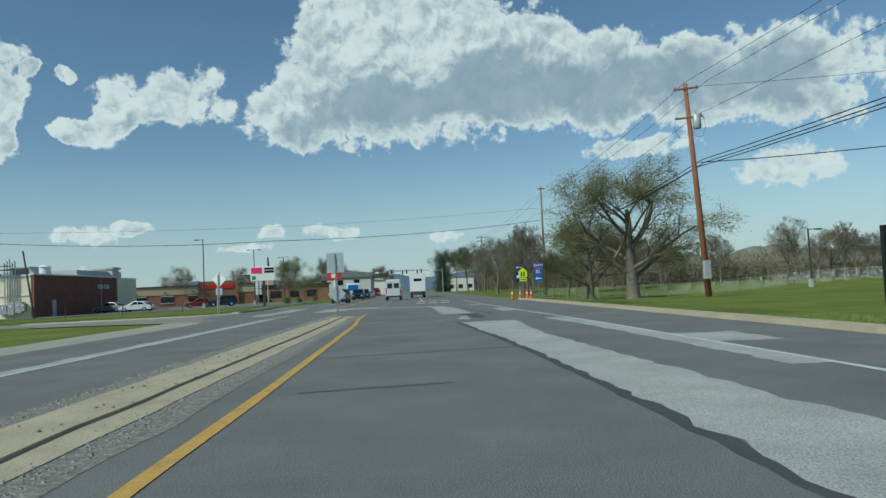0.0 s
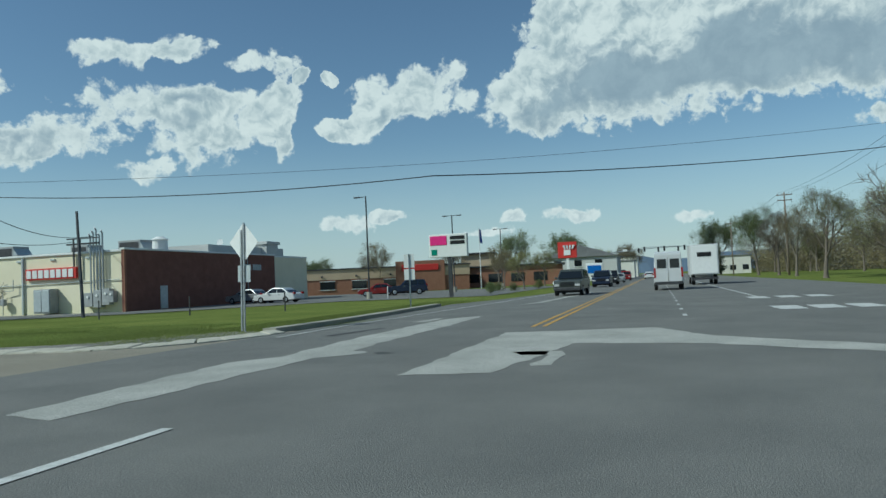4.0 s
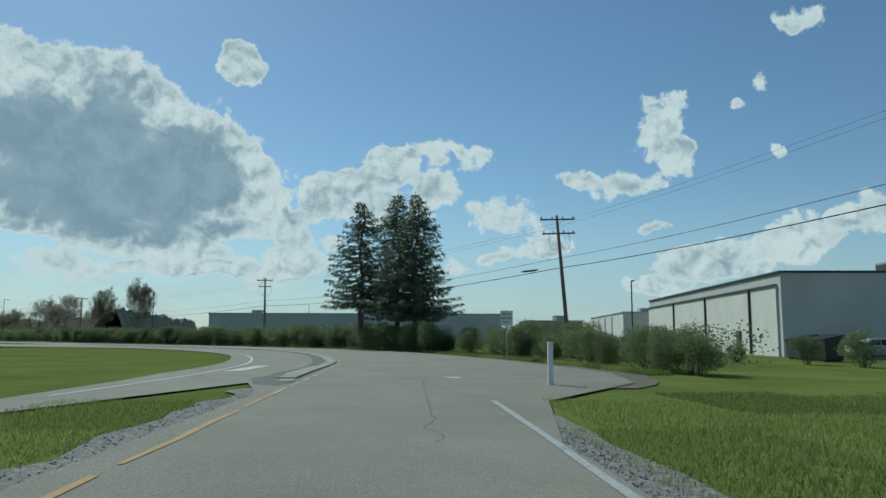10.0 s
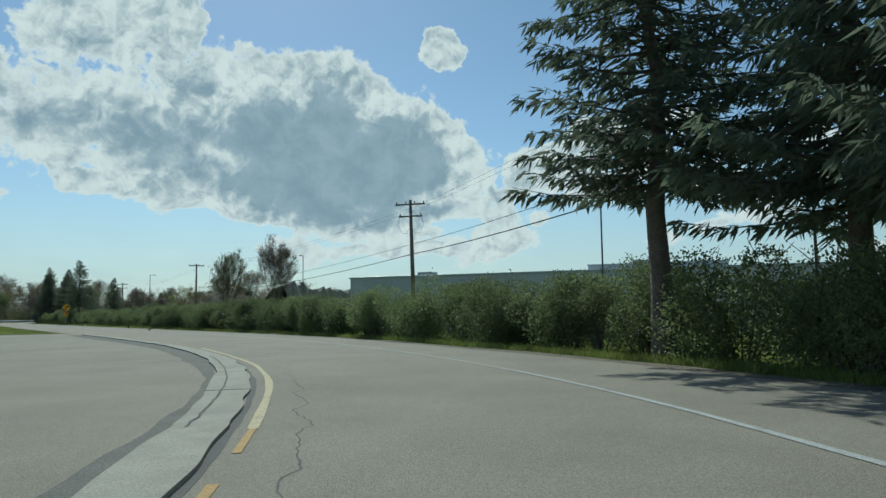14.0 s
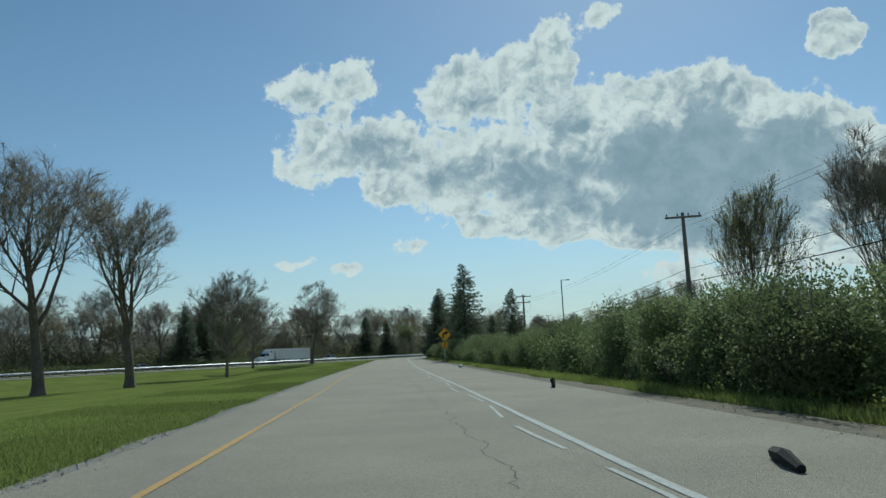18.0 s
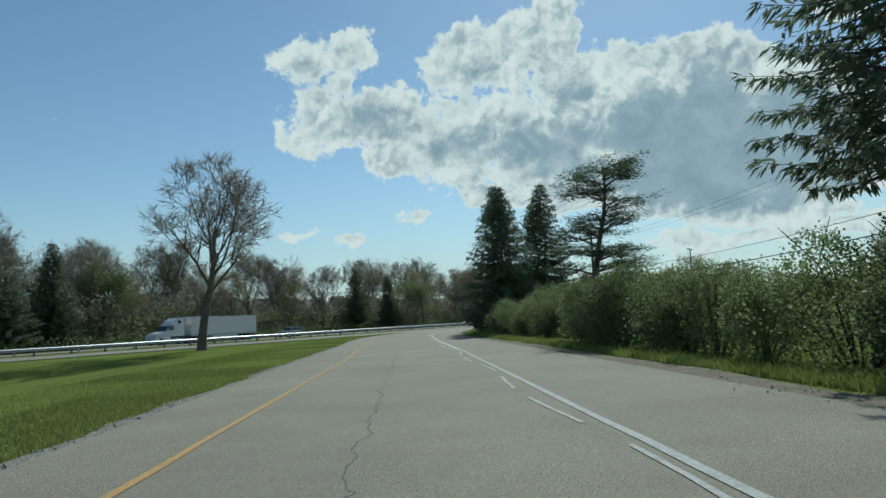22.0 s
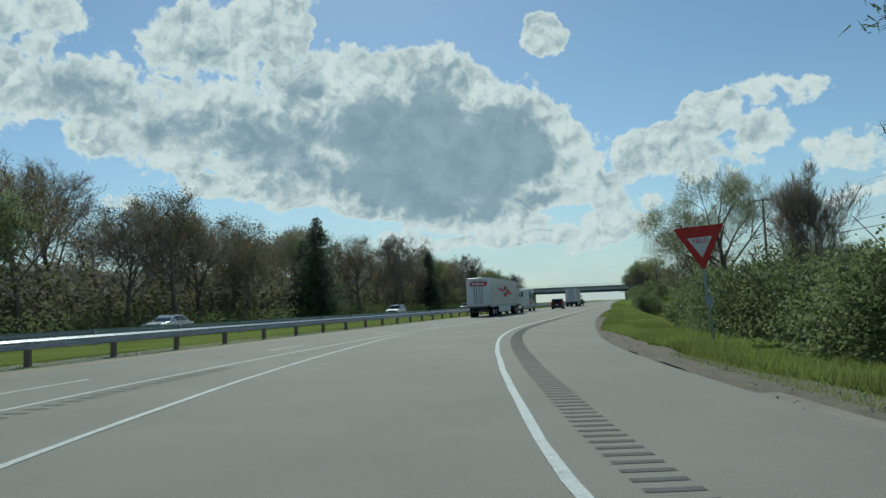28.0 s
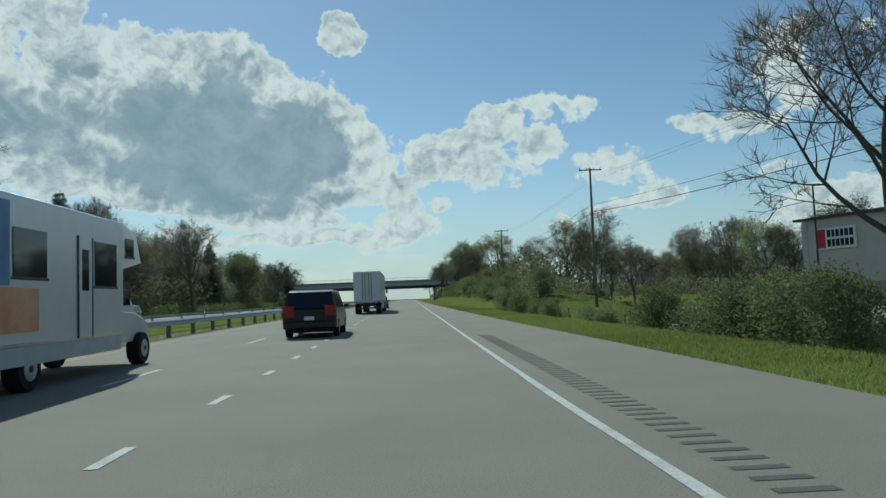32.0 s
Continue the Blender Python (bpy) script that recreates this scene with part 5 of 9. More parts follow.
rng = random.Random(42)
BARE = "tall bare grey-brown tree with upswept limbs on the lawn"
bare = [make_tree(11, 15, 3.6, 0.34, BARE, up=0.3, split=(10, 7, 5, 4), open_=0.85), make_tree(12, 13, 3.2, 0.3, BARE, up=0.35, split=(10, 6, 5, 4), open_=0.75),
        make_tree(13, 8.5, 1.2, 0.15, "low bare bushy tree with many upright limbs on the lawn", up=0.3, split=(17, 7, 4, 4), open_=0.85, low=0.1, bark=PALE_BARK), make_tree(14, 12, 2.5, 0.28, "bare tree with a broad crown of limbs on the lawn", up=0.25, split=(10, 7, 5, 4), open_=1.0)]
budding = [make_tree(21, 11, 2.4, 0.4, "broad spreading tree with drooping limbs and young yellow-green leaves", SPRING_LEAF, 40000, 0.085, up=0.05, split=(11, 7, 5, 4), spread=0.3, open_=1.1, low=0.12, bark=PALE_BARK),
           make_tree(22, 13, 2.6, 0.34, "roadside tree with young yellow-green spring leaves", SPRING_LEAF, 18000, 0.095, up=0.15, split=(10, 7, 5, 4), spread=0.35, open_=0.95),
           make_tree(23, 12, 2.2, 0.24, "brown budding tree in the wood behind the road", BUD_LEAF, 9000, 0.12, up=0.3, split=(10, 6, 5, 3), top=4, bark=PALE_BARK, spread=0.35),
           make_tree(24, 13, 3.0, 0.26, "fresh green tree in the wood behind the road", HEDGE_LEAF, 11000, 0.18, up=0.25, split=(10, 6, 5, 3), top=4, spread=0.45)]
spruce = [make_conifer(31, 15.5, 4.5, "tall dark green spruce beside the slip road", 0.3, gap=0.46), make_conifer(32, 15.5, 4.7, "tall dark green spruce with drooping branches", 0.22, gap=0.4), make_conifer(33, 14, 4.1, "dense dark green cone-shaped spruce", 0.05, gap=0.3)]
hedge = [make_bush(40 + i, 4.6, 3.3, "dense green shrub in the roadside thicket", HEDGE_LEAF) for i in range(4)]

# solitary trees along the way
park(bare[0], -173.2, -90.0, -1.1, rz=20, s=1.75, sz=1.62)
park(bare[1], -183.7, -97.4, -1.1, rz=70, s=1.95, sz=1.8)
put(bare[0], -158, -100, -0.8, rz=160, s=1.35)
park(bare[2], -204.5, -119.7, -1.15, rz=0, s=2.0, sz=2.0)
park(bare[3], -232.7, -143.6, -0.15, rz=40, s=1.5, sz=1.44)
put(bare[0], -146, -92, -0.5, rz=250, s=1.35)
put(bare[3], -214, -131, rz=130, s=0.8)
park(spruce[0], -130.4, 35.5, rz=0, s=1.36, sz=1.06)
park(spruce[1], -127.4, 39.9, rz=40, s=1.2, sz=1.08)
put(spruce[1], -123.3, 42.2, rz=190, s=1.2, sz=1.02)
put(spruce[0], -225.9, -87.6, rz=100, s=1.02, sz=0.885)
put(spruce[1], -233.6, -86.0, rz=10, s=0.66)
park(spruce[2], -255.6, -130.3, rz=30, s=1.1, sz=0.99)
dead_spruce = make_conifer(34, 16, 5.2, "old spruce with bare dead lower branches beside the slip road", 0.2, dead=0.62, gap=0.45)
park(dead_spruce, -263.8, -139.2, rz=60)
put(dead_spruce, -267.5, -137.0, rz=200, s=0.9)
put(spruce[1], -265.5, -134.0, rz=80, s=1.0)


def make_pine(seed, height, radius, label, trunks=2, flat=0.72, pads=26):
    """A pine with bare trunks under a crown of flat needle pads."""
    rng = random.Random(seed)
    ob = thing("pine", label, "tree")
    w, nd = Mesh(), Mesh()
    for k in range(trunks):
        ox = (k - (trunks - 1) / 2) * 0.9
        line = [Vector((ox + 0.25 * math.sin(i * 0.8 + k * 2) + 0.05 * i * (k * 2 - 1), 0.2 * math.cos(i + k), height * 0.97 * i / 7 - (0.2 if i == 0 else 0))) for i in range(8)]
        w.tube(line, [0.02 * height * (1.1 - 0.9 * i / 7) for i in range(8)], 8, cap=False)
        for b in range(pads):
            u = rng.uniform(0.35, 1.0) if b % 3 == 0 else rng.uniform(flat, 1.0)
            i = min(int(u * 7), 6)
            c = line[i].lerp(line[i + 1], u * 7 - i)
            a = rng.uniform(0, 6.28) if trunks == 1 else (k - 0.5) * -3.14 * 0 + rng.uniform(0, 6.28)
            ln = radius * rng.uniform(0.45, 1.05) * (1.0 if u < 0.93 else 0.75)
            tip = c + Vector((math.cos(a) * ln, math.sin(a) * ln, rng.uniform(-0.03, 0.1) * ln + (0.25 if u > flat else -0.25)))
            mid = c.lerp(tip, 0.5) + Vector((0, 0, 0.08 * ln))
            w.tube([c, mid, tip], [0.06, 0.04, 0.015], 4, cap=False)
            for t in range(10):
                q = c.lerp(tip, rng.uniform(0.4, 1.0)) + Vector((rng.gauss(0, 0.5), rng.gauss(0, 0.5), rng.uniform(0.0, 0.3)))
                if u <= flat and t > 2:
                    continue
                w.tube([c.lerp(tip, 0.5), q], [0.02, 0.008], 3, cap=False)
                for j in range(44):
                    d = Vector((rng.gauss(0, 1), rng.gauss(0, 1), rng.gauss(0.15, 0.6))).normalized()
                    p = q + Vector((rng.gauss(0, 0.22), rng.gauss(0, 0.22), rng.gauss(0, 0.08)))
                    e = p + d * rng.uniform(0.14, 0.3)
                    s = d.orthogonal().normalized() * 0.014
                    nd.add([tuple(p - s), tuple(p + s), tuple(e)], [(0, 1, 2)])
    part("trunk", w, BARK, ob, smooth=True)
    part("foliage", nd, PINE_NEEDLE, ob, "flat pads of dark needles")
    return ob


park(make_pine(35, 13.2, 5.2, "double-trunked umbrella-shaped pine beside the slip road"), -289.6, -161.8, -1.3, 60, 0.93, 0.76)
park(make_pine(36, 9.4, 2.2, "small sparse pine at the road edge", 1, 0.4, 30), -238.4, -105.5, -0.7, 0, 1.15, 1.03)

# trees right of the main road
def on_lawn(ob, x, y, **kw):
    return put(ob, x, y, swale(x, y) - 0.06, **kw)


park(budding[0], 21.5, 69.5, swale(21.5, 69.5) - 0.06, rz=30, s=1.8, sz=1.36)
on_lawn(budding[0], 22.0, 88.5, rz=200, s=1.3, sz=0.95, label="low spreading tree with a thick leaning trunk on the verge")
on_lawn(bare[2], 13.2, 86.0, rz=120, s=1.05, label="slender leaning bare tree with drooping twigs on the verge")
on_lawn(bare[3], 22.5, 104.0, rz=220, s=0.85, label="bare round-crowned tree on the lawn")
on_lawn(budding[1], 19.0, 118.0, rz=20, s=0.8, label="roadside tree with a few young spring leaves")
on_lawn(budding[1], 16.0, 136.0, rz=220, s=0.85, label="roadside tree with a few young spring leaves")
park(budding[1], 31.0, 128.0, swale(31, 128) - 0.06, rz=0, s=0.85)
on_lawn(bare[3], 52.5, 96.0, rz=10, s=0.78, label="bare round-crowned tree on the lawn")
on_lawn(bare[3], 66.0, 104.0, rz=100, s=0.62, label="bare round-crowned tree on the lawn")
park(budding[2], 14.5, 146, rz=60, s=0.8)
put(bare[1], 15, 164, rz=160, s=0.8, label="bare tree beside the road")
park(budding[3], 13.5, 176, rz=60, s=0.95)
put(spruce[2], 9.5, 230, rz=60, s=0.9)
put(budding[3], 12, 235, rz=160, s=1.1)
for i in range(22):
    y = 118 + i * 5.4 + rng.uniform(-3, 3)
    put((budding[2], bare[1], budding[2], budding[3], budding[1])[i % 5], 40 + rng.uniform(-3, 24) - 0.9 * i, y, rz=rng.uniform(0, 360), s=rng.uniform(0.65, 0.9), label="brown budding tree in the wood beyond the lawn")
for i in range(22):
    put((budding[2], budding[2], bare[1], budding[1])[i % 4], 70 + i * 4.6 + rng.uniform(-3, 3), 132 + rng.uniform(-6, 10) - i * 0.6, rz=rng.uniform(0, 360), s=rng.uniform(0.6, 0.85), label="brown budding tree in the wood beyond the lawn")
WOODR = Line([(16, 330), (22, 250), (34, 190), (52, 152), (80, 138), (160, 122), (300, 90)], 5)
thicket(WOODR, 40, 430, 2, 14, 9.0, 60000, 0.4, BUD_LEAF, 6, "brown-green undergrowth beyond the lawn")
thicket(WOODR, 40, 430, 6, 16, 9.0, 22000, 1.0, TWIG, 7, "tangle of budding twigs beyond the lawn", upright=1.2)
ridge(WOODR, 0, 440, 16, 7.5, "deep brown wood beyond the lawn", seed=3)
# trees left of the main road, far
for x, y, k, s in [(-32, 190, 3, 0.9), (-24, 215, 3, 0.95), (-18, 240, 0, 0.8), (-40, 170, 2, 0.7), (-47, 150, 2, 0.7), (-56, 168, 2, 0.6), (-66, 160, 3, 0.5), (-75, 185, 3, 0.6), (-20, 150, 1, 0.42), (-22.5, 132, 2, 0.42), (-25, 140, 2, 0.5), (-18.5, 124, 1, 0.36), (-90, 190, 2, 0.6), (-13, 300, 2, 1.0), (-15, 330, 2, 1.0), (-12, 360, 2, 1.0), (12, 290, 2, 0.9), (14, 330, 2, 1.0)]:
    put(budding[k], x, y, rz=rng.uniform(0, 360), s=s, label="leafing tree among the shops")

# hedge along the slip road
for i, (s, o, k) in enumerate([(97, -11.0, 0.62), (99.5, -12.0, 0.7), (102, -11.2, 0.66), (104.5, -12.2, 0.72), (107, -11.4, 0.6), (109.5, -12.4, 0.68), (112, -11.5, 0.62), (101, -15.5, 0.8), (106, -15.8, 0.8), (95, -14.5, 0.75)]):
    x, y, _ = RAMP.at(s, o)
    put(hedge[i % 4], x, y, rz=i * 63, s=k, label="dark green shrub at the foot of the spruces", group="roadside thicket")
for i in range(52):
    s = 78 + i * 2.5
    if 98 < s < 113:
        continue
    d = 2.2 if s < 100 else 1.6
    x, y, _ = RAMP.at(s, RAMP_RIGHT(s) - d - rng.uniform(0.6, 1.8))
    k = 0.55 if s < 100 else (0.82 if s < 165 else 0.78) + 0.2 * noise.noise((i * 0.45, 0, 2))
    put(hedge[i % 4], x, y, rz=rng.uniform(0, 360), s=k * rng.uniform(0.9, 1.1), group="roadside thicket")
for i in range(82):
    s = 130 + i * 2.4
    if 304 < s < 312:
        continue
    x, y, _ = RAMP.at(s, RAMP_RIGHT(s) - 2.2 - rng.uniform(0.3, 2.0))
    put(hedge[i % 4], x, y, rz=rng.uniform(0, 360), s=rng.uniform(0.62, 0.9), group="roadside thicket")
thicket(RAMP, 120, 345, -13, -20, 3.0, 42000, 0.2, HEDGE_LEAF, 9, "dense green thicket behind the roadside shrubs")
thicket(RAMP, 150, 304, -8.0, -11.5, 2.0, 46000, 0.12, HEDGE_LEAF, 12, "leafy skirts of the roadside thicket")
thicket(RAMP, 112, 150, -9.8, -12.5, 2.0, 12000, 0.12, HEDGE_LEAF, 13, "leafy skirts of the roadside thicket")
thicket(RAMP, 84, 112, -14, -20, 2.0, 5000, 0.16, HEDGE_LEAF, 10, "dense green thicket behind the spruces")

# ---- buildings ----
shop = thing("shop_row", "long low cream shop row with flat roof and brick end wall", "building")
part("wall", Mesh().box(-94.5, 91.3, -0.1, -47.3, 125, 5.15), CREAM, shop)
part("roof", Mesh().box(-94.6, 91.15, 5.15, -47.25, 125.1, 5.33, 0.03), SIGN_WHITE, shop, "pale metal roof edge")
part("roof_deck", Mesh().box(-94.2, 91.6, 5.33, -47.6, 124.8, 5.38), ROOF, shop)
# brick end wall, laid brick by brick near the corner
endwall = part("end_wall", Mesh().box(-47.29, 91.1, -0.1, -46.95, 116.2, 5.28), BRICK, shop, "dark red-brown brick end wall")
part("coping", Mesh().box(-47.4, 91.0, 5.28, -46.85, 116.3, 5.45, 0.03), SIGN_WHITE, endwall)
part("door", Mesh().box(-46.96, 95.6, 0, -46.9, 96.6, 2.1, 0.01), STEEL, endwall, "grey steel door")
part("downpipe", Mesh().cyl((-46.88, 110.2, 0), (-46.88, 110.2, 5.2), 0.05, n=8), SIGN_BACK, endwall)
part("corner_strip", Mesh().box(-47.0, 91.0, 0, -46.9, 91.25, 5.25), BRICK2, endwall)
for i in range(8):
    part("sign_letter", Mesh().box(-46.95, 109.2 + i * 0.46 + (0.3 if i > 3 else 0), 3.55, -46.86, 109.52 + i * 0.46 + (0.3 if i > 3 else 0), 4.2, 0.02), SIGN_BACK, endwall, "raised grey sign letter block")
part("parapet", Mesh().box(-58, 104, 5.3, -47.6, 119.5, 6.25).box(-50, 114.4, 5.3, -46.9, 117.0, 6.75).box(-50.2, 114.2, 6.6, -46.7, 117.2, 6.95, 0.03), GREY_WALL, shop, "raised grey front parapet with a corner pier")
for x in (-82.9, -70.8, -58.1):
    part("downpipe", Mesh().box(x - 0.09, 91.12, 0, x + 0.09, 91.3, 5.1, 0.02), SIGN_BACK, shop)
for x in (-90.6, -82.1, -73.2):
    d = part("door", Mesh().box(x - 0.5, 91.2, 0, x + 0.5, 91.32, 2.1, 0.01), SIGN_WHITE, shop, "plain back door")
    part("frame", Mesh().box(x - 0.58, 91.24, 0, x - 0.5, 91.36, 2.18).box(x + 0.5, 91.24, 0, x + 0.58, 91.36, 2.18).box(x - 0.58, 91.24, 2.1, x + 0.58, 91.36, 2.18), STEEL, d)
    part("lamp", Mesh().box(x - 0.12, 91.05, 2.5, x + 0.12, 91.3, 2.68, 0.02), DARK_STEEL, shop)
for i in range(12):
    part("soffit_vent", Mesh().box(-93 + i * 3.8, 91.18, 4.72, -92.5 + i * 3.8, 91.3, 4.86, 0.01), SIGN_BACK, shop)
part("conduit_line", Mesh().cyl((-70.5, 91.2, 2.55), (-47.6, 91.2, 2.75), 0.04, n=6), SIGN_BACK, shop)


def wall_sign(name, x0, x1, z0, z1, panel, letters, n, label, slant=0.0):
    s = thing(name, label, "sign", "signs on the shop wall")
    part("panel", Mesh().box(x0, 91.0, z0, x1, 91.28, z1, 0.03), panel, s)
    w = (x1 - x0 - 0.3) / n
    for i in range(n):
        part("letter", Mesh().box(x0 + 0.15 + i * w, 90.95, z0 + 0.14, x0 + 0.15 + (i + 0.78) * w, 91.02, z1 - 0.14, 0.02), letters, s)
    return s


wall_sign("wall_sign", -57.6, -52.0, 3.05, 4.05, SIGN_RED, SIGN_WHITE, 8, "red shop sign with white letter blocks on the cream wall")
wall_sign("wall_sign", -66.0, -63.4, 3.5, 4.5, SIGN_GREEN, SIGN_WHITE, 2, "teal and white box sign on the cream wall")
ws = thing("wall_sign", "red script shop sign on the cream wall", "sign", "signs on the shop wall")
for i in range(4):
    part("letter", Mesh().box(-75.6 + i * 0.95, 91.05, 3.85 + 0.12 * (i % 2), -74.85 + i * 0.95, 91.28, 4.3 + 0.1 * (i % 2), 0.05), SIGN_RED, ws)
ws = thing("wall_sign", "dark pink letter-block shop sign on the cream wall", "sign", "signs on the shop wall")
for i in range(7):
    part("letter", Mesh().box(-81.5 + i * 0.72, 91.05, 3.45, -80.95 + i * 0.72, 91.28, 4.0 + (0.35 if i in (0, 2) else 0), 0.05), SIGN_PINK, ws)
ws = thing("wall_sign", "brown and red shield-shaped shop sign on the cream wall", "sign", "signs on the shop wall")
part("shield", Mesh().slab_xz([(-94.0, 4.4), (-94.0, 3.6), (-93.0, 3.2), (-91.9, 3.0), (-90.8, 3.2), (-89.8, 3.6), (-89.8, 4.4)], 91.05, 91.28), SIGN_RED, ws)
part("bar", Mesh().box(-93.7, 90.98, 3.85, -90.1, 91.06, 4.25, 0.02).box(-93.0, 90.98, 3.4, -90.8, 91.06, 3.68, 0.02), SIGN_PALE, ws, "pale bars of lettering")

# electrical gear on the wall
gear = thing("switchgear", "grey electrical cabinets with tall conduits on the wall", "electrical box")
for i, (x, z, w, h) in enumerate([(-51.0, 0.5, 0.9, 1.2), (-50.0, 0.4, 0.8, 1.5), (-49.1, 0.6, 0.8, 1.4), (-48.4, 0.8, 0.5, 1.0)]):
    c = part("cabinet", Mesh().box(x, 90.75, z, x + w, 91.28, z + h, 0.03), RUST, gear)
    part("dial", Mesh().cyl((x + w / 2, 90.75, z + h * 0.7), (x + w / 2, 90.68, z + h * 0.7), 0.12, n=10), SIGN_WHITE, c)
for i in range(5):
    part("conduit", Mesh().tube([(-50.4 + i * 0.32, 91.0, 1.6), (-50.4 + i * 0.32, 91.0, 6.6 + 0.25 * (i % 3)), (-50.3 + i * 0.32, 90.7, 6.8 + 0.25 * (i % 3))], 0.075, 8), STEEL, gear)
part("rack", Mesh().box(-52.6, 90.6, 5.9, -49.2, 90.7, 6.05).box(-52.6, 90.6, 6.4, -49.2, 90.7, 6.5).box(-52.4, 91.1, 3.1, -52.28, 91.2, 6.5).box(-51.7, 91.1, 3.1, -51.58, 91.2, 6.5), DARK_STEEL, gear, "dark steel cable rack")
cab = thing("transformer_cabinet", "tall grey double-door electrical cabinet against the wall", "electrical box")
b = part("body", Mesh().box(-56.0, 90.3, 0.05, -54.2, 91.28, 2.2, 0.04), RUST, cab)
for x in (-55.95, -55.08):
    part("door", Mesh().box(x, 90.25, 0.2, x + 0.82, 90.31, 2.1, 0.02), SIGN_BACK, b)
gas = thing("gas_meter", "grey gas meter with pipes on the wall", "meter")
part("meter", Mesh().box(-60.4, 90.7, 0.9, -59.8, 91.1, 1.5, 0.08), RUST, gas)
part("pipe", Mesh().tube([(-60.1, 90.9, 0), (-60.1, 90.9, 0.9)], 0.04, 6).tube([(-60.1, 90.9, 1.5), (-60.1, 90.9, 2.2), (-59.0, 91.0, 2.2), (-59.0, 91.0, 3.2)], 0.04, 6), STEEL, gas)

ROOF_UNITS = [(-63.5, 95, 5.38, 2.4, 1.8, 1.15), (-74.5, 97, 5.38, 2.6, 2.0, 1.2), (-79.5, 97, 5.38, 2.4, 2.0, 1.2), (-87, 100, 5.38, 2.2, 2, 1.0), (-55.5, 96, 5.38, 2.0, 1.8, 0.9), (-52.2, 99, 5.38, 2.6, 2.2, 1.3), (-113, 82.5, 6.72, 2.4, 2.0, 0.9), (-113.2, 86.5, 6.72, 2.4, 2.0, 0.9)]
for x, y, z, w, d, h in ROOF_UNITS:
    u = thing("roof_unit", "grey boxy air-conditioning unit on the flat roof", "air conditioner", "roof units")
    b = part("body", Mesh().box(x - w / 2, y - d / 2, z, x + w / 2, y + d / 2, z + h, 0.05), RUST, u)
    part("hood", Mesh().add([(x + w / 2, y - d / 2, z + 0.2), (x + w / 2, y + d / 2, z + 0.2), (x + w / 2, y + d / 2, z + h * 0.8), (x + w / 2, y - d / 2, z + h * 0.8), (x + w / 2 + 0.5, y - d / 2, z + 0.25), (x + w / 2 + 0.5, y + d / 2, z + 0.25)], [(0, 4, 5, 1), (3, 2, 5, 4), (0, 3, 4), (1, 5, 2)]), SIGN_BACK, b)
    part("grille", Mesh().box(x - w / 2 + 0.2, y - d / 2 - 0.02, z + 0.2, x + w / 2 - 0.2, y - d / 2, z + h - 0.2), DARK_STEEL, b)
fan = thing("roof_fan", "white round exhaust fan on the roof", "exhaust fan")
part("drum", Mesh().cyl((-49.5, 99, 5.38), (-49.5, 99, 6.6), 0.75, 0.7, 16), SIGN_WHITE, fan)
part("cap", Mesh().cyl((-49.5, 99, 6.6), (-49.5, 99, 6.9), 0.85, 0.35, 16), SIGN_WHITE, fan)
dish = thing("satellite_dish", "small pale dish on the roof parapet", "dish")
part("bowl", Mesh().cyl((-48.4, 107.6, 6.5), (-48.3, 107.2, 6.62), 0.1, 0.36, 12), SIGN_WHITE, dish)
part("arm", Mesh().cyl((-48.4, 107.6, 6.2), (-48.4, 107.6, 6.55), 0.03, n=6), STEEL, dish)

store = thing("warehouse_store", "large flat-roofed pale grey store with a white side wall", "building")
part("wall", Mesh().box(-158, 72.7, -0.1, -111.5, 132, 6.6), GREY_WALL, store)
part("side_wall", Mesh().box(-158, 72.55, -0.1, -112.2, 72.72, 5.6), WHITE_WALL, store, "white painted side wall")
part("coping", Mesh().box(-158.1, 72.5, 6.6, -111.35, 132.1, 6.78, 0.03), DARK_STEEL, store)
part("side_coping", Mesh().box(-158.1, 72.4, 5.6, -112.2, 72.7, 5.75), DARK_STEEL, store)
for x in (-118, -131, -144):
    part("downpipe", Mesh().box(x - 0.1, 72.38, 0, x + 0.1, 72.56, 5.6, 0.02), DARK_STEEL, store)
aw = part("awning", Mesh().add([(-111.5, 94.6, 4.0), (-111.5, 98.4, 4.0), (-110.2, 98.4, 3.0), (-110.2, 94.6, 3.0)], [(0, 1, 2, 3)]), DARK_STEEL, store, "dark entrance canopy")
part("post", Mesh().box(-110.3, 94.6, 0, -110.15, 94.75, 3.0), SIGN_BACK, aw)
part("post", Mesh().box(-110.3, 98.25, 0, -110.15, 98.4, 3.0), SIGN_BACK, aw)
part("door", Mesh().box(-111.52, 95.2, 0, -111.42, 97.8, 2.6, 0.02), GLASS, store)
for x in (-121, -137):
    part("door", Mesh().box(x - 0.5, 72.42, 0, x + 0.5, 72.56, 2.1, 0.01), DARK_STEEL, store)
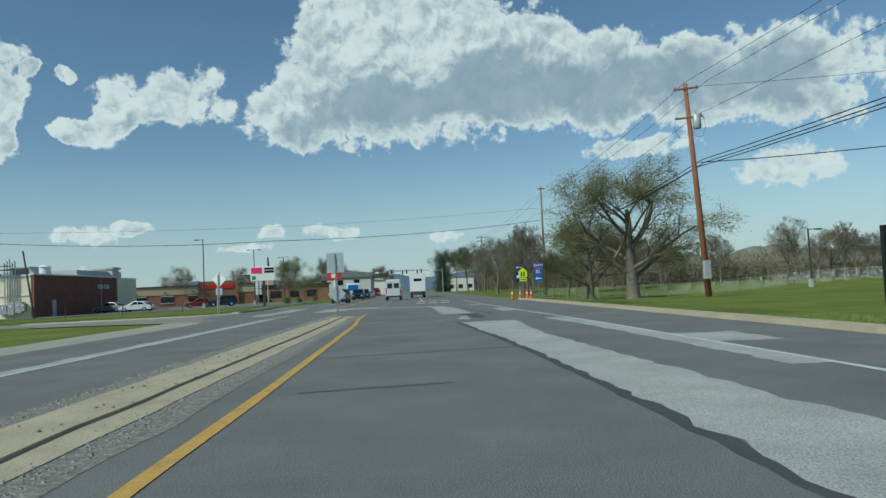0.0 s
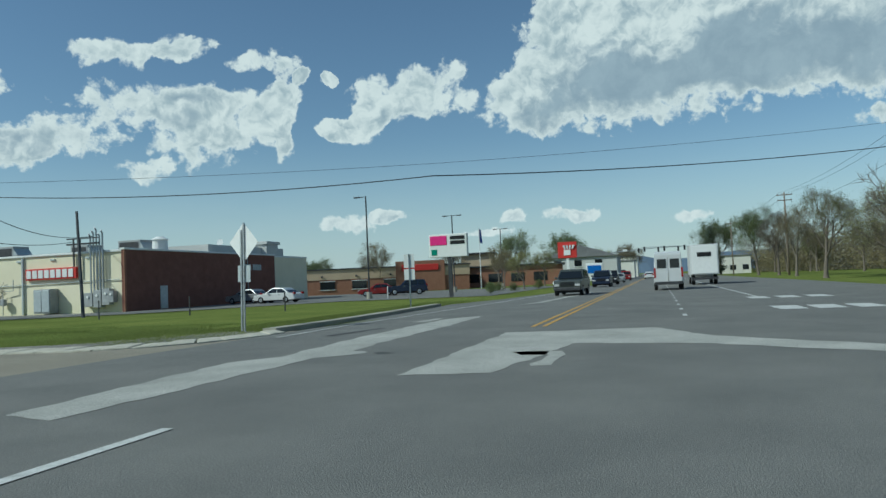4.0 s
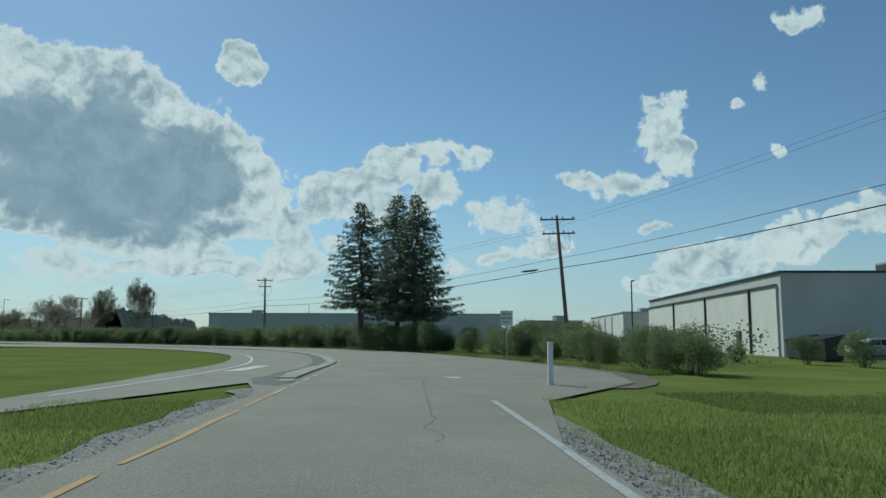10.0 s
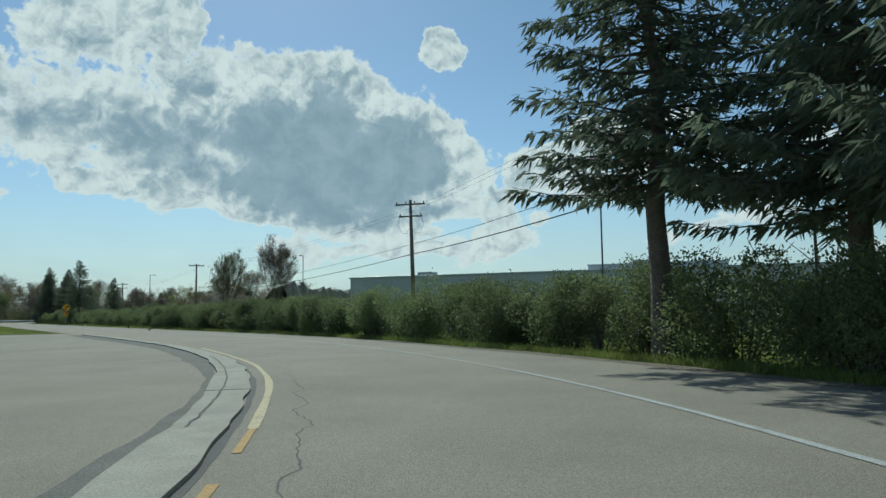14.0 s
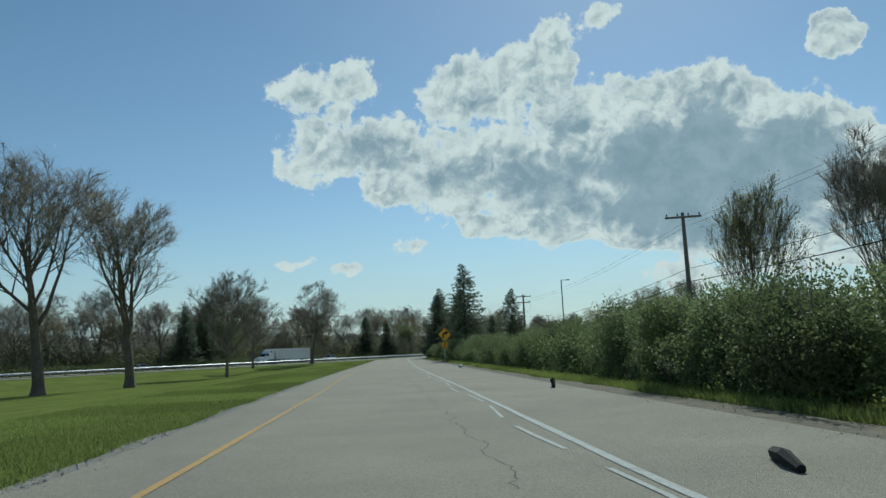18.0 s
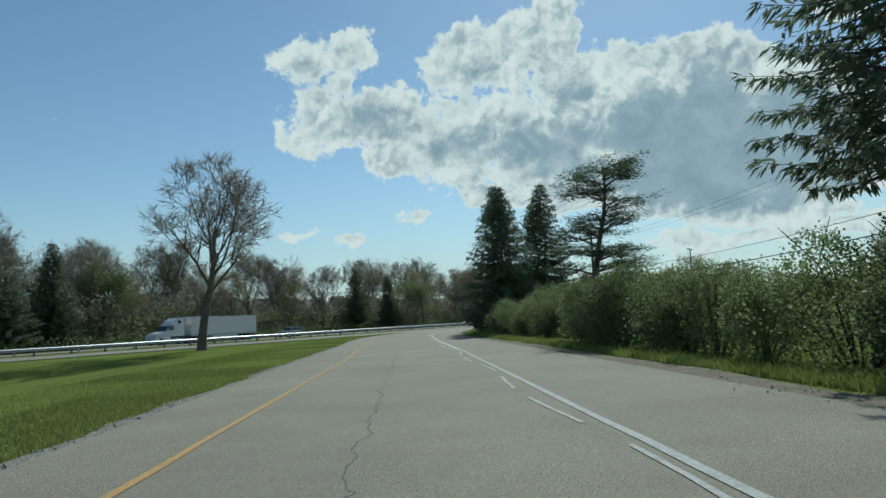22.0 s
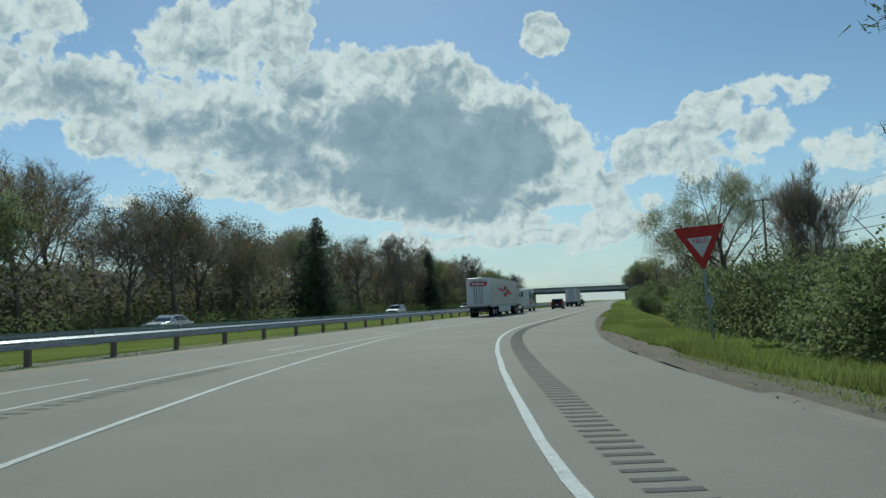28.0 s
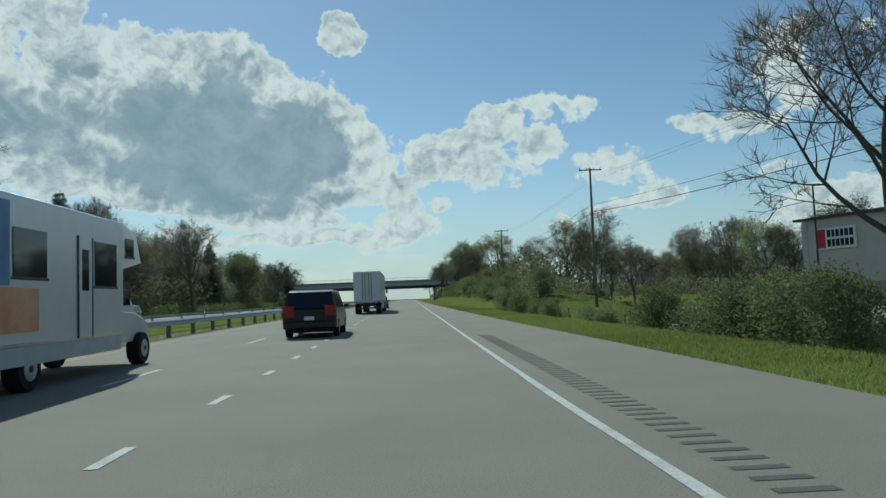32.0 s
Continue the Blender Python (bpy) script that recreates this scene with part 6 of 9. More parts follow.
for x0, y0, x1, y1, h, m, lab in [(-198, 70, -164, 104, 5.2, WHITE_WALL, "low white flat-roofed commercial building"), (-262, -4, -188, 52, 5.6, GREY_WALL, "long low grey flat-roofed store behind the thicket"),
                                  (-244, 20, -220, 40, 8.2, GREY_WALL, "raised grey block of the store behind the thicket"), (-330, -20, -276, 30, 6.0, GREY_WALL, "long grey flat-roofed shop block"), (-205, 56, -180, 66, 4.2, TAN_WALL, "small tan flat-roofed building")]:
    o = thing("commercial_building", lab, "building")
    part("wall", Mesh().box(x0, y0, -0.1, x1, y1, h), m, o)
    part("coping", Mesh().box(x0 - 0.15, y0 - 0.15, h, x1 + 0.15, y1 + 0.15, h + 0.2, 0.04), SIGN_BACK, o)
    part("roof_unit", Mesh().box((x0 + x1) / 2 - 2, y0 + 6, h, (x0 + x1) / 2 + 1, y0 + 8.5, h + 1.4, 0.05).box(x1 - 9, y0 + 6, h, x1 - 7, y0 + 8, h + 1.0, 0.05), RUST, o)
    for k in range(int((x1 - x0) / 7)):
        part("pilaster", Mesh().box(x0 + 3 + k * 7, y0 - 0.12, 0, x0 + 3.5 + k * 7, y0 + 0.02, h - 0.3), SIGN_BACK, o)

# store beyond the car park below the highway, its front turned towards the road
farm = thing("farm_store", "tan flat-roofed store with a tall slanted front beyond the car park", "building", at=pose(-483.0, -179.0, -1.72, 0, 0, math.degrees(math.atan2(6.8, 9.5))))
part("front_block", Mesh().box(0, 0, -0.1, 11.7, 7.0, 11.1), PALE_TAN_WALL, farm)
part("lower_wing", Mesh().box(11.7, 2.0, -0.1, 36, 11.0, 8.6), PALE_TAN_WALL, farm)
part("base_band", Mesh().box(-0.06, -0.06, -0.1, 11.76, 0.3, 3.0), TAN_WALL2, farm, "darker split-face block band")
part("wing_band", Mesh().box(11.8, 1.94, -0.1, 36.05, 2.2, 3.0), TAN_WALL2, farm)
part("parapet_cap", Mesh().add([(-1.1, -0.5, 11.1), (12.2, -0.5, 11.1), (12.2, 7.2, 11.1), (-1.1, 7.2, 11.1), (-1.1, -0.5, 11.4), (12.2, -0.5, 11.55), (12.2, 7.2, 11.55), (-1.1, 7.2, 11.4)], [(3, 2, 1, 0), (4, 5, 6, 7), (0, 1, 5, 4), (1, 2, 6, 5), (2, 3, 7, 6), (3, 0, 4, 7)]), DARK_STEEL, farm)
part("wing_cap", Mesh().box(11.9, 1.8, 8.6, 36.2, 11.2, 8.85), SIGN_BACK, farm)
part("pier", Mesh().box(-0.15, -0.12, -0.1, 0.6, 0.1, 10.9), PALE_TAN_WALL, farm)
part("pier", Mesh().box(11.1, -0.12, -0.1, 11.85, 0.1, 10.9), PALE_TAN_WALL, farm)
panel = part("sign_panel", Mesh().box(2.0, -0.35, 7.2, 7.6, -0.02, 9.9, 0.03), SIGN_WHITE, farm)
part("sign_patch", Mesh().box(2.15, -0.37, 7.35, 3.5, -0.34, 9.75), SIGN_RED, panel)
for z in (7.5, 8.7):
    for x, w in ((3.75, 0.5), (4.4, 0.4), (4.95, 0.5), (5.6, 0.45), (6.2, 0.5), (6.85, 0.5)):
        part("sign_bar", Mesh().box(x, -0.37, z, x + w, -0.34, z + 0.9), BLACK, panel)
for k in range(3):
    part("wing_window", Mesh().box(14 + k * 7, 1.9, 0.6, 18 + k * 7, 2.0, 2.8), GLASS, farm)
stock = thing("trailer_stack", "silver utility trailers stacked beside the store", "trailer")
for k in range(3):
    x, y = -470.0 - k * 2.6, -183.6 - k * 1.9
    part("deck", Mesh().box(-1.4, -0.9, 0.5, 1.4, 0.9, 0.62, 0.02), STEEL, stock, at=pose(x, y, -1.72, 0, 0, 60))
    part("side_rail", Mesh().box(-1.4, -0.92, 1.0, 1.4, -0.86, 1.08), STEEL, stock, at=pose(x, y, -1.72, 0, 0, 60))
    part("gate", Mesh().box(1.34, -0.9, 0.6, 1.4, 0.9, 1.9), STEEL, stock, at=pose(x, y, -1.72, 0, 0, 60))
    part("wheel", Mesh().tube([(0, -1.05, 0.33), (0, -0.9, 0.33)], [0.33, 0.33], 14), TYRE, stock, at=pose(x, y, -1.72, 0, 0, 60))

# shops further up the main road
plaza = thing("brick_plaza", "low brown brick shop plaza with a tan upper band", "building")
PZ = pose(-52, 148, 0, 0, 0, 18)
plaza.matrix_basis = PZ
part("wall", Mesh().box(-22, 0, -0.1, 20, 20, 2.4), BRICK2, plaza)
part("upper_band", Mesh().box(-22.1, -0.1, 2.4, 20.1, 20.1, 4.0), TAN_WALL, plaza)
part("raised_front", Mesh().box(8, -0.4, 0, 16, 3, 4.9), BRICK2, plaza)
part("roof_edge", Mesh().box(-22.3, -0.3, 4.0, 20.3, 20.3, 4.2, 0.03), DARK_STEEL, plaza)
for k in range(7):
    w = part("window", Mesh().box(-20 + k * 5.2, -0.08, 0.8, -17.6 + k * 5.2, 0.04, 2.1), GLASS, plaza)
    part("frame", Mesh().box(-20.1 + k * 5.2, -0.14, 0.7, -17.5 + k * 5.2, -0.02, 0.8).box(-20.1 + k * 5.2, -0.14, 2.1, -17.5 + k * 5.2, -0.02, 2.2), SIGN_WHITE, w)
    part("wall_lamp", Mesh().box(-21 + k * 5.6, -0.35, 2.75, -20.7 + k * 5.6, -0.1, 3.05, 0.04), DARK_STEEL, plaza)
part("sign_bar", Mesh().box(9, -0.52, 3.3, 15, -0.4, 4.3, 0.1), SIGN_RED, plaza, "red script sign")
rest = thing("restaurant", "dark low restaurant with a raised tan tower", "building")
rest.matrix_basis = pose(-30, 172, 0, 0, 0, 8)
part("wall", Mesh().box(-10, 0, -0.1, 10, 14, 3.6), BRICK2, rest)
part("tower", Mesh().box(-9, 1, 3.5, -3, 8, 6.2), TAN_WALL, rest)
part("roof", Mesh().box(-10.5, -0.5, 3.6, 10.5, 14.5, 3.9, 0.05), DARK_STEEL, rest)
part("tower_roof", Mesh().box(-9.6, 0.4, 6.2, -2.4, 8.6, 6.5, 0.05), DARK_STEEL, rest)
for k in range(4):
    part("window", Mesh().box(-8 + k * 4.2, -0.06, 0.8, -5.5 + k * 4.2, 0.05, 2.4), GLASS, rest)
house = thing("grey_gabled_building", "grey sided two-storey building with a low gable", "building")
house.matrix_basis = pose(-20, 205, 0, 0, 0, 0)
part("wall", Mesh().box(-8, 0, -0.1, 8, 18, 5.6), GREY_WALL, house)
part("roof", Mesh().add([(-8.6, -0.5, 5.5), (8.6, -0.5, 5.5), (0, -0.5, 8.2), (-8.6, 18.5, 5.5), (8.6, 18.5, 5.5), (0, 18.5, 8.2)], [(0, 1, 2), (5, 4, 3), (0, 2, 5, 3), (1, 4, 5, 2), (0, 3, 4, 1)]), ROOF, house)
for k in range(3):
    for z in (0.9, 3.4):
        w = part("window", Mesh().box(-6 + k * 4.6, -0.07, z, -4.4 + k * 4.6, 0.05, z + 1.4), GLASS, house)
        part("sill", Mesh().box(-6.1 + k * 4.6, -0.16, z - 0.1, -4.3 + k * 4.6, 0.0, z), SIGN_WHITE, w)
for x, y, w_, d_, h_ in [(-16, 262, 12, 14, 5), (-17, 300, 14, 18, 7), (17, 260, 10, 12, 5), (-18, 350, 12, 20, 6)]:
    o = thing("roadside_building", "small pale building far along the road", "building")
    part("wall", Mesh().box(x - w_ / 2, y, -0.1, x + w_ / 2, y + d_, h_), WHITE_WALL, o)
    part("roof", Mesh().box(x - w_ / 2 - 0.3, y - 0.3, h_, x + w_ / 2 + 0.3, y + d_ + 0.3, h_ + 0.3, 0.05), ROOF, o)
    for k in range(3):
        part("window", Mesh().box(x - w_ / 2 + 1 + k * 3.4, y - 0.06, 1, x - w_ / 2 + 2.6 + k * 3.4, y + 0.05, 2.4), GLASS, o)
# parking lots
structure("parking_lot", patch([(-16.5, 98), (-16.5, 145), (-60, 145), (-46, 118), (-46, 90), (-96, 90), (-110, 100), (-110, 74), (-62, 74), (-40, 84), (-30, 98)], -0.02, 0.2, 4), ASPHALT, "dark asphalt car park around the shops", "parking lot")
structure("parking_lot_far", HWY.strip(292, 452, lerp_table([(292, -17.0), (405, -17.5), (420, -34), (452, -36)]), -92, -1.71, 5, wobble=0.5), HWY_ASPHALT, "pale car park below the highway", "parking lot")
walkway = Line([(13, 63.2), (40, 67), (80, 60.7)], 2)
wm = walkway.strip(0, walkway.length, 0.8, -0.8, -0.03, 1.5)
wm.v = [(x, y, z + swale(x, y)) for x, y, z in wm.v]
structure("path_right", wm, CONCRETE, "pale path across the lawn", "path")

# distant wooded hill, the blue haze of distance painted into its colour
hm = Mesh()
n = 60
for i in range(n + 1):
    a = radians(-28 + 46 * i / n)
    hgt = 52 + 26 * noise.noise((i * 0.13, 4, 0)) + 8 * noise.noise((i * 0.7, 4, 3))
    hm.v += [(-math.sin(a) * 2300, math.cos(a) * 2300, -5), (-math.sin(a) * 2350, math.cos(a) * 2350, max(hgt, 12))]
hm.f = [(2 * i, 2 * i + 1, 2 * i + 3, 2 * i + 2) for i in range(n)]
structure("backdrop_hill", hm, HILL, "wooded ridge on the horizon with blue distance haze painted in", "hill")

# ---- woods beyond the highway ----
wood_rng = random.Random(7)
for i in range(72):
    s = 10 + i * 8.8 + wood_rng.uniform(-2, 2)
    o = 38 + wood_rng.uniform(0, 10)
    k = i % 9
    x, y, _ = HWY.at(s, o)
    if k in (3, 4):
        put(spruce[2], x, y, rz=wood_rng.uniform(0, 360), s=wood_rng.uniform(0.9, 1.2), label="dark conifer in the wood beyond the highway", group="highway wood")
    else:
        put((bare[0], budding[2], bare[1], None, None, budding[3], budding[2], bare[3], budding[2])[k], x, y, rz=wood_rng.uniform(0, 360), s=wood_rng.uniform(0.92, 1.34), label="tree at the edge of the wood beyond the highway", group="highway wood")
for i in range(64):
    s = 5 + i * 9.6 + wood_rng.uniform(-2, 2)
    x, y, _ = HWY.at(s, 50 + wood_rng.uniform(0, 26))
    put((bare[1], budding[2], bare[3], bare[0], budding[2])[i % 5], x, y, rz=wood_rng.uniform(0, 360), s=wood_rng.uniform(1.3, 1.72), label="tree deep in the wood beyond the highway", group="highway wood")
thicket(HWY, 0, 560, 35.5, 40, 2.6, 26000, 0.28, HEDGE_LEAF, 11, "green undergrowth at the edge of the wood")
thicket(HWY, -0.0, 640, 40, 54, 8.0, 80000, 0.55, WOOD_LEAF, 1, "dense brown-green undergrowth under the wood beyond the highway")
thicket(HWY, 0.0, 640, 44, 66, 14.0, 100000, 1.3, TWIG, 2, "tangle of grey bare twigs in the wood beyond the highway", upright=1.6)
ridge(HWY, 0, 660, 68, 11.5, "deep grey-brown wood beyond the highway", seed=1)
# woods and bushes right of the highway
for i in range(52):
    s = 436 + i * 6.0 + wood_rng.uniform(-2, 2)
    q = wood_rng.uniform(0, 18)
    x, y, _ = HWY.at(s, -(20 if s < 500 else 13) - q)
    put((budding[2], bare[1], budding[3], budding[1], bare[3], budding[2])[i % 6], x, y, z=dip(x, y) - 0.1, rz=wood_rng.uniform(0, 360), s=wood_rng.uniform(0.75, 1.0), label="tree on the bank beside the highway", group="bank trees")
for i in range(52):
    x, y = -300 - i * 5.9, -104 - i * 1.75 + wood_rng.uniform(-10, 10)
    put((budding[2], budding[2], bare[1], budding[3], bare[0])[i % 5], x, y, z=-1.6 if x < -330 else -0.1, rz=wood_rng.uniform(0, 360), s=wood_rng.uniform(0.9, 1.25), label="budding tree beyond the car park", group="far bank trees")
FARWOOD = Line([(-262, -92), (-330, -108), (-420, -135), (-620, -215)], 5)
thicket(FARWOOD, 0, FARWOOD.length - 1, 4, -12, 6.5, 44000, 0.55, WOOD_LEAF, 3, "dense undergrowth beyond the car park", lambda x, y: -1.7)
thicket(FARWOOD, 0, FARWOOD.length - 1, 0, -18, 12.5, 40000, 1.3, TWIG, 4, "tangle of bare twigs beyond the car park", lambda x, y: -1.7, upright=1.6)
ridge(FARWOOD, 0, FARWOOD.length - 1, -22, 10.5, "deep brown wood beyond the car park", z0=-2.0, seed=2)
thicket(HWY, 450, 700, -21, -36, 6.5, 22000, 0.5, WOOD_LEAF, 5, "brown-green thicket on the highway bank", lambda x, y: dip(x, y))
for i in range(44):
    o = wood_rng.uniform(0, 7)
    x, y, _ = HWY.at(426 + i * 5.2, -12.5 - o)
    put(hedge[i % 4], x, y, z=dip(x, y) - 0.1, rz=wood_rng.uniform(0, 360), s=wood_rng.uniform(0.75, 1.15), label="green shrub on the bank beside the highway", group="bank shrubs")
thicket(HWY, 424, 720, -12.5, -24, 2.4, 30000, 0.28, HEDGE_LEAF, 8, "low green scrub on the highway bank", lambda x, y: dip(x, y))
for i, (s, o, k) in enumerate([(358, -11.5, 0.7), (361, -12.5, 0.85), (364, -12.0, 0.9), (367, -13.5, 0.95), (371, -12.5, 0.8), (375, -13.5, 0.7), (380, -12.5, 0.6), (386, -13, 0.55), (393, -12.5, 0.6), (330, -14, 0.5), (337, -14.5, 0.45), (401, -13, 0.7), (408, -12.5, 0.75), (414, -13, 0.8), (420, -13, 0.8)]):
    x, y, _ = HWY.at(s, o)
    put(hedge[i % 4], x, y, z=dip(x, y) - 0.1, rz=i * 77, s=k, label="fresh yellow-green shrub beside the highway", group="highway shrubs")
for i in range(16):
    x, y, _ = RAMP.at(350 + i * 2.6, RAMP_RIGHT(350) - 5.0 - wood_rng.uniform(0, 3.5))
    put(hedge[i % 4], x, y, z=dip(x, y) - 0.1, rz=wood_rng.uniform(0, 360), s=wood_rng.uniform(0.8, 1.15), label="fresh green roadside shrub under the spruces", group="spruce shrubs")
for x, y, s in [(-313.7, -172.3, 0.8), (-317.1, -174.0, 0.85), (-319.8, -175.6, 0.7), (-311.5, -167.0, 1.0), (-316.3, -168.6, 1.05), (-321.3, -170.1, 1.0), (-326.5, -172.6, 0.85), (-329.8, -175.9, 0.6), (-335.1, -180.2, 0.4), (-384.8, -191.3, 0.5), (-390.8, -194.2, 0.6), (-397.9, -194.5, 0.8), (-401.4, -193.9, 0.9), (-395.7, -190.5, 0.9), (-405.0, -197.4, 0.6), (-411.1, -198.3, 0.5), (-416.1, -198.7, 0.55), (-422.2, -199.6, 0.7), (-300.1, -163.1, 0.9), (-305.4, -167.3, 0.8), (-302.6, -160.8, 1.0), (-308.1, -163.2, 1.1),
                (-259.5, -135.2, 0.85), (-263.0, -138.0, 0.95), (-266.5, -140.6, 1.0), (-270.5, -143.8, 1.0), (-268, -137.4, 1.2), (-281, -146, 1.0), (-285, -150, 1.0), (-278, -141, 1.0), (-288, -155, 0.9), (-292, -158, 0.9), (-274, -138, 1.1), (-283, -141, 1.2), (-290, -147, 1.2), (-296, -153, 1.2)]:
    put(hedge[int(-x) % 4], x, y, z=dip(x, y) - 0.08, rz=wood_rng.uniform(0, 360), s=s, label="fresh green roadside shrub beside the highway", group="highway shrubs")
for i in range(11):
    x, y, _ = RAMP.at(301 + i * 2.6, -10.9 - wood_rng.uniform(0, 1.2))
    put(hedge[i % 4], x, y, z=-0.1, rz=wood_rng.uniform(0, 360), s=wood_rng.uniform(0.85, 1.1), label="green shrub in the thicket beside the slip road", group="thicket shrubs")
for i in range(9):
    x, y, _ = HWY.at(262 + i * 2.9, -13.0 - wood_rng.uniform(0, 1.0))
    put(hedge[i % 4], x, y, z=dip(x, y) - 0.1, rz=wood_rng.uniform(0, 360), s=wood_rng.uniform(1.1, 1.45) - i * 0.03, label="fresh green shrub on the bank beside the highway", group="highway shrubs")
big = make_tree(25, 20, 2.0, 0.5, "large spreading tree with dark forked limbs and young olive leaves", SPRING_LEAF, 60000, 0.085, up=0.12, split=(12, 8, 5, 4), spread=0.36, open_=1.0)
park(big, -377.2, -185.0, dip(-377.2, -185.0), 20, 0.9, 0.86)
put(budding[2], -393.7, -188.6, z=dip(-393.7, -188.6) - 0.1, rz=50, s=0.75, label="slender budding tree by the fence")
fan_near = (-351.0, -175.6)
park(make_pine(37, 10.8, 5.5, "pine with low spreading boughs beside the highway", 1, 0.5, 22), -305.0, -168.9, dip(-305.0, -168.9) - 0.1)
isle = thing("car_park_island", "kerbed car park island filled with dark mulch", "traffic island", kind="structure")
ISLE = [(-416.8, -184.4), (-420.5, -185.6), (-426, -183.9), (-433, -179.2), (-436.5, -175.5), (-434.5, -173.3), (-428.5, -174.6), (-421, -178.6)]
part("kerb", Mesh().prism(ISLE, -1.75, -1.56), CONCRETE, isle)
part("mulch", Mesh().prism([(-426.6 + (x + 426.6) * 0.94, -179.4 + (y + 179.4) * 0.9) for x, y in ISLE], -1.6, -1.5), SOIL_DARK, isle, "dark bark mulch")
put(budding[3], -426.6, -179.8, z=-1.55, rz=140, s=0.88, label="dense leafy tree on the car park island")
put(budding[3], -430.6, -176.9, z=-1.55, rz=70, s=0.8, label="dense leafy tree on the car park island")
put(bare[3], -409.9, -194.7, z=dip(-409.9, -194.7) - 0.1, rz=60, s=1.4, label="bare spreading tree beside the highway")
park(make_tree(15, 11.7, 0.6, 0.13, "fan-shaped tree with many upright stems and yellow-green tips behind the thicket", SPRING_LEAF, 6500, 0.1, up=0.5, split=(17, 7, 5, 4), open_=0.5, low=0.04, spread=0.3), -205.3, -34.8, s=1.05)
fan_tree = park(make_tree(16, 14.4, 0.6, 0.15, "bare fan-shaped tree with many upright stems behind the thicket", up=0.5, split=(18, 7, 5, 4), open_=0.5, low=0.04, bark=PALE_BARK), -207.5, -27.5, s=1.1, sz=1.0)
put(fan_tree, *fan_near, z=dip(*fan_near) - 0.1, rz=60, s=0.88, label="bare tree with many upright stems beside the highway")
for i, (x, y) in enumerate([(-62, 73), (-64.5, 73.5), (-67, 72.8), (-69.5, 73.2), (-50, 72.4), (-52.5, 72.6), (-72.5, 74), (-75, 73), (-78, 73.4), (-81, 72), (-84, 71), (-87, 69.5), (-90, 68), (-93, 66.5), (-96.5, 64), (-100, 62), (-104, 60.5), (-108, 59), (-99, 58), (-92, 60), (-96, 55.5), (-102, 55), (-106, 52), (-82.5, 56.2), (-85.4, 56.8), (-80.0, 57.0)]):
    put(hedge[i % 4], x, y, rz=wood_rng.uniform(0, 360), s=wood_rng.uniform(0.42, 0.58), label="clipped dark green shrub at the edge of the car park", group="car park shrubs")
for i, (x, y) in enumerate([(-19, 108), (-20, 113), (-18.5, 118), (-21, 121), (-17.5, 128)]):
    put(hedge[i % 4], x, y, rz=wood_rng.uniform(0, 360), s=0.32, label="low green shrub in a shop bed", group="shop bed shrubs")
put(bare[2], -50.6, 80.2, rz=10, s=0.42, label="leafless multi-stemmed shrub beside the pole")
for i, h in enumerate(hedge):
    park(h, *RAMP.at(112 + i * 3.0, -9.6)[:2], rz=i * 70, s=0.8)


# ---- poles and wires ----
def crossarm(parent, z, w, wood, side=0.0, pins=4):
    a = part("crossarm", Mesh().box(-w / 2 + side, -0.16, z - 0.06, w / 2 + side, -0.04, z + 0.06, 0.015), wood, parent)
    for i in range(pins):
        x = -w / 2 + side + 0.12 + (w - 0.24) * i / (pins - 1)
        part("insulator", Mesh().tube([(x, -0.1, z + 0.06), (x, -0.1, z + 0.12), (x, -0.1, z + 0.15), (x, -0.1, z + 0.24)], [0.02, 0.055, 0.06, 0.03], 8), CERAMIC, a)
    return a


def utility_pole(x, y, h, rz, label, wood=None, arms=((0.35, 2.4),), lean=(0.0, 0.0), cans=0, r=0.15, loops=True, tip=None):
    wood = wood or POLE_WOOD
    ob = thing("utility_pole", label, "utility pole")
    ob.matrix_basis = pose(x, y, -0.06, lean[0], lean[1], rz)
    if tip:
        ob.matrix_basis = Matrix.Translation((x, y, -0.06)) @ Vector((0, 0, 1)).rotation_difference(Vector((*tip, h))).to_matrix().to_4x4() @ pose(0, 0, 0, 0, 0, rz)
    part("pole", Mesh().tube([(0, 0, -0.3), (0, 0, h * 0.5), (0, 0, h)], [r * 1.15, r, r * 0.72], 10), wood, ob, smooth=True)
    for down, w in arms:
        crossarm(ob, h - down, w, wood, pins=4 if w > 2 else 3)
    if len(arms) > 1 and loops:
        z0 = h - arms[-1][0]
        for sx in (-1, 1):
            part("jumper", Mesh().tube([(sx * 0.9, -0.1, z0), (sx * 1.0, -0.1, z0 - 0.7), (sx * 0.75, -0.1, z0 - 1.3), (sx * 0.35, -0.1, z0 - 1.35), (sx * 0.1, -0.05, z0 - 0.9)], 0.014, 4), CABLE, ob)
    for i in range(cans):
        sx = -1 if i % 2 else 1
        z0 = h - 2.6
        c = part("transformer", Mesh().tube([(sx * 0.48, 0, z0 - 0.5), (sx * 0.48, 0, z0 - 0.45), (sx * 0.48, 0, z0 + 0.42), (sx * 0.48, 0, z0 + 0.5)], [0.2, 0.27, 0.27, 0.16], 14), SIGN_BACK, ob, "grey can transformer", smooth=True)
        part("bushing", Mesh().cyl((sx * 0.48, 0, z0 + 0.5), (sx * 0.48, 0, z0 + 0.72), 0.045, 0.025, 6), CERAMIC, c)
    return ob


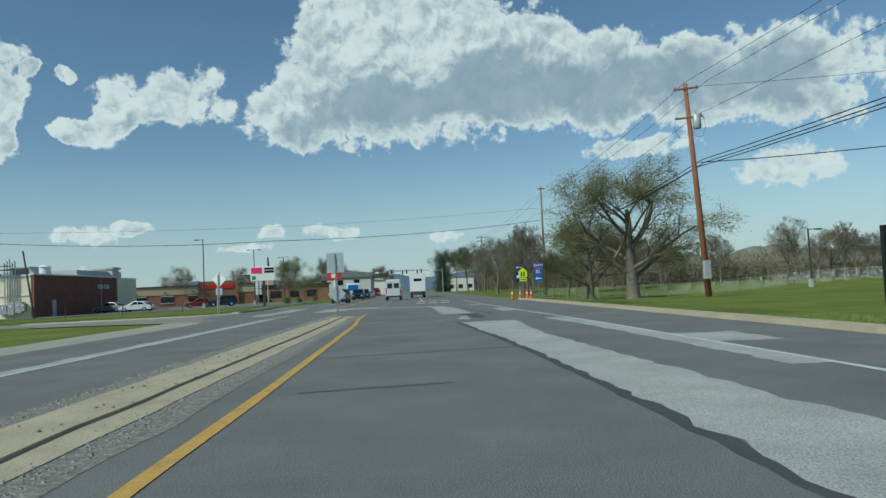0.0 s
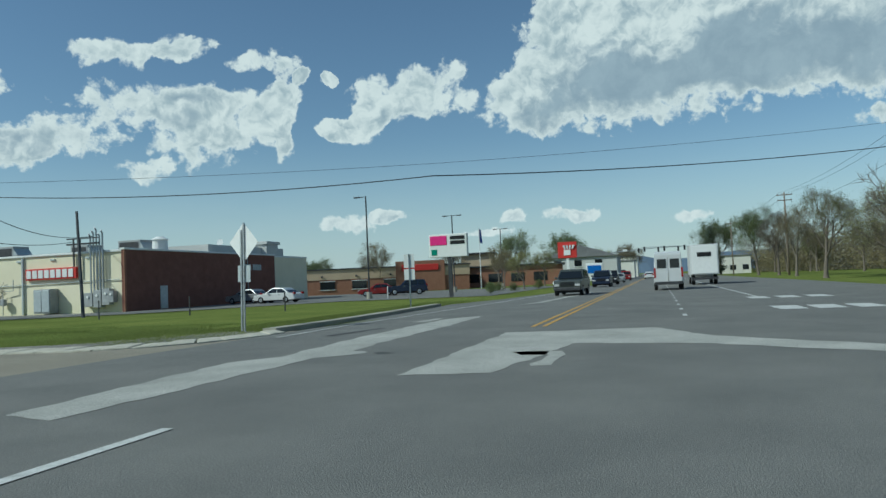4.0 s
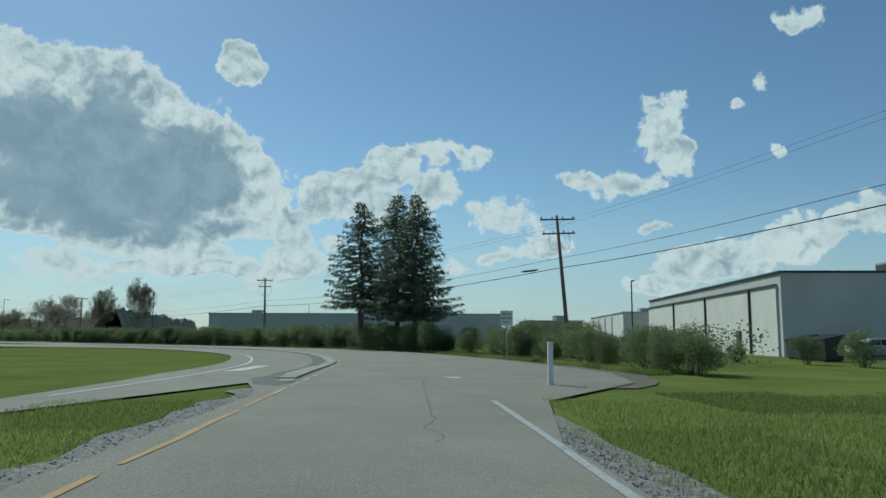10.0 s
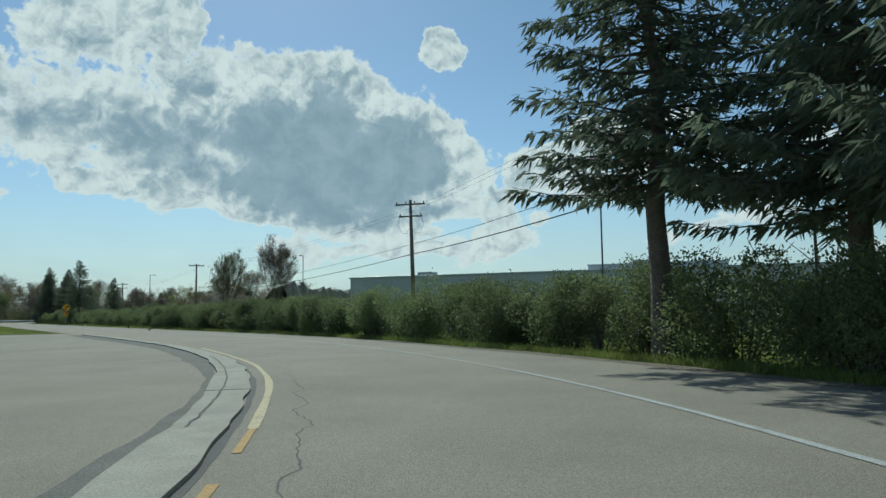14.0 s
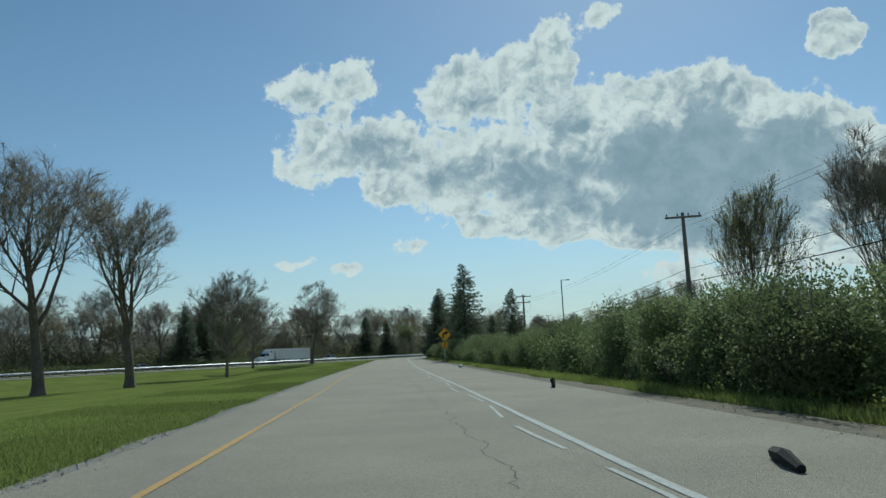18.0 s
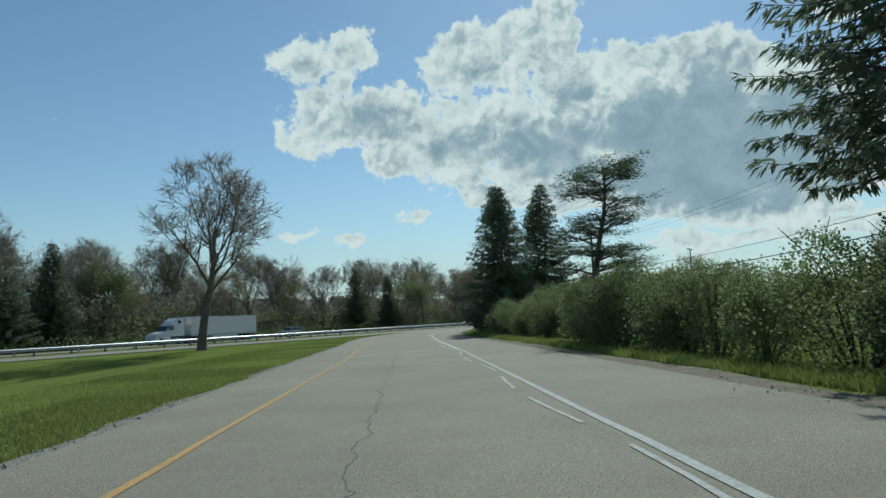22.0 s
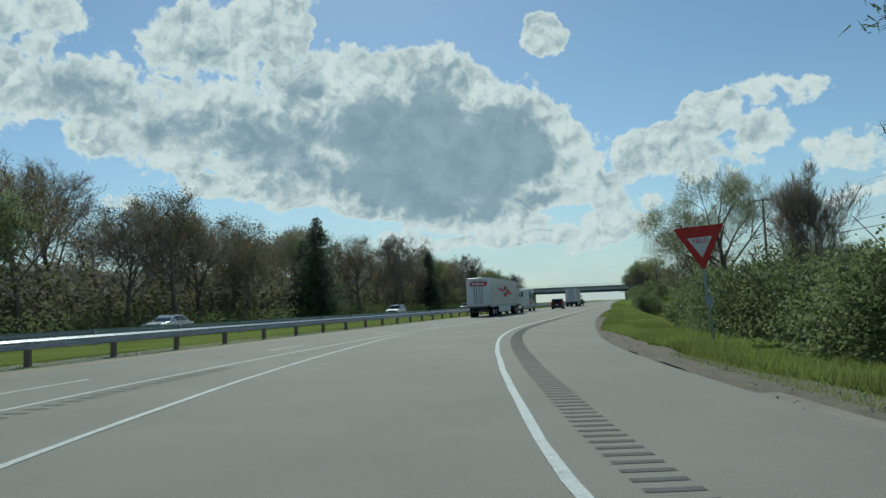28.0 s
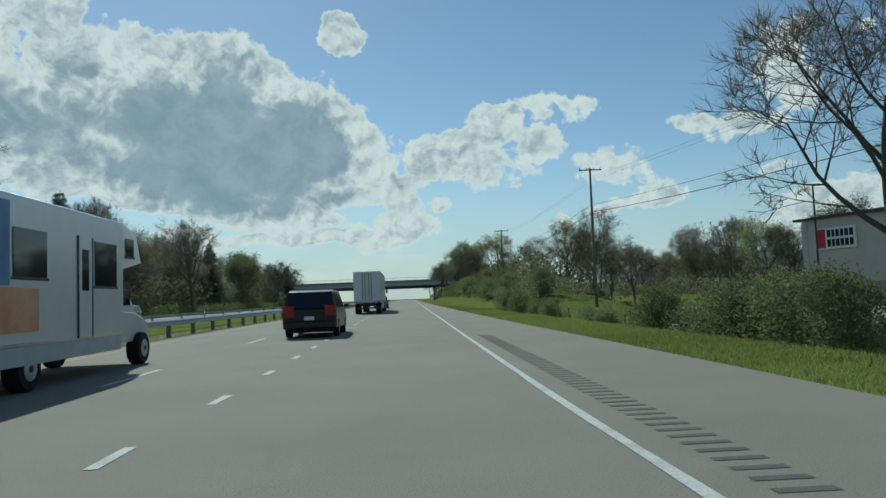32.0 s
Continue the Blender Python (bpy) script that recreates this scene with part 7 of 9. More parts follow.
def cable(points, r, label, sag=0.5, n=14):
    ob = thing("cable", label, "cable", "overhead cables")
    for a, b in zip(points, points[1:]):
        a, b = Vector(a), Vector(b)
        part("span", Mesh().tube([tuple(a.lerp(b, i / n) - Vector((0, 0, sag * 4 * (i / n) * (1 - i / n)))) for i in range(n + 1)], r, 4, cap=False), CABLE, ob)
    return ob


RPOLE = "tall reddish-brown wooden utility pole with crossarms on the verge"
utility_pole(19.3, 46.3, 14.2, -12, RPOLE, RED_POLE_WOOD, ((0.35, 1.6), (2.3, 1.8)), (0, -2.6), 1, 0.19)
utility_pole(19.3, 104, 15.6, 5, "grey wooden utility pole on the verge", None, ((0.4, 1.2),))
utility_pole(15.5, 158, 12.5, 0, "grey wooden utility pole on the verge", None, ((0.4, 2.2), (1.2, 2.0)))
utility_pole(13, 214, 12, 0, "grey wooden utility pole on the verge", None, ((0.4, 2.2),))
for off, z in ((-0.7, 14.2), (0.7, 14.2), (0.0, 12.0), (0.2, 9.0), (0.3, 8.8), (-0.2, 8.5)):
    cable([(23, -40, z + 0.2), (19.3 + off, 46.3, z), (17.5 + off * 0.7, 100, z - 1.0), (15.5 + off, 158, z - 1.8), (13 + off, 214, z - 2.2), (9, 330, z - 2.4)], 0.014 if z > 10 else 0.03, "black overhead cable between the roadside poles", 0.9)
cable([(19.3, 46.3, 13.9), (60, 30, 13.5)], 0.014, "thin black service cable", 0.6)
cable([(19.3, 46.3, 8.8), (52, 22, 9.6)], 0.035, "thick black service cable", 0.9)
box = thing("meter_box", "grey metal meter box on the pole", "electrical box")
part("body", Mesh().box(18.9, 45.75, 1.1, 19.35, 46.05, 2.3, 0.03), RUST, box)

utility_pole(-52.3, 74.4, 12.3, 40, "grey wooden utility pole with two can transformers", None, ((0.35, 2.4), (1.5, 1.9)), (0, 0.5), 2)
utility_pole(-46.8, 77.2, 12.6, 45, "grey wooden utility pole with two crossarms", None, ((0.35, 2.3), (1.4, 2.2)), tip=(-0.25, -0.3))
sp = thing("leaning_pole", "short dark leaning wooden pole beside the car park", "utility pole")
part("pole", Mesh().tube([(-41.5, 80.6, -0.2), (-43.6, 82.4, 7.6)], [0.12, 0.09], 8), DARK_STEEL, sp)
utility_pole(-110.9, 55.8, 11.3, 115, "grey wooden utility pole with two crossarms", None, ((0.35, 3.2), (1.5, 3.0)), tip=(0.25, -0.9))
utility_pole(-161.7, 15.2, 10.3, 100, "grey wooden utility pole with two crossarms above the thicket", None, ((0.35, 2.4), (1.3, 1.9)), (1.5, -1.0), r=0.16)
utility_pole(-198.7, -35.6, 9.3, 130, "grey wooden utility pole above the thicket", None, ((0.3, 2.2),))
utility_pole(-232.0, -82.0, 8.8, 135, "grey wooden utility pole above the thicket", None, ((0.3, 2.2), (1.1, 1.9)), (2, 0))
utility_pole(-265.2, -127.5, 8.9, 130, "grey wooden utility pole behind the thicket", None, ((0.3, 2.3),), (2, 0))
utility_pole(-300, -150, 11.5, 120, "grey wooden utility pole behind the thicket", None, ((0.3, 2.3),))
utility_pole(-383.1, -181.4, 12.6, 100, "weathered wooden utility pole beside the tree", None, ((0.3, 2.0),))
utility_pole(-458.4, -205.8, 14.5, 104, "grey wooden utility pole beside the highway", None, ((0.25, 2.4),))
utility_pole(-502.4, -221.4, 12.5, 104, "grey wooden utility pole beside the highway", None, ((0.25, 2.4),))
P3, P4, P5, P6, P7 = (-110.7, 55.0), (-161.7, 15.2), (-198.7, -35.6), (-232, -82), (-265.2, -127.5)
for dz, rr in ((10.9, 0.007), (10.6, 0.007), (8.0, 0.016), (7.2, 0.03)):
    cable([(-46.9, 77.1, dz + 0.4), (-52.3, 74.4, dz + 0.4), (*P3, dz - 0.3), (*P4, dz - 1.2), (*P5, dz - 2.3), (*P6, dz - 3.0), (*P7, dz - 2.6), (-300, -150, dz - 0.5), (-383.1, -181.4, dz - 0.3), (-458.4, -205.8, dz + 2.5), (-502.4, -221.4, dz + 1)], rr, "black overhead cable along the slip road", 0.7)
cable([(-46.9, 77.1, 7.6), (-50.0, 90.8, 6.6)], 0.03, "black service cable to the shop wall", 0.8)
cable([(-52.3, 74.4, 7.8), (-52.0, 90.7, 6.2)], 0.03, "black service cable to the shop wall", 1.1)
cable([(-46.9, 77.1, 8.4), (-15, 78, 7.2), (19.3, 104, 10.6)], 0.035, "black cable across the main road", 0.5)
cable([(-46.9, 77.1, 9.3), (19.3, 104, 12.4)], 0.014, "thin cable across the main road", 0.9)
sb = thing("splice_box", "dark cable splice box hanging on the wires", "cable box")
part("case", Mesh().tube([(-113.5, 53.6, 7.05), (-113.9, 53.3, 7.03), (-114.8, 52.5, 7.0), (-115.2, 52.2, 7.0)], [0.03, 0.09, 0.09, 0.03], 10), CABLE, sb)


def lamp_post(x, y, h, rz, arm=0.9, label="tall dark car park lamp post", double=False):
    ob = thing("lamp_post", label, "lamp post", "car park lamps")
    ob.matrix_basis = pose(x, y, -0.06, 0, 0, rz)
    part("base", Mesh().cyl((0, 0, 0), (0, 0, 0.7), 0.28, n=12), CONCRETE, ob)
    part("pole", Mesh().cyl((0, 0, 0.6), (0, 0, h), 0.09, 0.07, 8), DARK_STEEL, ob)
    for sx in ((1, -1) if double else (1,)):
        part("arm", Mesh().box(min(0, sx * arm), -0.03, h - 0.08, max(0, sx * arm), 0.03, h - 0.02), DARK_STEEL, ob)
        part("head", Mesh().box(sx * arm - 0.3, -0.16, h - 0.12, sx * arm + 0.3, 0.16, h, 0.03), DARK_STEEL, ob)
    return ob


for x, y, h, rz, d in [(-29.7, 103.6, 9.85, 180, False), (-27, 124, 9.4, 0, True), (-27, 152, 9.4, 0, True), (-222.6, -31.5, 12.1, 0, False), (-237.4, -79.5, 10.8, 130, False), (-297.6, -136.9, 9.4, 20, True), (-150, 42, 9, 30, False), (-137, 66, 8, 0, False), (-175.6, 28.0, 12.1, 200, False),
                       (-442.2, -188.6, 9.0, 0, False), (-250, 0, 10, 0, False), (34, 60, 5, 0, False), (52, 70, 5, 0, False), (70, 75, 5, 0, False)]:
    lamp_post(x, y, h, rz, double=d)


# ---- signs ----
def post_sign(name, x, y, rz, label, posts=((0.0, 2.6),), lean=0.0):
    """A sign whose face looks along its own -y; posts are channel steel."""
    ob = thing(name, label, "road sign")
    ob.matrix_basis = pose(x, y, -0.06, 0, lean, rz)
    for px, h in posts:
        p = part("post", Mesh().box(px - 0.035, 0.0, -0.2, px + 0.035, 0.012, h).box(px - 0.035, 0.0, -0.2, px - 0.025, 0.04, h).box(px + 0.025, 0.0, -0.2, px + 0.035, 0.04, h), STEEL, ob)
        for k in range(5):
            part("bolt", Mesh().cyl((px, -0.006, 0.4 + k * 0.45), (px, 0.0, 0.4 + k * 0.45), 0.012, n=6), DARK_STEEL, p)
    return ob


def plate(parent, outline, material, cx=0.0, cz=2.0, y=-0.012, t=0.008, label="", name="plate"):
    return part(name, Mesh().slab_xz([(cx + a, cz + b) for a, b in outline], y, y + t), material, parent, label)


def rect(w, h):
    return [(-w / 2, -h / 2), (w / 2, -h / 2), (w / 2, h / 2), (-w / 2, h / 2)]


def diamond(r):
    return [(0, -r), (r, 0), (0, r), (-r, 0)]


def text_part(parent, text, size, material, cx, cz, y=-0.02, name="lettering"):
    ob = new(name, words(text, size, material))
    ob.parent = parent
    ob.matrix_basis = pose(cx, y, cz)
    return ob


# sign on the median nose, seen from behind: square plate above, diamond below
ms = post_sign("median_sign", -4.0, 38.0, 0, "bare metal sign backs on a median post", ((0.0, 3.4),), -1.0)
plate(ms, rect(0.9, 1.05), SIGN_BACK, 0.0, 2.95, 0.045)
plate(ms, diamond(0.48), SIGN_BACK, 0.0, 1.3, 0.045)
# pale diamond at the corner
ds = post_sign("diamond_sign", -16.2, 60.5, -14, "pale blank back of a diamond sign on two steel posts", ((-0.1, 3.7), (0.03, 3.95)), 1.5)
plate(ds, diamond(0.72), SIGN_WHITE, 0.0, 3.25, 0.045)
plate(ds, rect(0.62, 0.6), SIGN_BACK, 0.0, 2.12, 0.05)
ds.scale = (0.9, 0.9, 0.9)
dr = post_sign("keep_right_sign", -16.6, 78.0, 190, "white and black directional plates on a steel post", ((0.0, 3.0),))
plate(dr, rect(0.6, 0.75), SIGN_WHITE, 0.0, 2.6)
plate(dr, rect(0.6, 0.6), SIGN_WHITE, 0.0, 1.85)
# yellow-green school crossing sign
sc = post_sign("school_sign", 11.4, 74.0, 0, "fluorescent yellow-green school crossing sign with a plaque", ((0.0, 2.8),))
plate(sc, [(-0.45, -0.42), (0.45, -0.42), (0.45, 0.12), (0, 0.55), (-0.45, 0.12)], SIGN_LIME, 0, 2.55)
plate(sc, [(-0.2, -0.3), (-0.06, -0.3), (-0.06, 0.2), (-0.2, 0.15)], BLACK, 0, 2.5, -0.016, 0.004, name="symbol")
plate(sc, [(0.05, -0.3), (0.19, -0.3), (0.19, 0.1), (0.05, 0.22)], BLACK, 0, 2.5, -0.016, 0.004, name="symbol")
plate(sc, rect(0.75, 0.35), SIGN_LIME, 0, 1.85)
plate(sc, rect(0.5, 0.1), BLACK, 0, 1.85, -0.016, 0.004, name="bar")
# route marker
rt = post_sign("route_sign", 10.9, 62.0, 0, "blue interstate route marker with direction and arrow plates", ((0.0, 3.1),))
plate(rt, rect(0.75, 0.36), SIGN_BLUE, 0, 2.95)
text_part(rt, "SOUTH", 0.24, SIGN_WHITE, 0, 2.95)
plate(rt, [(-0.33, 0.2), (-0.35, -0.05), (-0.2, -0.3), (0, -0.38), (0.2, -0.3), (0.35, -0.05), (0.33, 0.2)], SIGN_BLUE, 0, 2.45)
plate(rt, [(-0.33, 0.2), (-0.3, 0.34), (-0.12, 0.3), (0, 0.36), (0.12, 0.3), (0.3, 0.34), (0.33, 0.2)], SIGN_RED, 0, 2.45)
text_part(rt, "81", 0.42, SIGN_WHITE, 0, 2.4)
plate(rt, rect(0.7, 0.45), SIGN_BLUE, 0, 1.82)
plate(rt, [(-0.27, 0), (-0.1, -0.13), (-0.1, -0.045), (0.27, -0.045), (0.27, 0.045), (-0.1, 0.045), (-0.1, 0.13)], SIGN_WHITE, 0, 1.82, -0.016, 0.004, name="arrow")
for x, y in ((8.6, 62.4), (9.1, 61.2), (9.6, 60.5), (9.95, 60.6), (10.3, 62.6)):
    cn = thing("traffic_cone", "orange traffic cone with white collars at the kerb", "traffic cone", "cones at the kerb")
    cn.matrix_basis = pose(x, y, 0.0)
    part("base", Mesh().box(-0.18, -0.18, -0.06, 0.18, 0.18, 0.03, 0.01), BLACK, cn)
    part("cone", Mesh().cyl((0, 0, 0.03), (0, 0, 0.85), 0.14, 0.03, 12), mat("cone_orange", (0.7, 0.12, 0.02), (0.8, 0.17, 0.03), 3, 0.6, 0.05) if "cone_orange" not in MATS else MATS["cone_orange"], cn)
    part("collar", Mesh().cyl((0, 0, 0.5), (0, 0, 0.65), 0.082, 0.06, 12), SIGN_WHITE, cn)
nb = thing("banner_sign", "dark blue banner sign on the pole beside the road", "sign")
part("banner", Mesh().box(14.4, 100.5, 1.6, 15.6, 100.6, 4.6, 0.02), SIGN_NAVY, nb)
part("stand", Mesh().box(14.9, 100.6, -0.1, 15.1, 100.7, 2.4), STEEL, nb)
part("bar", Mesh().box(14.6, 100.47, 2.2, 15.4, 100.51, 2.6).box(14.6, 100.47, 3.6, 15.4, 100.51, 3.8), SIGN_WHITE, nb, "pale bars of lettering")
es = thing("entrance_sign", "white sign board with a black frame on the lawn", "sign")
for x in (17.6, 20.2):
    part("frame_post", Mesh().box(x, 26.0, -0.1, x + 0.2, 26.2, 2.9), BLACK, es)
part("board", Mesh().box(17.8, 26.05, 1.0, 20.2, 26.15, 2.7, 0.01), SIGN_WHITE, es)
part("bar", Mesh().box(18.1, 26.02, 1.9, 19.8, 26.06, 2.3), BLACK, es, "dark bar of lettering")
# signs up the road on the left
tall = thing("pylon_sign", "pink and white shop pylon sign on dark posts", "sign")
part("post", Mesh().box(-20.6, 99.5, -0.1, -20.3, 99.8, 5.2), DARK_STEEL, tall)
part("panel", Mesh().box(-22.2, 99.4, 3.4, -18.8, 99.9, 5.4, 0.05), SIGN_WHITE, tall)
part("panel", Mesh().box(-22.1, 99.36, 4.45, -20.6, 99.42, 5.25, 0.02), SIGN_PINK, tall, "pink panel")
part("panel", Mesh().box(-20.3, 99.36, 4.5, -19.0, 99.42, 4.8, 0.02).box(-20.3, 99.36, 4.9, -19.0, 99.42, 5.2, 0.02), BLACK, tall, "dark bars of lettering")
part("panel", Mesh().box(-22.0, 99.36, 3.6, -21.5, 99.42, 4.1, 0.02), SIGN_GREEN, tall, "green panel")
red = thing("red_sign", "red square restaurant sign on a white pole", "sign")
part("post", Mesh().box(-16.3, 148, -0.1, -15.9, 148.3, 4.2), SIGN_WHITE, red)
part("panel", Mesh().box(-17.5, 147.9, 4.0, -14.7, 148.4, 6.4, 0.05), SIGN_RED, red)
for k in range(4):
    part("plume", Mesh().tube([(-16.4 + k * 0.35, 147.84, 5.3), (-16.6 + k * 0.5, 147.84, 5.9)], [0.1, 0.2], 6), SIGN_WHITE, red)
part("ring", Mesh().box(-16.6, 147.82, 4.4, -15.6, 147.9, 5.2, 0.2), SIGN_WHITE, red)
bs = thing("board_sign", "blue and white roadside board sign", "sign")
part("board", Mesh().box(-15.6, 170, 0.6, -12.6, 170.4, 3.4, 0.1), SIGN_WHITE, bs)
part("post", Mesh().box(-15.2, 170.1, -0.1, -15.0, 170.3, 0.62).box(-13.2, 170.1, -0.1, -13.0, 170.3, 0.62), STEEL, bs)
part("picture", Mesh().box(-15.3, 169.94, 1.6, -12.9, 170.0, 3.0, 0.02), SIGN_BLUE, bs, "blue panel")
flag = thing("flag_pole", "flag pole with a drooping dark flag", "flag pole")
part("pole", Mesh().cyl((-30, 150, 0), (-30, 150, 9.5), 0.07, 0.04, 8), SIGN_WHITE, flag)
part("flag", Mesh().add([(-30, 150, 9.4), (-30, 150, 7.2), (-29.5, 150.1, 7.0), (-29.7, 150.1, 9.2)], [(0, 1, 2, 3)]), SIGN_NAVY, flag)

# traffic lights over the road
for y, x0, x1 in ((205, 8.5, -6.5), (212, -13.5, 2.0)):
    tl = thing("traffic_signal", "traffic signal mast arm over the junction", "traffic light")
    part("mast", Mesh().cyl((x0, y, -0.1), (x0, y, 6.9), 0.15, 0.11, 8), STEEL, tl)
    part("arm", Mesh().tube([(x0, y, 6.3), ((x0 + x1) / 2, y, 6.8), (x1, y, 6.9)], [0.1, 0.08, 0.05], 6), STEEL, tl)
    for k in range(3):
        x = x0 + (x1 - x0) * (0.4 + 0.28 * k)
        hd = part("signal_head", Mesh().box(x - 0.2, y - 0.25, 5.9, x + 0.2, y - 0.02, 7.0, 0.03), BLACK, tl)
        for j in range(3):
            part("lens", Mesh().cyl((x, y - 0.25, 6.1 + j * 0.34), (x, y - 0.3, 6.1 + j * 0.34), 0.12, n=10), DARK_STEEL, hd)
    part("name_plate", Mesh().box(x0 + (x1 - x0) * 0.2 - 0.5, y - 0.1, 6.4, x0 + (x1 - x0) * 0.2 + 0.5, y - 0.06, 6.9), SIGN_WHITE, tl)


def yield_sign(x, y, rz, size, h, label, lean=0.0):
    ob = post_sign("yield_sign", x, y, rz, label, ((0.0, h - 0.1),), lean)
    k = size / 2
    a = 0.866 * size
    plate(ob, [(-k, a / 2), (-k * 0.94, a / 2 + 0.03), (k * 0.94, a / 2 + 0.03), (k, a / 2), (0.03, -a / 2), (-0.03, -a / 2)], SIGN_RED, 0, h - a / 2 + 0.05)
    plate(ob, [(-k * 0.5, a * 0.26), (k * 0.5, a * 0.26), (0, -a * 0.22)], SIGN_WHITE, 0, h - a / 2 + 0.05, -0.018, 0.005, name="centre")
    text_part(ob, "YIELD", 0.13 * size, SIGN_RED, 0, h - a / 2 + 0.05 + a * 0.17, -0.022)
    return ob


yield_sign(-65.5, 60.2, 65, 0.9, 3.0, "faded red and white yield sign on a thin post", 2)
yv = yield_sign(-313.5, -177.6, 112, 1.45, 3.35, "red and white yield sign beside the highway", -4)
plate(yv, rect(0.22, 0.3), SIGN_BACK, 0.02, 1.2)
mv = post_sign("notice_sign", -95.8, 50.4, 95, "white regulatory notice sign with black words", ((0.0, 2.5),))
plate(mv, rect(0.62, 0.76), SIGN_WHITE, 0, 2.1)
mv.scale = (1.2, 1.2, 1.2)
for k, w in enumerate(("MOTOR", "VEHICLES", "ONLY")):
    text_part(mv, w, 0.13, BLACK, 0, 2.3 - k * 0.2)
cv = post_sign("curve_sign", -214.8, -79.1, 146, "amber right-curve warning sign with a speed plaque", ((0.0, 2.9),), 2)
plate(cv, diamond(0.62), BLACK, 0, 2.5)
plate(cv, diamond(0.59), SIGN_ORANGE, 0, 2.5, -0.018, 0.005)
part("arrow", Mesh().slab_xz([(-0.2, 2.2), (-0.07, 2.2), (-0.07, 2.45), (0.0, 2.55), (0.08, 2.58), (0.08, 2.46), (0.34, 2.66), (0.08, 2.86), (0.08, 2.72), (-0.05, 2.68), (-0.18, 2.55)], -0.024, -0.018), BLACK, cv)
plate(cv, rect(0.6, 0.6), BLACK, 0, 1.55)
plate(cv, rect(0.56, 0.56), SIGN_ORANGE, 0, 1.55, -0.018, 0.005)
text_part(cv, "35", 0.34, BLACK, 0, 1.64, -0.024)
text_part(cv, "MPH", 0.17, BLACK, 0, 1.36, -0.024)
cv.scale = (1.36, 1.36, 1.36)
dl = thing("marker_post", "short white marker post at the road edge", "marker post")
part("post", Mesh().box(-73.6, 50.95, -0.1, -73.4, 51.1, 1.2, 0.02), SIGN_WHITE, dl)
for x, y in ((-28, 104), (-31, 78), (-36, 76), (-25, 79)):
    st = thing("marker_post", "thin stake at the lawn edge", "marker post", "lawn stakes")
    part("post", Mesh().box(x - 0.03, y - 0.03, -0.1, x + 0.03, y + 0.03, 1.1), SIGN_WHITE if x == -28 else DARK_STEEL, st)

# green bins near the poles
for x, y, rz in ((-53.4, 80.2, 20), (-51.4, 79.2, 60), (-60, 77.5, 0), (-57.2, 77.8, 0), (-99, 70.2, 10), (-103, 70.5, 0)):
    db = thing("dumpster", "dark green lidded waste container", "dumpster", "waste containers")
    db.matrix_basis = pose(x, y, -0.02, 0, 0, rz)
    part("body", Mesh().add([(-0.9, -0.6, 0.1), (0.9, -0.6, 0.1), (0.9, 0.6, 0.1), (-0.9, 0.6, 0.1), (-1.0, -0.7, 1.3), (1.0, -0.7, 1.3), (1.0, 0.7, 1.6), (-1.0, 0.7, 1.6)], [(0, 3, 2, 1), (0, 1, 5, 4), (1, 2, 6, 5), (2, 3, 7, 6), (3, 0, 4, 7)]), BIN_GREEN if x > -55 else DARK_STEEL, db)
    part("lid", Mesh().add([(-1.04, -0.74, 1.3), (1.04, -0.74, 1.3), (1.04, 0.74, 1.62), (-1.04, 0.74, 1.62), (-1.04, -0.74, 1.36), (1.04, -0.74, 1.36), (1.04, 0.74, 1.68), (-1.04, 0.74, 1.68)], [(0, 1, 5, 4), (1, 2, 6, 5), (2, 3, 7, 6), (3, 0, 4, 7), (4, 5, 6, 7), (0, 3, 2, 1)]), BLACK, db)
    for k in (-0.7, 0.7):
        part("skid", Mesh().box(k - 0.06, -0.6, 0, k + 0.06, 0.6, 0.1), DARK_STEEL, db)

# debris in the road
tyre = thing("tyre_scrap", "curled strip of torn truck tyre on the shoulder", "debris")
part("tread", Mesh().tube([(-166.0, -14.6, 0.03), (-166.3, -14.9, 0.1), (-166.7, -15.2, 0.06), (-167.1, -15.4, 0.03)], [0.05, 0.08, 0.07, 0.03], 6), TYRE, tyre)
tyre2 = thing("tyre_scrap", "torn lump of tyre on the shoulder", "debris")
part("tread", Mesh().tube([(-176.4, -27.1, 0.03), (-176.6, -27.3, 0.24), (-176.9, -27.6, 0.2), (-177.1, -27.7, 0.04)], [0.06, 0.08, 0.08, 0.05], 6), TYRE, tyre2)
bag = thing("litter", "white plastic litter at the road edge", "litter")
part("bag", Mesh().tube([(-196.2, -54.6, 0.0), (-196.25, -54.65, 0.1), (-196.37, -54.7, 0.2)], [0.2, 0.17, 0.05], 7), SIGN_WHITE, bag)

# ---- guard rail ----
RAIL = 8.9
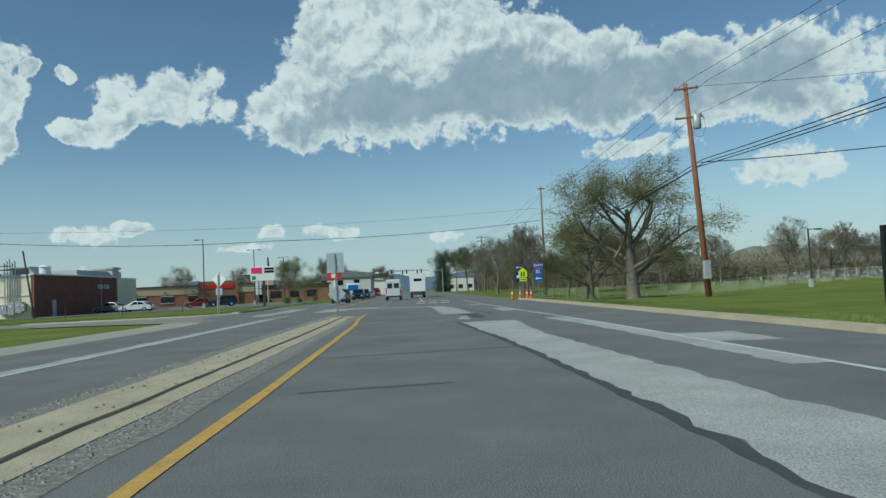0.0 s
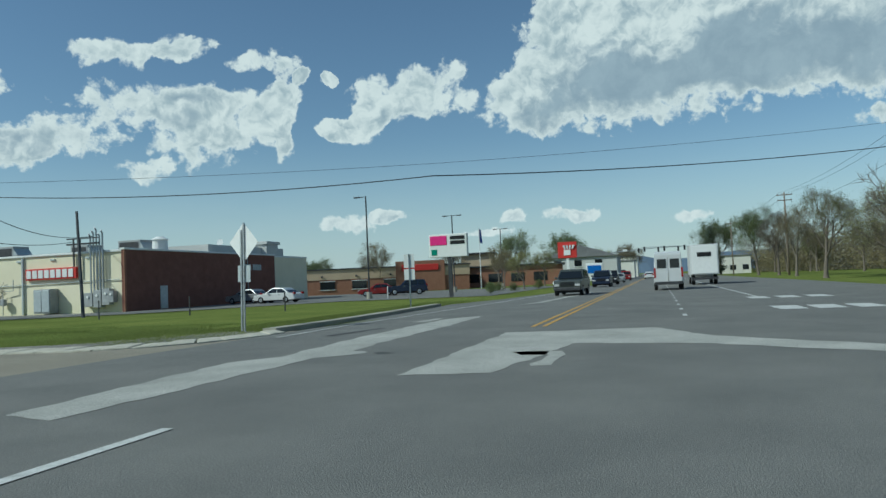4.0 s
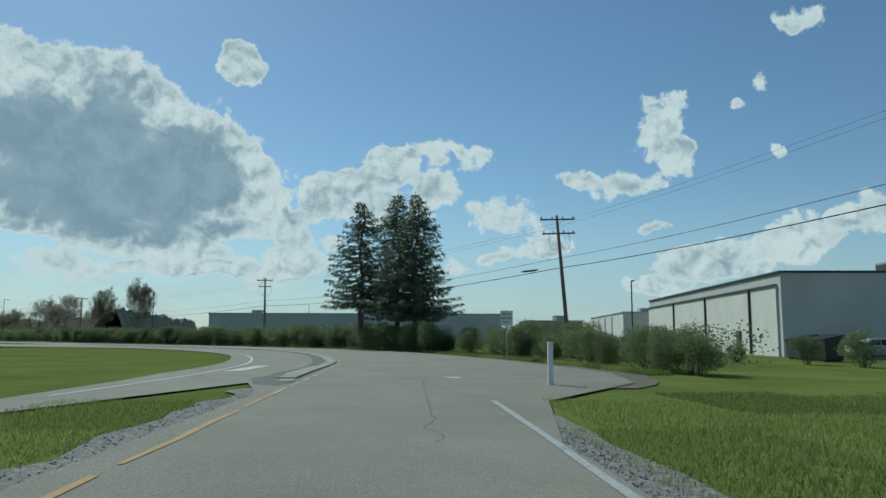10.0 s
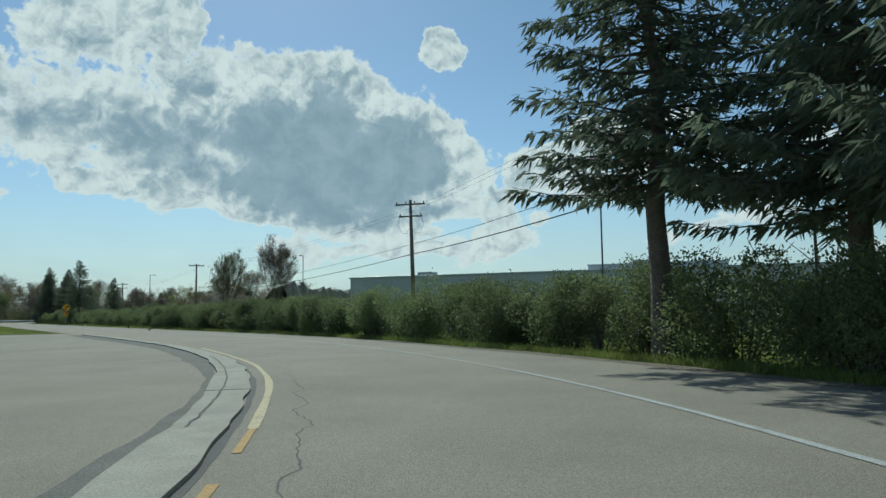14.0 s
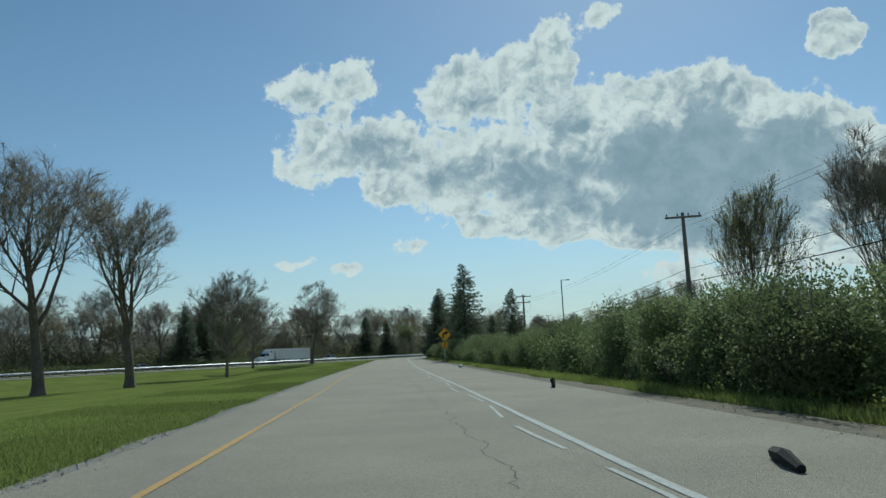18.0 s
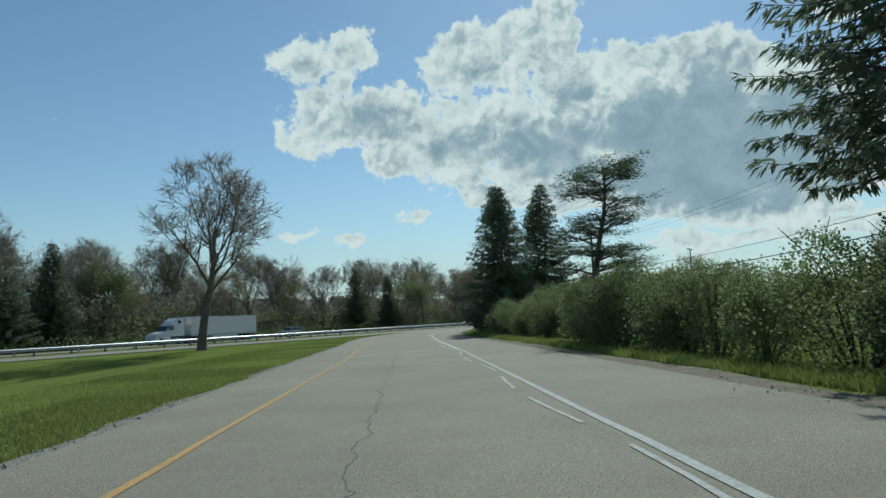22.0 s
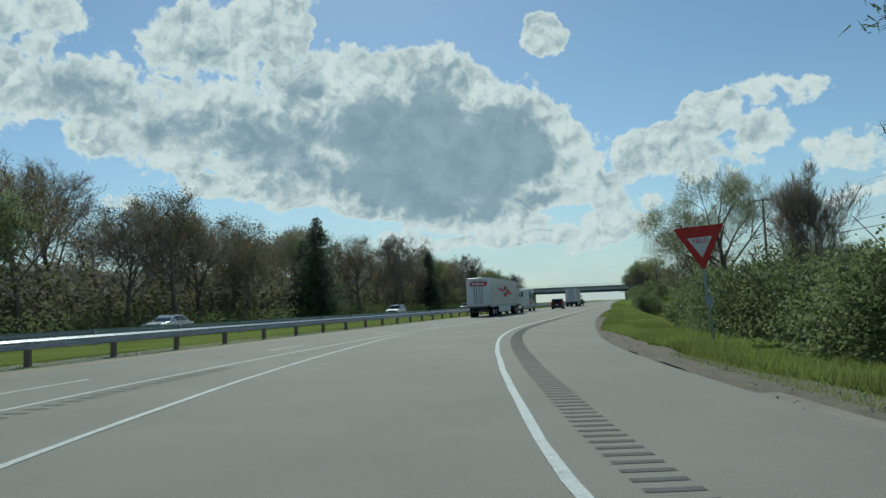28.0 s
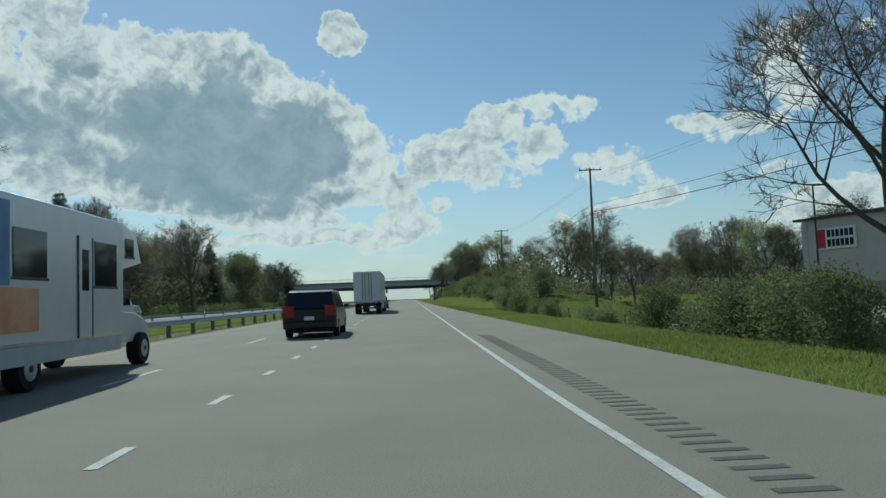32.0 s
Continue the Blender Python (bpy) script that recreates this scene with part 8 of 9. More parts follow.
for off, name in ((RAIL, "guard_rail"), (19.0, "guard_rail")):
    gr = thing(name, "long galvanised highway guard rail on steel posts", "guard rail", "highway guard rails")
    m = Mesh()
    s = 10.0
    prof = [(0.0, 0.5), (0.07, 0.55), (0.0, 0.62), (0.0, 0.66), (0.07, 0.73), (0.0, 0.8)]
    side = -1 if off < 12 else 1
    k = 0
    while s < 620:
        ring = [HWY.at(s, off + side * a, z) for a, z in prof]
        m.v += ring
        if k:
            m.f += [(6 * (k - 1) + j, 6 * k + j, 6 * k + j + 1, 6 * (k - 1) + j + 1) for j in range(5)]
        k += 1
        s += 4
    part("beam", m, STEEL, gr)
    for j in range(150):
        s = 60 + j * 3.8 if off < 12 else 60 + j * 3.8
        if off > 12 and j % 2:
            continue
        x, y, _ = HWY.at(s, off + 0.12 * (1 if off < 12 else -1))
        part("post", Mesh().box(-0.06, -0.09, -0.2, 0.06, 0.09, 0.78), POLE_WOOD if off < 12 else STEEL, gr, at=pose(x, y, 0, 0, 0, HWY.turn(s)))

# chain fence beside the highway
fence = thing("fence", "wire fence on thin dark posts beside the car park", "fence")
FENCE = [HWY.at(322 + j * 4.3, -16.9) for j in range(22)]
for x, y, _ in FENCE:
    part("post", Mesh().cyl((x, y, dip(x, y) - 0.1), (x, y, dip(x, y) + 1.35), 0.05, n=6), DARK_STEEL, fence)
for z in (0.4, 0.75, 1.1):
    part("wire", Mesh().tube([(x, y, z + dip(x, y)) for x, y, _ in FENCE], 0.008, 4, cap=False), STEEL, fence)
fence2 = thing("fence", "grey chain-link fence across the lawn", "fence")
FL = [(16 + j * 3, 98 - j * 0.5) for j in range(34)]
for x, y in FL:
    part("post", Mesh().cyl((x, y, swale(x, y) - 0.1), (x, y, swale(x, y) + 1.5), 0.035, n=6), STEEL, fence2)
part("rail", Mesh().tube([(x, y, swale(x, y) + 1.48) for x, y in FL], 0.025, 6, cap=False), STEEL, fence2)
mesh_wires = Mesh()
for (x0, y0), (x1, y1) in zip(FL, FL[1:]):
    for k in range(12):
        u, w = k / 12, (k + 4) / 12 if k + 4 <= 12 else 1.0
        for a, b in ((0.0, 1.45), (1.45, 0.0)):
            mesh_wires.tube([(x0 + (x1 - x0) * u, y0 + (y1 - y0) * u, swale(x0, y0) + a), (x0 + (x1 - x0) * w, y0 + (y1 - y0) * w, swale(x1, y1) + b)], 0.006, 3, cap=False)
part("mesh_wires", mesh_wires, STEEL, fence2, "diamond wire mesh")

# overpass
ov = thing("overpass", "grey concrete highway overpass on piers", "bridge")
OX, OY, _ = HWY.at(HWY.length - 470)
ov.matrix_basis = pose(OX, OY, 0, 0, 0, HWY.turn(HWY.length - 470))
part("deck", Mesh().box(-5, -45, 6.2, 5, 70, 7.4), GREY_WALL, ov)
part("girder", Mesh().box(-4.6, -45, 5.2, -4.2, 70, 6.2).box(4.2, -45, 5.2, 4.6, 70, 6.2).box(-1, -45, 5.2, -0.6, 70, 6.2), DARK_STEEL, ov)
part("parapet", Mesh().box(-5.1, -45, 7.4, -4.8, 70, 8.3).box(4.8, -45, 7.4, 5.1, 70, 8.3), CONCRETE, ov)
for yy in (-12, 13, 34):
    p = part("pier", Mesh().box(-4.5, yy - 0.6, -0.1, 4.5, yy + 0.6, 5.2, 0.1), CONCRETE, ov)
for j in range(40):
    part("baluster", Mesh().box(-5.05, -44 + j * 2.8, 8.3, -4.95, -43.9 + j * 2.8, 9.2), STEEL, ov)
part("handrail", Mesh().box(-5.06, -45, 9.15, -4.94, 70, 9.25), STEEL, ov)

# ---- vehicles ----
def paint_mat(name, c, metal=0.2):
    return MATS[name] if name in MATS else mat(name, tuple(v * 0.92 for v in c), c, 2, 0.28, 0.02, 60, 0.05, metal=metal, spec=0.5)


CAR_WHITE, CAR_SILVER = paint_mat("car_white", (0.7, 0.7, 0.69)), paint_mat("car_silver", (0.36, 0.37, 0.38), 0.5)
CAR_BLACK, CAR_GREEN, CAR_RED, CAR_BLUE = paint_mat("car_black", (0.02, 0.021, 0.024)), paint_mat("car_greygreen", (0.09, 0.1, 0.09), 0.4), paint_mat("car_red", (0.3, 0.02, 0.02)), paint_mat("car_dark_blue", (0.02, 0.03, 0.06))
LAMP_RED, LAMP_CLEAR = glassy("tail_lens", (0.3, 0.01, 0.01), 0.15), glassy("head_lens", (0.5, 0.5, 0.5), 0.1)


def wheel(parent, x, y, r, w, rim=None):
    side = 1 if y > 0 else -1
    t = part("wheel", Mesh().tube([(x, y - w / 2, r), (x, y - w / 2 + 0.03, r), (x, y + w / 2 - 0.03, r), (x, y + w / 2, r)], [r * 0.93, r, r, r * 0.93], 20), TYRE, parent)
    part("rim", Mesh().tube([(x, y + side * (w / 2 - 0.02), r), (x, y + side * (w / 2 + 0.012), r)], [r * 0.62, r * 0.52], 14), rim or STEEL, t)
    part("hub", Mesh().cyl((x, y + side * (w / 2), r), (x, y + side * (w / 2 + 0.03), r), r * 0.16, n=8), DARK_STEEL, t)
    return t


def shell(lower, roof, half, tuck, z_belt):
    """A car body from its side outline: lower is the full-width outline, roof the cabin above the belt, drawn in by tuck."""
    bm = bmesh.new()
    for poly, w0, w1 in ((lower, half, half), (roof, half - 0.02, half - tuck)):
        left = [bm.verts.new((x, (w0 if z <= z_belt + 0.02 else w1), z)) for x, z in poly]
        right = [bm.verts.new((x, -(w0 if z <= z_belt + 0.02 else w1), z)) for x, z in poly]
        bm.faces.new(left)
        bm.faces.new(right[::-1])
        for i in range(len(poly)):
            j = (i + 1) % len(poly)
            bm.faces.new((left[j], left[i], right[i], right[j]))
    bmesh.ops.recalc_face_normals(bm, faces=bm.faces[:])
    bmesh.ops.bevel(bm, geom=bm.edges[:], offset=0.045, segments=2, affect="EDGES", profile=0.6, clamp_overlap=True)
    return Mesh().take(bm)


def car(label, paint_m, kind="sedan"):
    """A car that points along its own +x, with its wheels on z = 0."""
    ob = thing({"van": "minivan", "suv": "suv"}.get(kind, "car"), label, "car")
    if kind == "sedan":
        L, half, belt, top, r = 4.6, 0.9, 0.92, 1.45, 0.32
        low = [(-2.3, 0.3), (-2.28, 0.85), (-1.6, 0.95), (1.0, 0.93), (2.15, 0.75), (2.3, 0.5), (2.25, 0.28)]
        roof = [(-1.75, 0.9), (-1.05, 1.42), (0.15, 1.45), (1.05, 0.9)]
    elif kind == "suv":
        L, half, belt, top, r = 4.6, 0.93, 1.1, 1.75, 0.37
        low = [(-2.28, 0.42), (-2.3, 1.08), (0.95, 1.1), (2.2, 1.0), (2.3, 0.8), (2.25, 0.4)]
        roof = [(-2.26, 1.05), (-2.0, 1.72), (0.1, 1.76), (0.85, 1.05)]
    else:
        L, half, belt, top, r = 5.1, 0.98, 1.05, 1.76, 0.34
        low = [(-2.5, 0.35), (-2.55, 1.05), (1.3, 1.05), (2.4, 0.85), (2.52, 0.6), (2.48, 0.3)]
        roof = [(-2.52, 1.0), (-2.2, 1.7), (-1.6, 1.77), (0.5, 1.74), (1.75, 1.0)]
    body = part("body", shell(low, roof, half, 0.17, belt), paint_m, ob, smooth=False)
    xs = [p[0] for p in roof]
    zt = max(p[1] for p in roof) - 0.1
    back, front = min(xs), max(xs)
    tb, tf = roof[1], roof[-2]
    for sy in (-1, 1):
        n = 3 if kind != "sedan" else 2
        for i in range(n):
            a0, a1 = i / n + 0.02, (i + 1) / n - 0.02
            x0b, x1b = back + 0.2 + (front - back - 0.5) * a0, back + 0.2 + (front - back - 0.5) * a1
            x0t, x1t = tb[0] + 0.08 + (tf[0] - tb[0] - 0.1) * a0, tb[0] + 0.08 + (tf[0] - tb[0] - 0.1) * a1
            y0, y1 = sy * (half + 0.004), sy * (half - 0.135)
            part("window", Mesh().add([(x0b, y0 * 0.985, belt + 0.05), (x1b, y0 * 0.985, belt + 0.05), (x1t, y1 * 1.005 + sy * 0.004, zt), (x0t, y1 * 1.005 + sy * 0.004, zt)], [(0, 1, 2, 3)]), GLASS, ob)
        part("mirror", Mesh().box(front - 0.55, min(sy * half, sy * (half + 0.2)), belt + 0.02, front - 0.4, max(sy * half, sy * (half + 0.2)), belt + 0.16, 0.03), paint_m, ob)
        for i in range(2):
            part("door_handle", Mesh().box(-0.75 + i * 1.0, min(sy * half, sy * (half + 0.03)), belt - 0.16, -0.55 + i * 1.0, max(sy * half, sy * (half + 0.03)), belt - 0.12), CHROME, ob)
        part("tail_lamp", Mesh().box(-L / 2 - 0.03, min(sy * 0.55, sy * (half - 0.02)), 0.78, -L / 2 + 0.12, max(sy * 0.55, sy * (half - 0.02)), 1.0 if kind == "sedan" else 1.2, 0.02), LAMP_RED, ob)
        part("head_lamp", Mesh().box(L / 2 - 0.22, min(sy * 0.5, sy * (half - 0.08)), 0.62, L / 2 + 0.0, max(sy * 0.5, sy * (half - 0.08)), 0.8, 0.03), LAMP_CLEAR, ob)
        for x in (-L * 0.3, L * 0.31):
            wheel(ob, x, sy * (half - 0.1), r, 0.22)
    part("windscreen", Mesh().add([(front - 0.02, -half + 0.12, belt + 0.05), (front - 0.02, half - 0.12, belt + 0.05), (tf[0] + 0.06, half - 0.25, zt + 0.03), (tf[0] + 0.06, -half + 0.25, zt + 0.03)], [(0, 1, 2, 3)]), GLASS, ob)
    part("rear_window", Mesh().add([(back - 0.015, -half + 0.15, belt + 0.06), (back - 0.015, half - 0.15, belt + 0.06), (tb[0] - 0.03, half - 0.27, zt), (tb[0] - 0.03, -half + 0.27, zt)], [(0, 3, 2, 1)]), GLASS, ob)
    part("bumper", Mesh().box(L / 2 - 0.1, -half + 0.04, 0.34, L / 2 + 0.06, half - 0.04, 0.56, 0.05), paint_m if kind != "suv" else DARK_STEEL, ob)
    part("rear_bumper", Mesh().box(-L / 2 - 0.08, -half + 0.04, 0.36, -L / 2 + 0.1, half - 0.04, 0.62, 0.05), paint_m, ob)
    part("plate", Mesh().box(-L / 2 - 0.09, -0.18, 0.66, -L / 2 - 0.06, 0.18, 0.8), SIGN_WHITE, ob)
    if kind == "suv":
        for i in range(7):
            part("grille_slot", Mesh().box(L / 2 - 0.02, -0.42 + i * 0.13, 0.66, L / 2 + 0.02, -0.34 + i * 0.13, 0.92), BLACK, ob)
    else:
        part("grille", Mesh().box(L / 2 - 0.05, -0.4, 0.5, L / 2 + 0.02, 0.4, 0.68, 0.02), BLACK, ob)
    part("underbody", Mesh().box(-L / 2 + 0.3, -half + 0.15, 0.2, L / 2 - 0.3, half - 0.15, 0.36), BLACK, ob)
    return ob


def stand(ob, x, y, rz, z=0.0):
    ob.matrix_basis = pose(x, y, z, 0, 0, rz)
    return ob


sedan_w = stand(car("white parked saloon car in the car park", CAR_WHITE), -38.5, 102, 175, -0.02)
suv_s = stand(car("grey-green oncoming off-road estate car with a slotted grille", CAR_GREEN, "suv"), -9.0, 90.0, 268)
van_b = stand(car("dark minivan on the highway", CAR_BLACK, "van"), *HWY.at(371, 1.8)[:2], HWY.turn(371))
suv_d = stand(car("dark parked estate car in the car park", CAR_BLUE, "suv"), -31, 118, 200, -0.02)


def another(ob, x, y, rz, paint_m, label, z=-0.02):
    c = copy_thing(ob, pose(x, y, z, 0, 0, rz))
    tagged(c, label)
    for k in c.children:
        if k.name.split(".")[0] in ("body", "mirror", "bumper", "rear_bumper") and paint_m:
            k.data = k.data.copy()
            k.data.materials[0] = paint_m
    return c


for x, y, rz, base, pm, lab in [(-43, 104, 170, sedan_w, CAR_SILVER, "silver parked saloon car in the car park"), (-35, 119, 200, sedan_w, CAR_RED, "dark red parked car in the car park"), (-100, 78, 100, suv_d, CAR_BLACK, "dark parked estate car beside the store"), (-96, 79.5, 95, sedan_w, CAR_SILVER, "silver parked car beside the store"),
                                (-92, 80.5, 95, suv_d, CAR_SILVER, "silver parked estate car beside the store"), (-88, 81, 95, suv_d, CAR_BLACK, "black parked estate car beside the store"), (-84, 82, 95, suv_d, CAR_BLACK, "black parked estate car beside the store"), (-104, 76, 100, sedan_w, CAR_WHITE, "white parked car beside the store"),
                                (-72, 83, 95, sedan_w, CAR_WHITE, "white parked car behind the shops"), (-128, 68.6, 10, suv_d, CAR_RED, "dark red parked estate car beside the wall"), (-9.0, 118, 270, suv_d, CAR_BLUE, "dark oncoming car on the main road"), (-9.0, 132, 270, suv_d, CAR_BLACK, "dark oncoming car on the main road"),
                                (-9.0, 150, 270, sedan_w, CAR_SILVER, "silver oncoming car on the main road"), (-5, 190, 90, sedan_w, CAR_WHITE, "white car far along the main road"), (-9, 176, 270, suv_d, CAR_RED, "dark red oncoming car on the main road")]:
    another(base, x, y, rz, pm, lab, 0.0 if x > -10 else -0.02)
for s, o, base, pm, lab in [(170, 29, sedan_w, CAR_SILVER, "silver car on the far carriageway"), (235, 25, suv_d, CAR_SILVER, "grey pickup-like car on the far carriageway"), (300, 28, sedan_w, CAR_WHITE, "white car on the far carriageway"), (352, 25, suv_d, CAR_WHITE, "white estate car on the far carriageway"), (420, 28, suv_d, CAR_SILVER, "silver estate car on the far carriageway"), (450, 1.8, suv_d, CAR_BLACK, "dark car far ahead on the highway"), (520, 5.4, sedan_w, CAR_SILVER, "silver car far ahead on the highway")]:
    x, y, _ = HWY.at(s, o)
    another(base, x, y, HWY.turn(s) + (180 if o > 15 else 0), pm, lab, 0.0)


def trailer(parent, L, x1, label_bits):
    """A box trailer whose front end is at x1; returns its body part."""
    x0 = x1 - L
    b = part("trailer_body", Mesh().box(x0, -1.28, 1.15, x1, 1.28, 4.05, 0.03), CAR_WHITE, parent)
    part("lower_rail", Mesh().box(x0 + 0.02, -1.3, 1.05, x1 - 0.02, 1.3, 1.3, 0.02), SIGN_BACK, b)
    part("top_rail", Mesh().box(x0 + 0.01, -1.295, 3.92, x1 - 0.01, 1.295, 4.0), SIGN_BACK, b)
    for k in (-1, 1):
        d = part("rear_door", Mesh().box(x0 - 0.03, min(0.01 * k, 1.24 * k), 1.3, x0, max(0.01 * k, 1.24 * k), 3.92, 0.01), SIGN_WHITE, b)
        for q in (0.18, 0.42):
            part("lock_rod", Mesh().cyl((x0 - 0.06, k * q, 1.35), (x0 - 0.06, k * q, 3.9), 0.025, n=6), DARK_STEEL, d)
        part("tail_lamp", Mesh().box(x0 - 0.05, min(k * 0.95, k * 1.2), 1.05, x0, max(k * 0.95, k * 1.2), 1.18), LAMP_RED, b)
    part("bumper_bar", Mesh().box(x0 - 0.02, -1.1, 0.5, x0 + 0.08, 1.1, 0.62).box(x0, -0.7, 0.5, x0 + 0.1, -0.6, 1.1).box(x0, 0.6, 0.5, x0 + 0.1, 0.7, 1.1), DARK_STEEL, parent)
    for ax in (x0 + 1.6, x0 + 2.9):
        for sy in (-1, 1):
            wheel(parent, ax, sy * 1.0, 0.5, 0.5)
    part("axle_frame", Mesh().box(x0 + 0.8, -0.6, 0.75, x0 + 3.8, 0.6, 1.05), DARK_STEEL, parent)
    for sy in (-1, 1):
        part("side_skirt", Mesh().box(x0 + 4.6, sy * 1.22 - 0.02, 0.45, x1 - 4.2, sy * 1.22 + 0.02, 1.1), SIGN_WHITE, parent)
        part("landing_leg", Mesh().box(x1 - 3.4, sy * 0.7 - 0.08, 0.1, x1 - 3.2, sy * 0.7 + 0.08, 1.1), DARK_STEEL, parent)
    return b


def tractor(parent, x, pm):
    """A sleeper tractor; its cab back is at x, its nose 6.2 m ahead."""
    prof = [(x + 0.5, 1.0), (x + 0.5, 3.85), (x + 1.6, 3.95), (x + 2.6, 3.35), (x + 3.3, 2.75), (x + 3.9, 2.0), (x + 5.6, 1.65), (x + 6.0, 1.2), (x + 6.0, 0.6), (x + 3.2, 0.6), (x + 3.0, 1.0)]
    bm = bmesh.new()
    l = [bm.verts.new((a, 1.15 if z < 2.2 else 1.08, z)) for a, z in prof]
    r = [bm.verts.new((a, -1.15 if z < 2.2 else -1.08, z)) for a, z in prof]
    bm.faces.new(l), bm.faces.new(r[::-1])
    for i in range(len(prof)):
        j = (i + 1) % len(prof)
        bm.faces.new((l[j], l[i], r[i], r[j]))
    bmesh.ops.recalc_face_normals(bm, faces=bm.faces[:])
    bmesh.ops.bevel(bm, geom=bm.edges[:], offset=0.09, segments=2, affect="EDGES", clamp_overlap=True)
    cab = part("cab", Mesh().take(bm), pm, parent)
    for sy in (-1, 1):
        part("side_window", Mesh().add([(x + 2.55, sy * 1.16, 2.1), (x + 3.5, sy * 1.16, 2.1), (x + 3.2, sy * 1.12, 2.7), (x + 2.55, sy * 1.1, 2.9)], [(0, 1, 2, 3)]), GLASS, cab)
        part("sleeper_window", Mesh().box(x + 1.2, sy * 1.12 - 0.02, 3.1, x + 1.7, sy * 1.12 + 0.02, 3.5, 0.02), GLASS, cab)
        part("mirror", Mesh().box(x + 3.45, sy * 1.35 - 0.12, 2.1, x + 3.6, sy * 1.35 + 0.12, 2.75, 0.03), DARK_STEEL, cab)
        part("fuel_tank", Mesh().cyl((x + 1.2, sy * 0.9, 0.75), (x + 2.9, sy * 0.9, 0.75), 0.33, n=14), CHROME, cab)
        part("fairing", Mesh().box(x + 0.3, sy * 1.16 - 0.03, 0.4, x + 3.2, sy * 1.16 + 0.03, 1.2, 0.02), DARK_STEEL, cab)
        for ax in (x - 1.6, x - 0.3):
            wheel(parent, ax, sy * 1.0, 0.5, 0.5)
        wheel(parent, x + 4.9, sy * 1.02, 0.5, 0.32)
        part("wheel_arch", Mesh().tube([(x + 4.2, sy * 1.1, 0.7), (x + 4.45, sy * 1.1, 1.08), (x + 4.9, sy * 1.1, 1.2), (x + 5.35, sy * 1.1, 1.08), (x + 5.6, sy * 1.1, 0.75)], 0.1, 6), pm, cab)
    part("windscreen", Mesh().add([(x + 3.92, -0.95, 2.05), (x + 3.92, 0.95, 2.05), (x + 3.34, 0.95, 2.75), (x + 3.34, -0.95, 2.75)], [(0, 1, 2, 3)]), GLASS, cab)
    part("chassis", Mesh().box(x - 2.4, -0.45, 0.7, x + 5.6, 0.45, 0.95), DARK_STEEL, parent)
    part("exhaust", Mesh().cyl((x + 0.3, -0.95, 1.0), (x + 0.3, -0.95, 3.9), 0.08, n=8), CHROME, parent)
    return cab


semi = thing("semi_truck", "white articulated lorry with a red and grey stripe", "truck")
body = trailer(semi, 16.0, 0.2, "")
tractor(semi, 0.9, CAR_WHITE)
for sy in (-1, 1):
    y = sy * 1.29
    def side_plate(pts, m, lab, d=0.006):
        return part("emblem", Mesh().add([(a, y + sy * d, z) for a, z in pts], [tuple(range(len(pts)))]), m, body, lab)
    side_plate([(-8.6, 2.1), (-6.6, 2.1), (-6.2, 3.3), (-8.2, 3.3)], SIGN_RED, "red emblem panel")
    side_plate([(-8.2, 2.3), (-6.85, 2.3), (-6.6, 3.1), (-7.95, 3.1)], SIGN_NAVY, "dark emblem panel", 0.01)
    side_plate([(-7.9, 2.5), (-7.1, 2.5), (-6.95, 2.85), (-7.75, 2.85)], SIGN_WHITE, "white emblem bar", 0.014)
    side_plate([(-6.4, 2.4), (-3.0, 2.35), (-3.0, 2.5), (-4.4, 2.65), (-4.9, 2.95), (-6.3, 2.95)], SIGN_RED, "red stripe")
    side_plate([(-11.6, 2.9), (-8.6, 2.6), (-8.5, 2.9), (-11.6, 3.05)], SIGN_RED, "red stripe")
side_no = new("lettering", words("53'", 0.28, BLACK))
side_no.parent = body
side_no.matrix_basis = pose(-2.1, -1.3, 1.55)
part("emblem", Mesh().add([(-15.835, 0.95, 3.2), (-15.835, -0.9, 3.2), (-15.835, -1.0, 3.65), (-15.835, 0.85, 3.65)], [(0, 1, 2, 3)]), SIGN_RED, body, "red rear emblem")
part("emblem", Mesh().add([(-15.84, 0.65, 3.32), (-15.84, -0.65, 3.32), (-15.84, -0.7, 3.54), (-15.84, 0.6, 3.54)], [(0, 1, 2, 3)]), SIGN_WHITE, body, "white bar of lettering")
SS = 336.0
stand(semi, *HWY.at(SS, 5.5)[:2], HWY.turn(SS))
far_t = thing("semi_truck", "white plain box-trailer lorry on the far carriageway", "truck")
trailer(far_t, 14.6, 0.2, "")
tractor(far_t, 0.9, CAR_WHITE)
stand(far_t, *HWY.at(216, 30)[:2], HWY.turn(216) + 180)
box_t = thing("semi_truck", "white plain box-trailer lorry seen from behind", "truck")
trailer(box_t, 14.6, 0.2, "")
tractor(box_t, 0.9, CAR_WHITE)
SB = 425.0
stand(box_t, *HWY.at(SB, 1.8)[:2], HWY.turn(SB))

# white van and box truck on the main road
wv = thing("cargo_van", "tall white cargo van driving ahead on the main road", "van")
part("body", shell([(-2.9, 0.5), (-2.95, 1.2), (2.0, 1.2), (2.9, 1.0), (2.95, 0.5)], [(-2.94, 1.15), (-2.85, 2.6), (-2.5, 2.72), (1.2, 2.68), (2.3, 1.15)], 1.0, 0.1, 1.2), CAR_WHITE, wv)
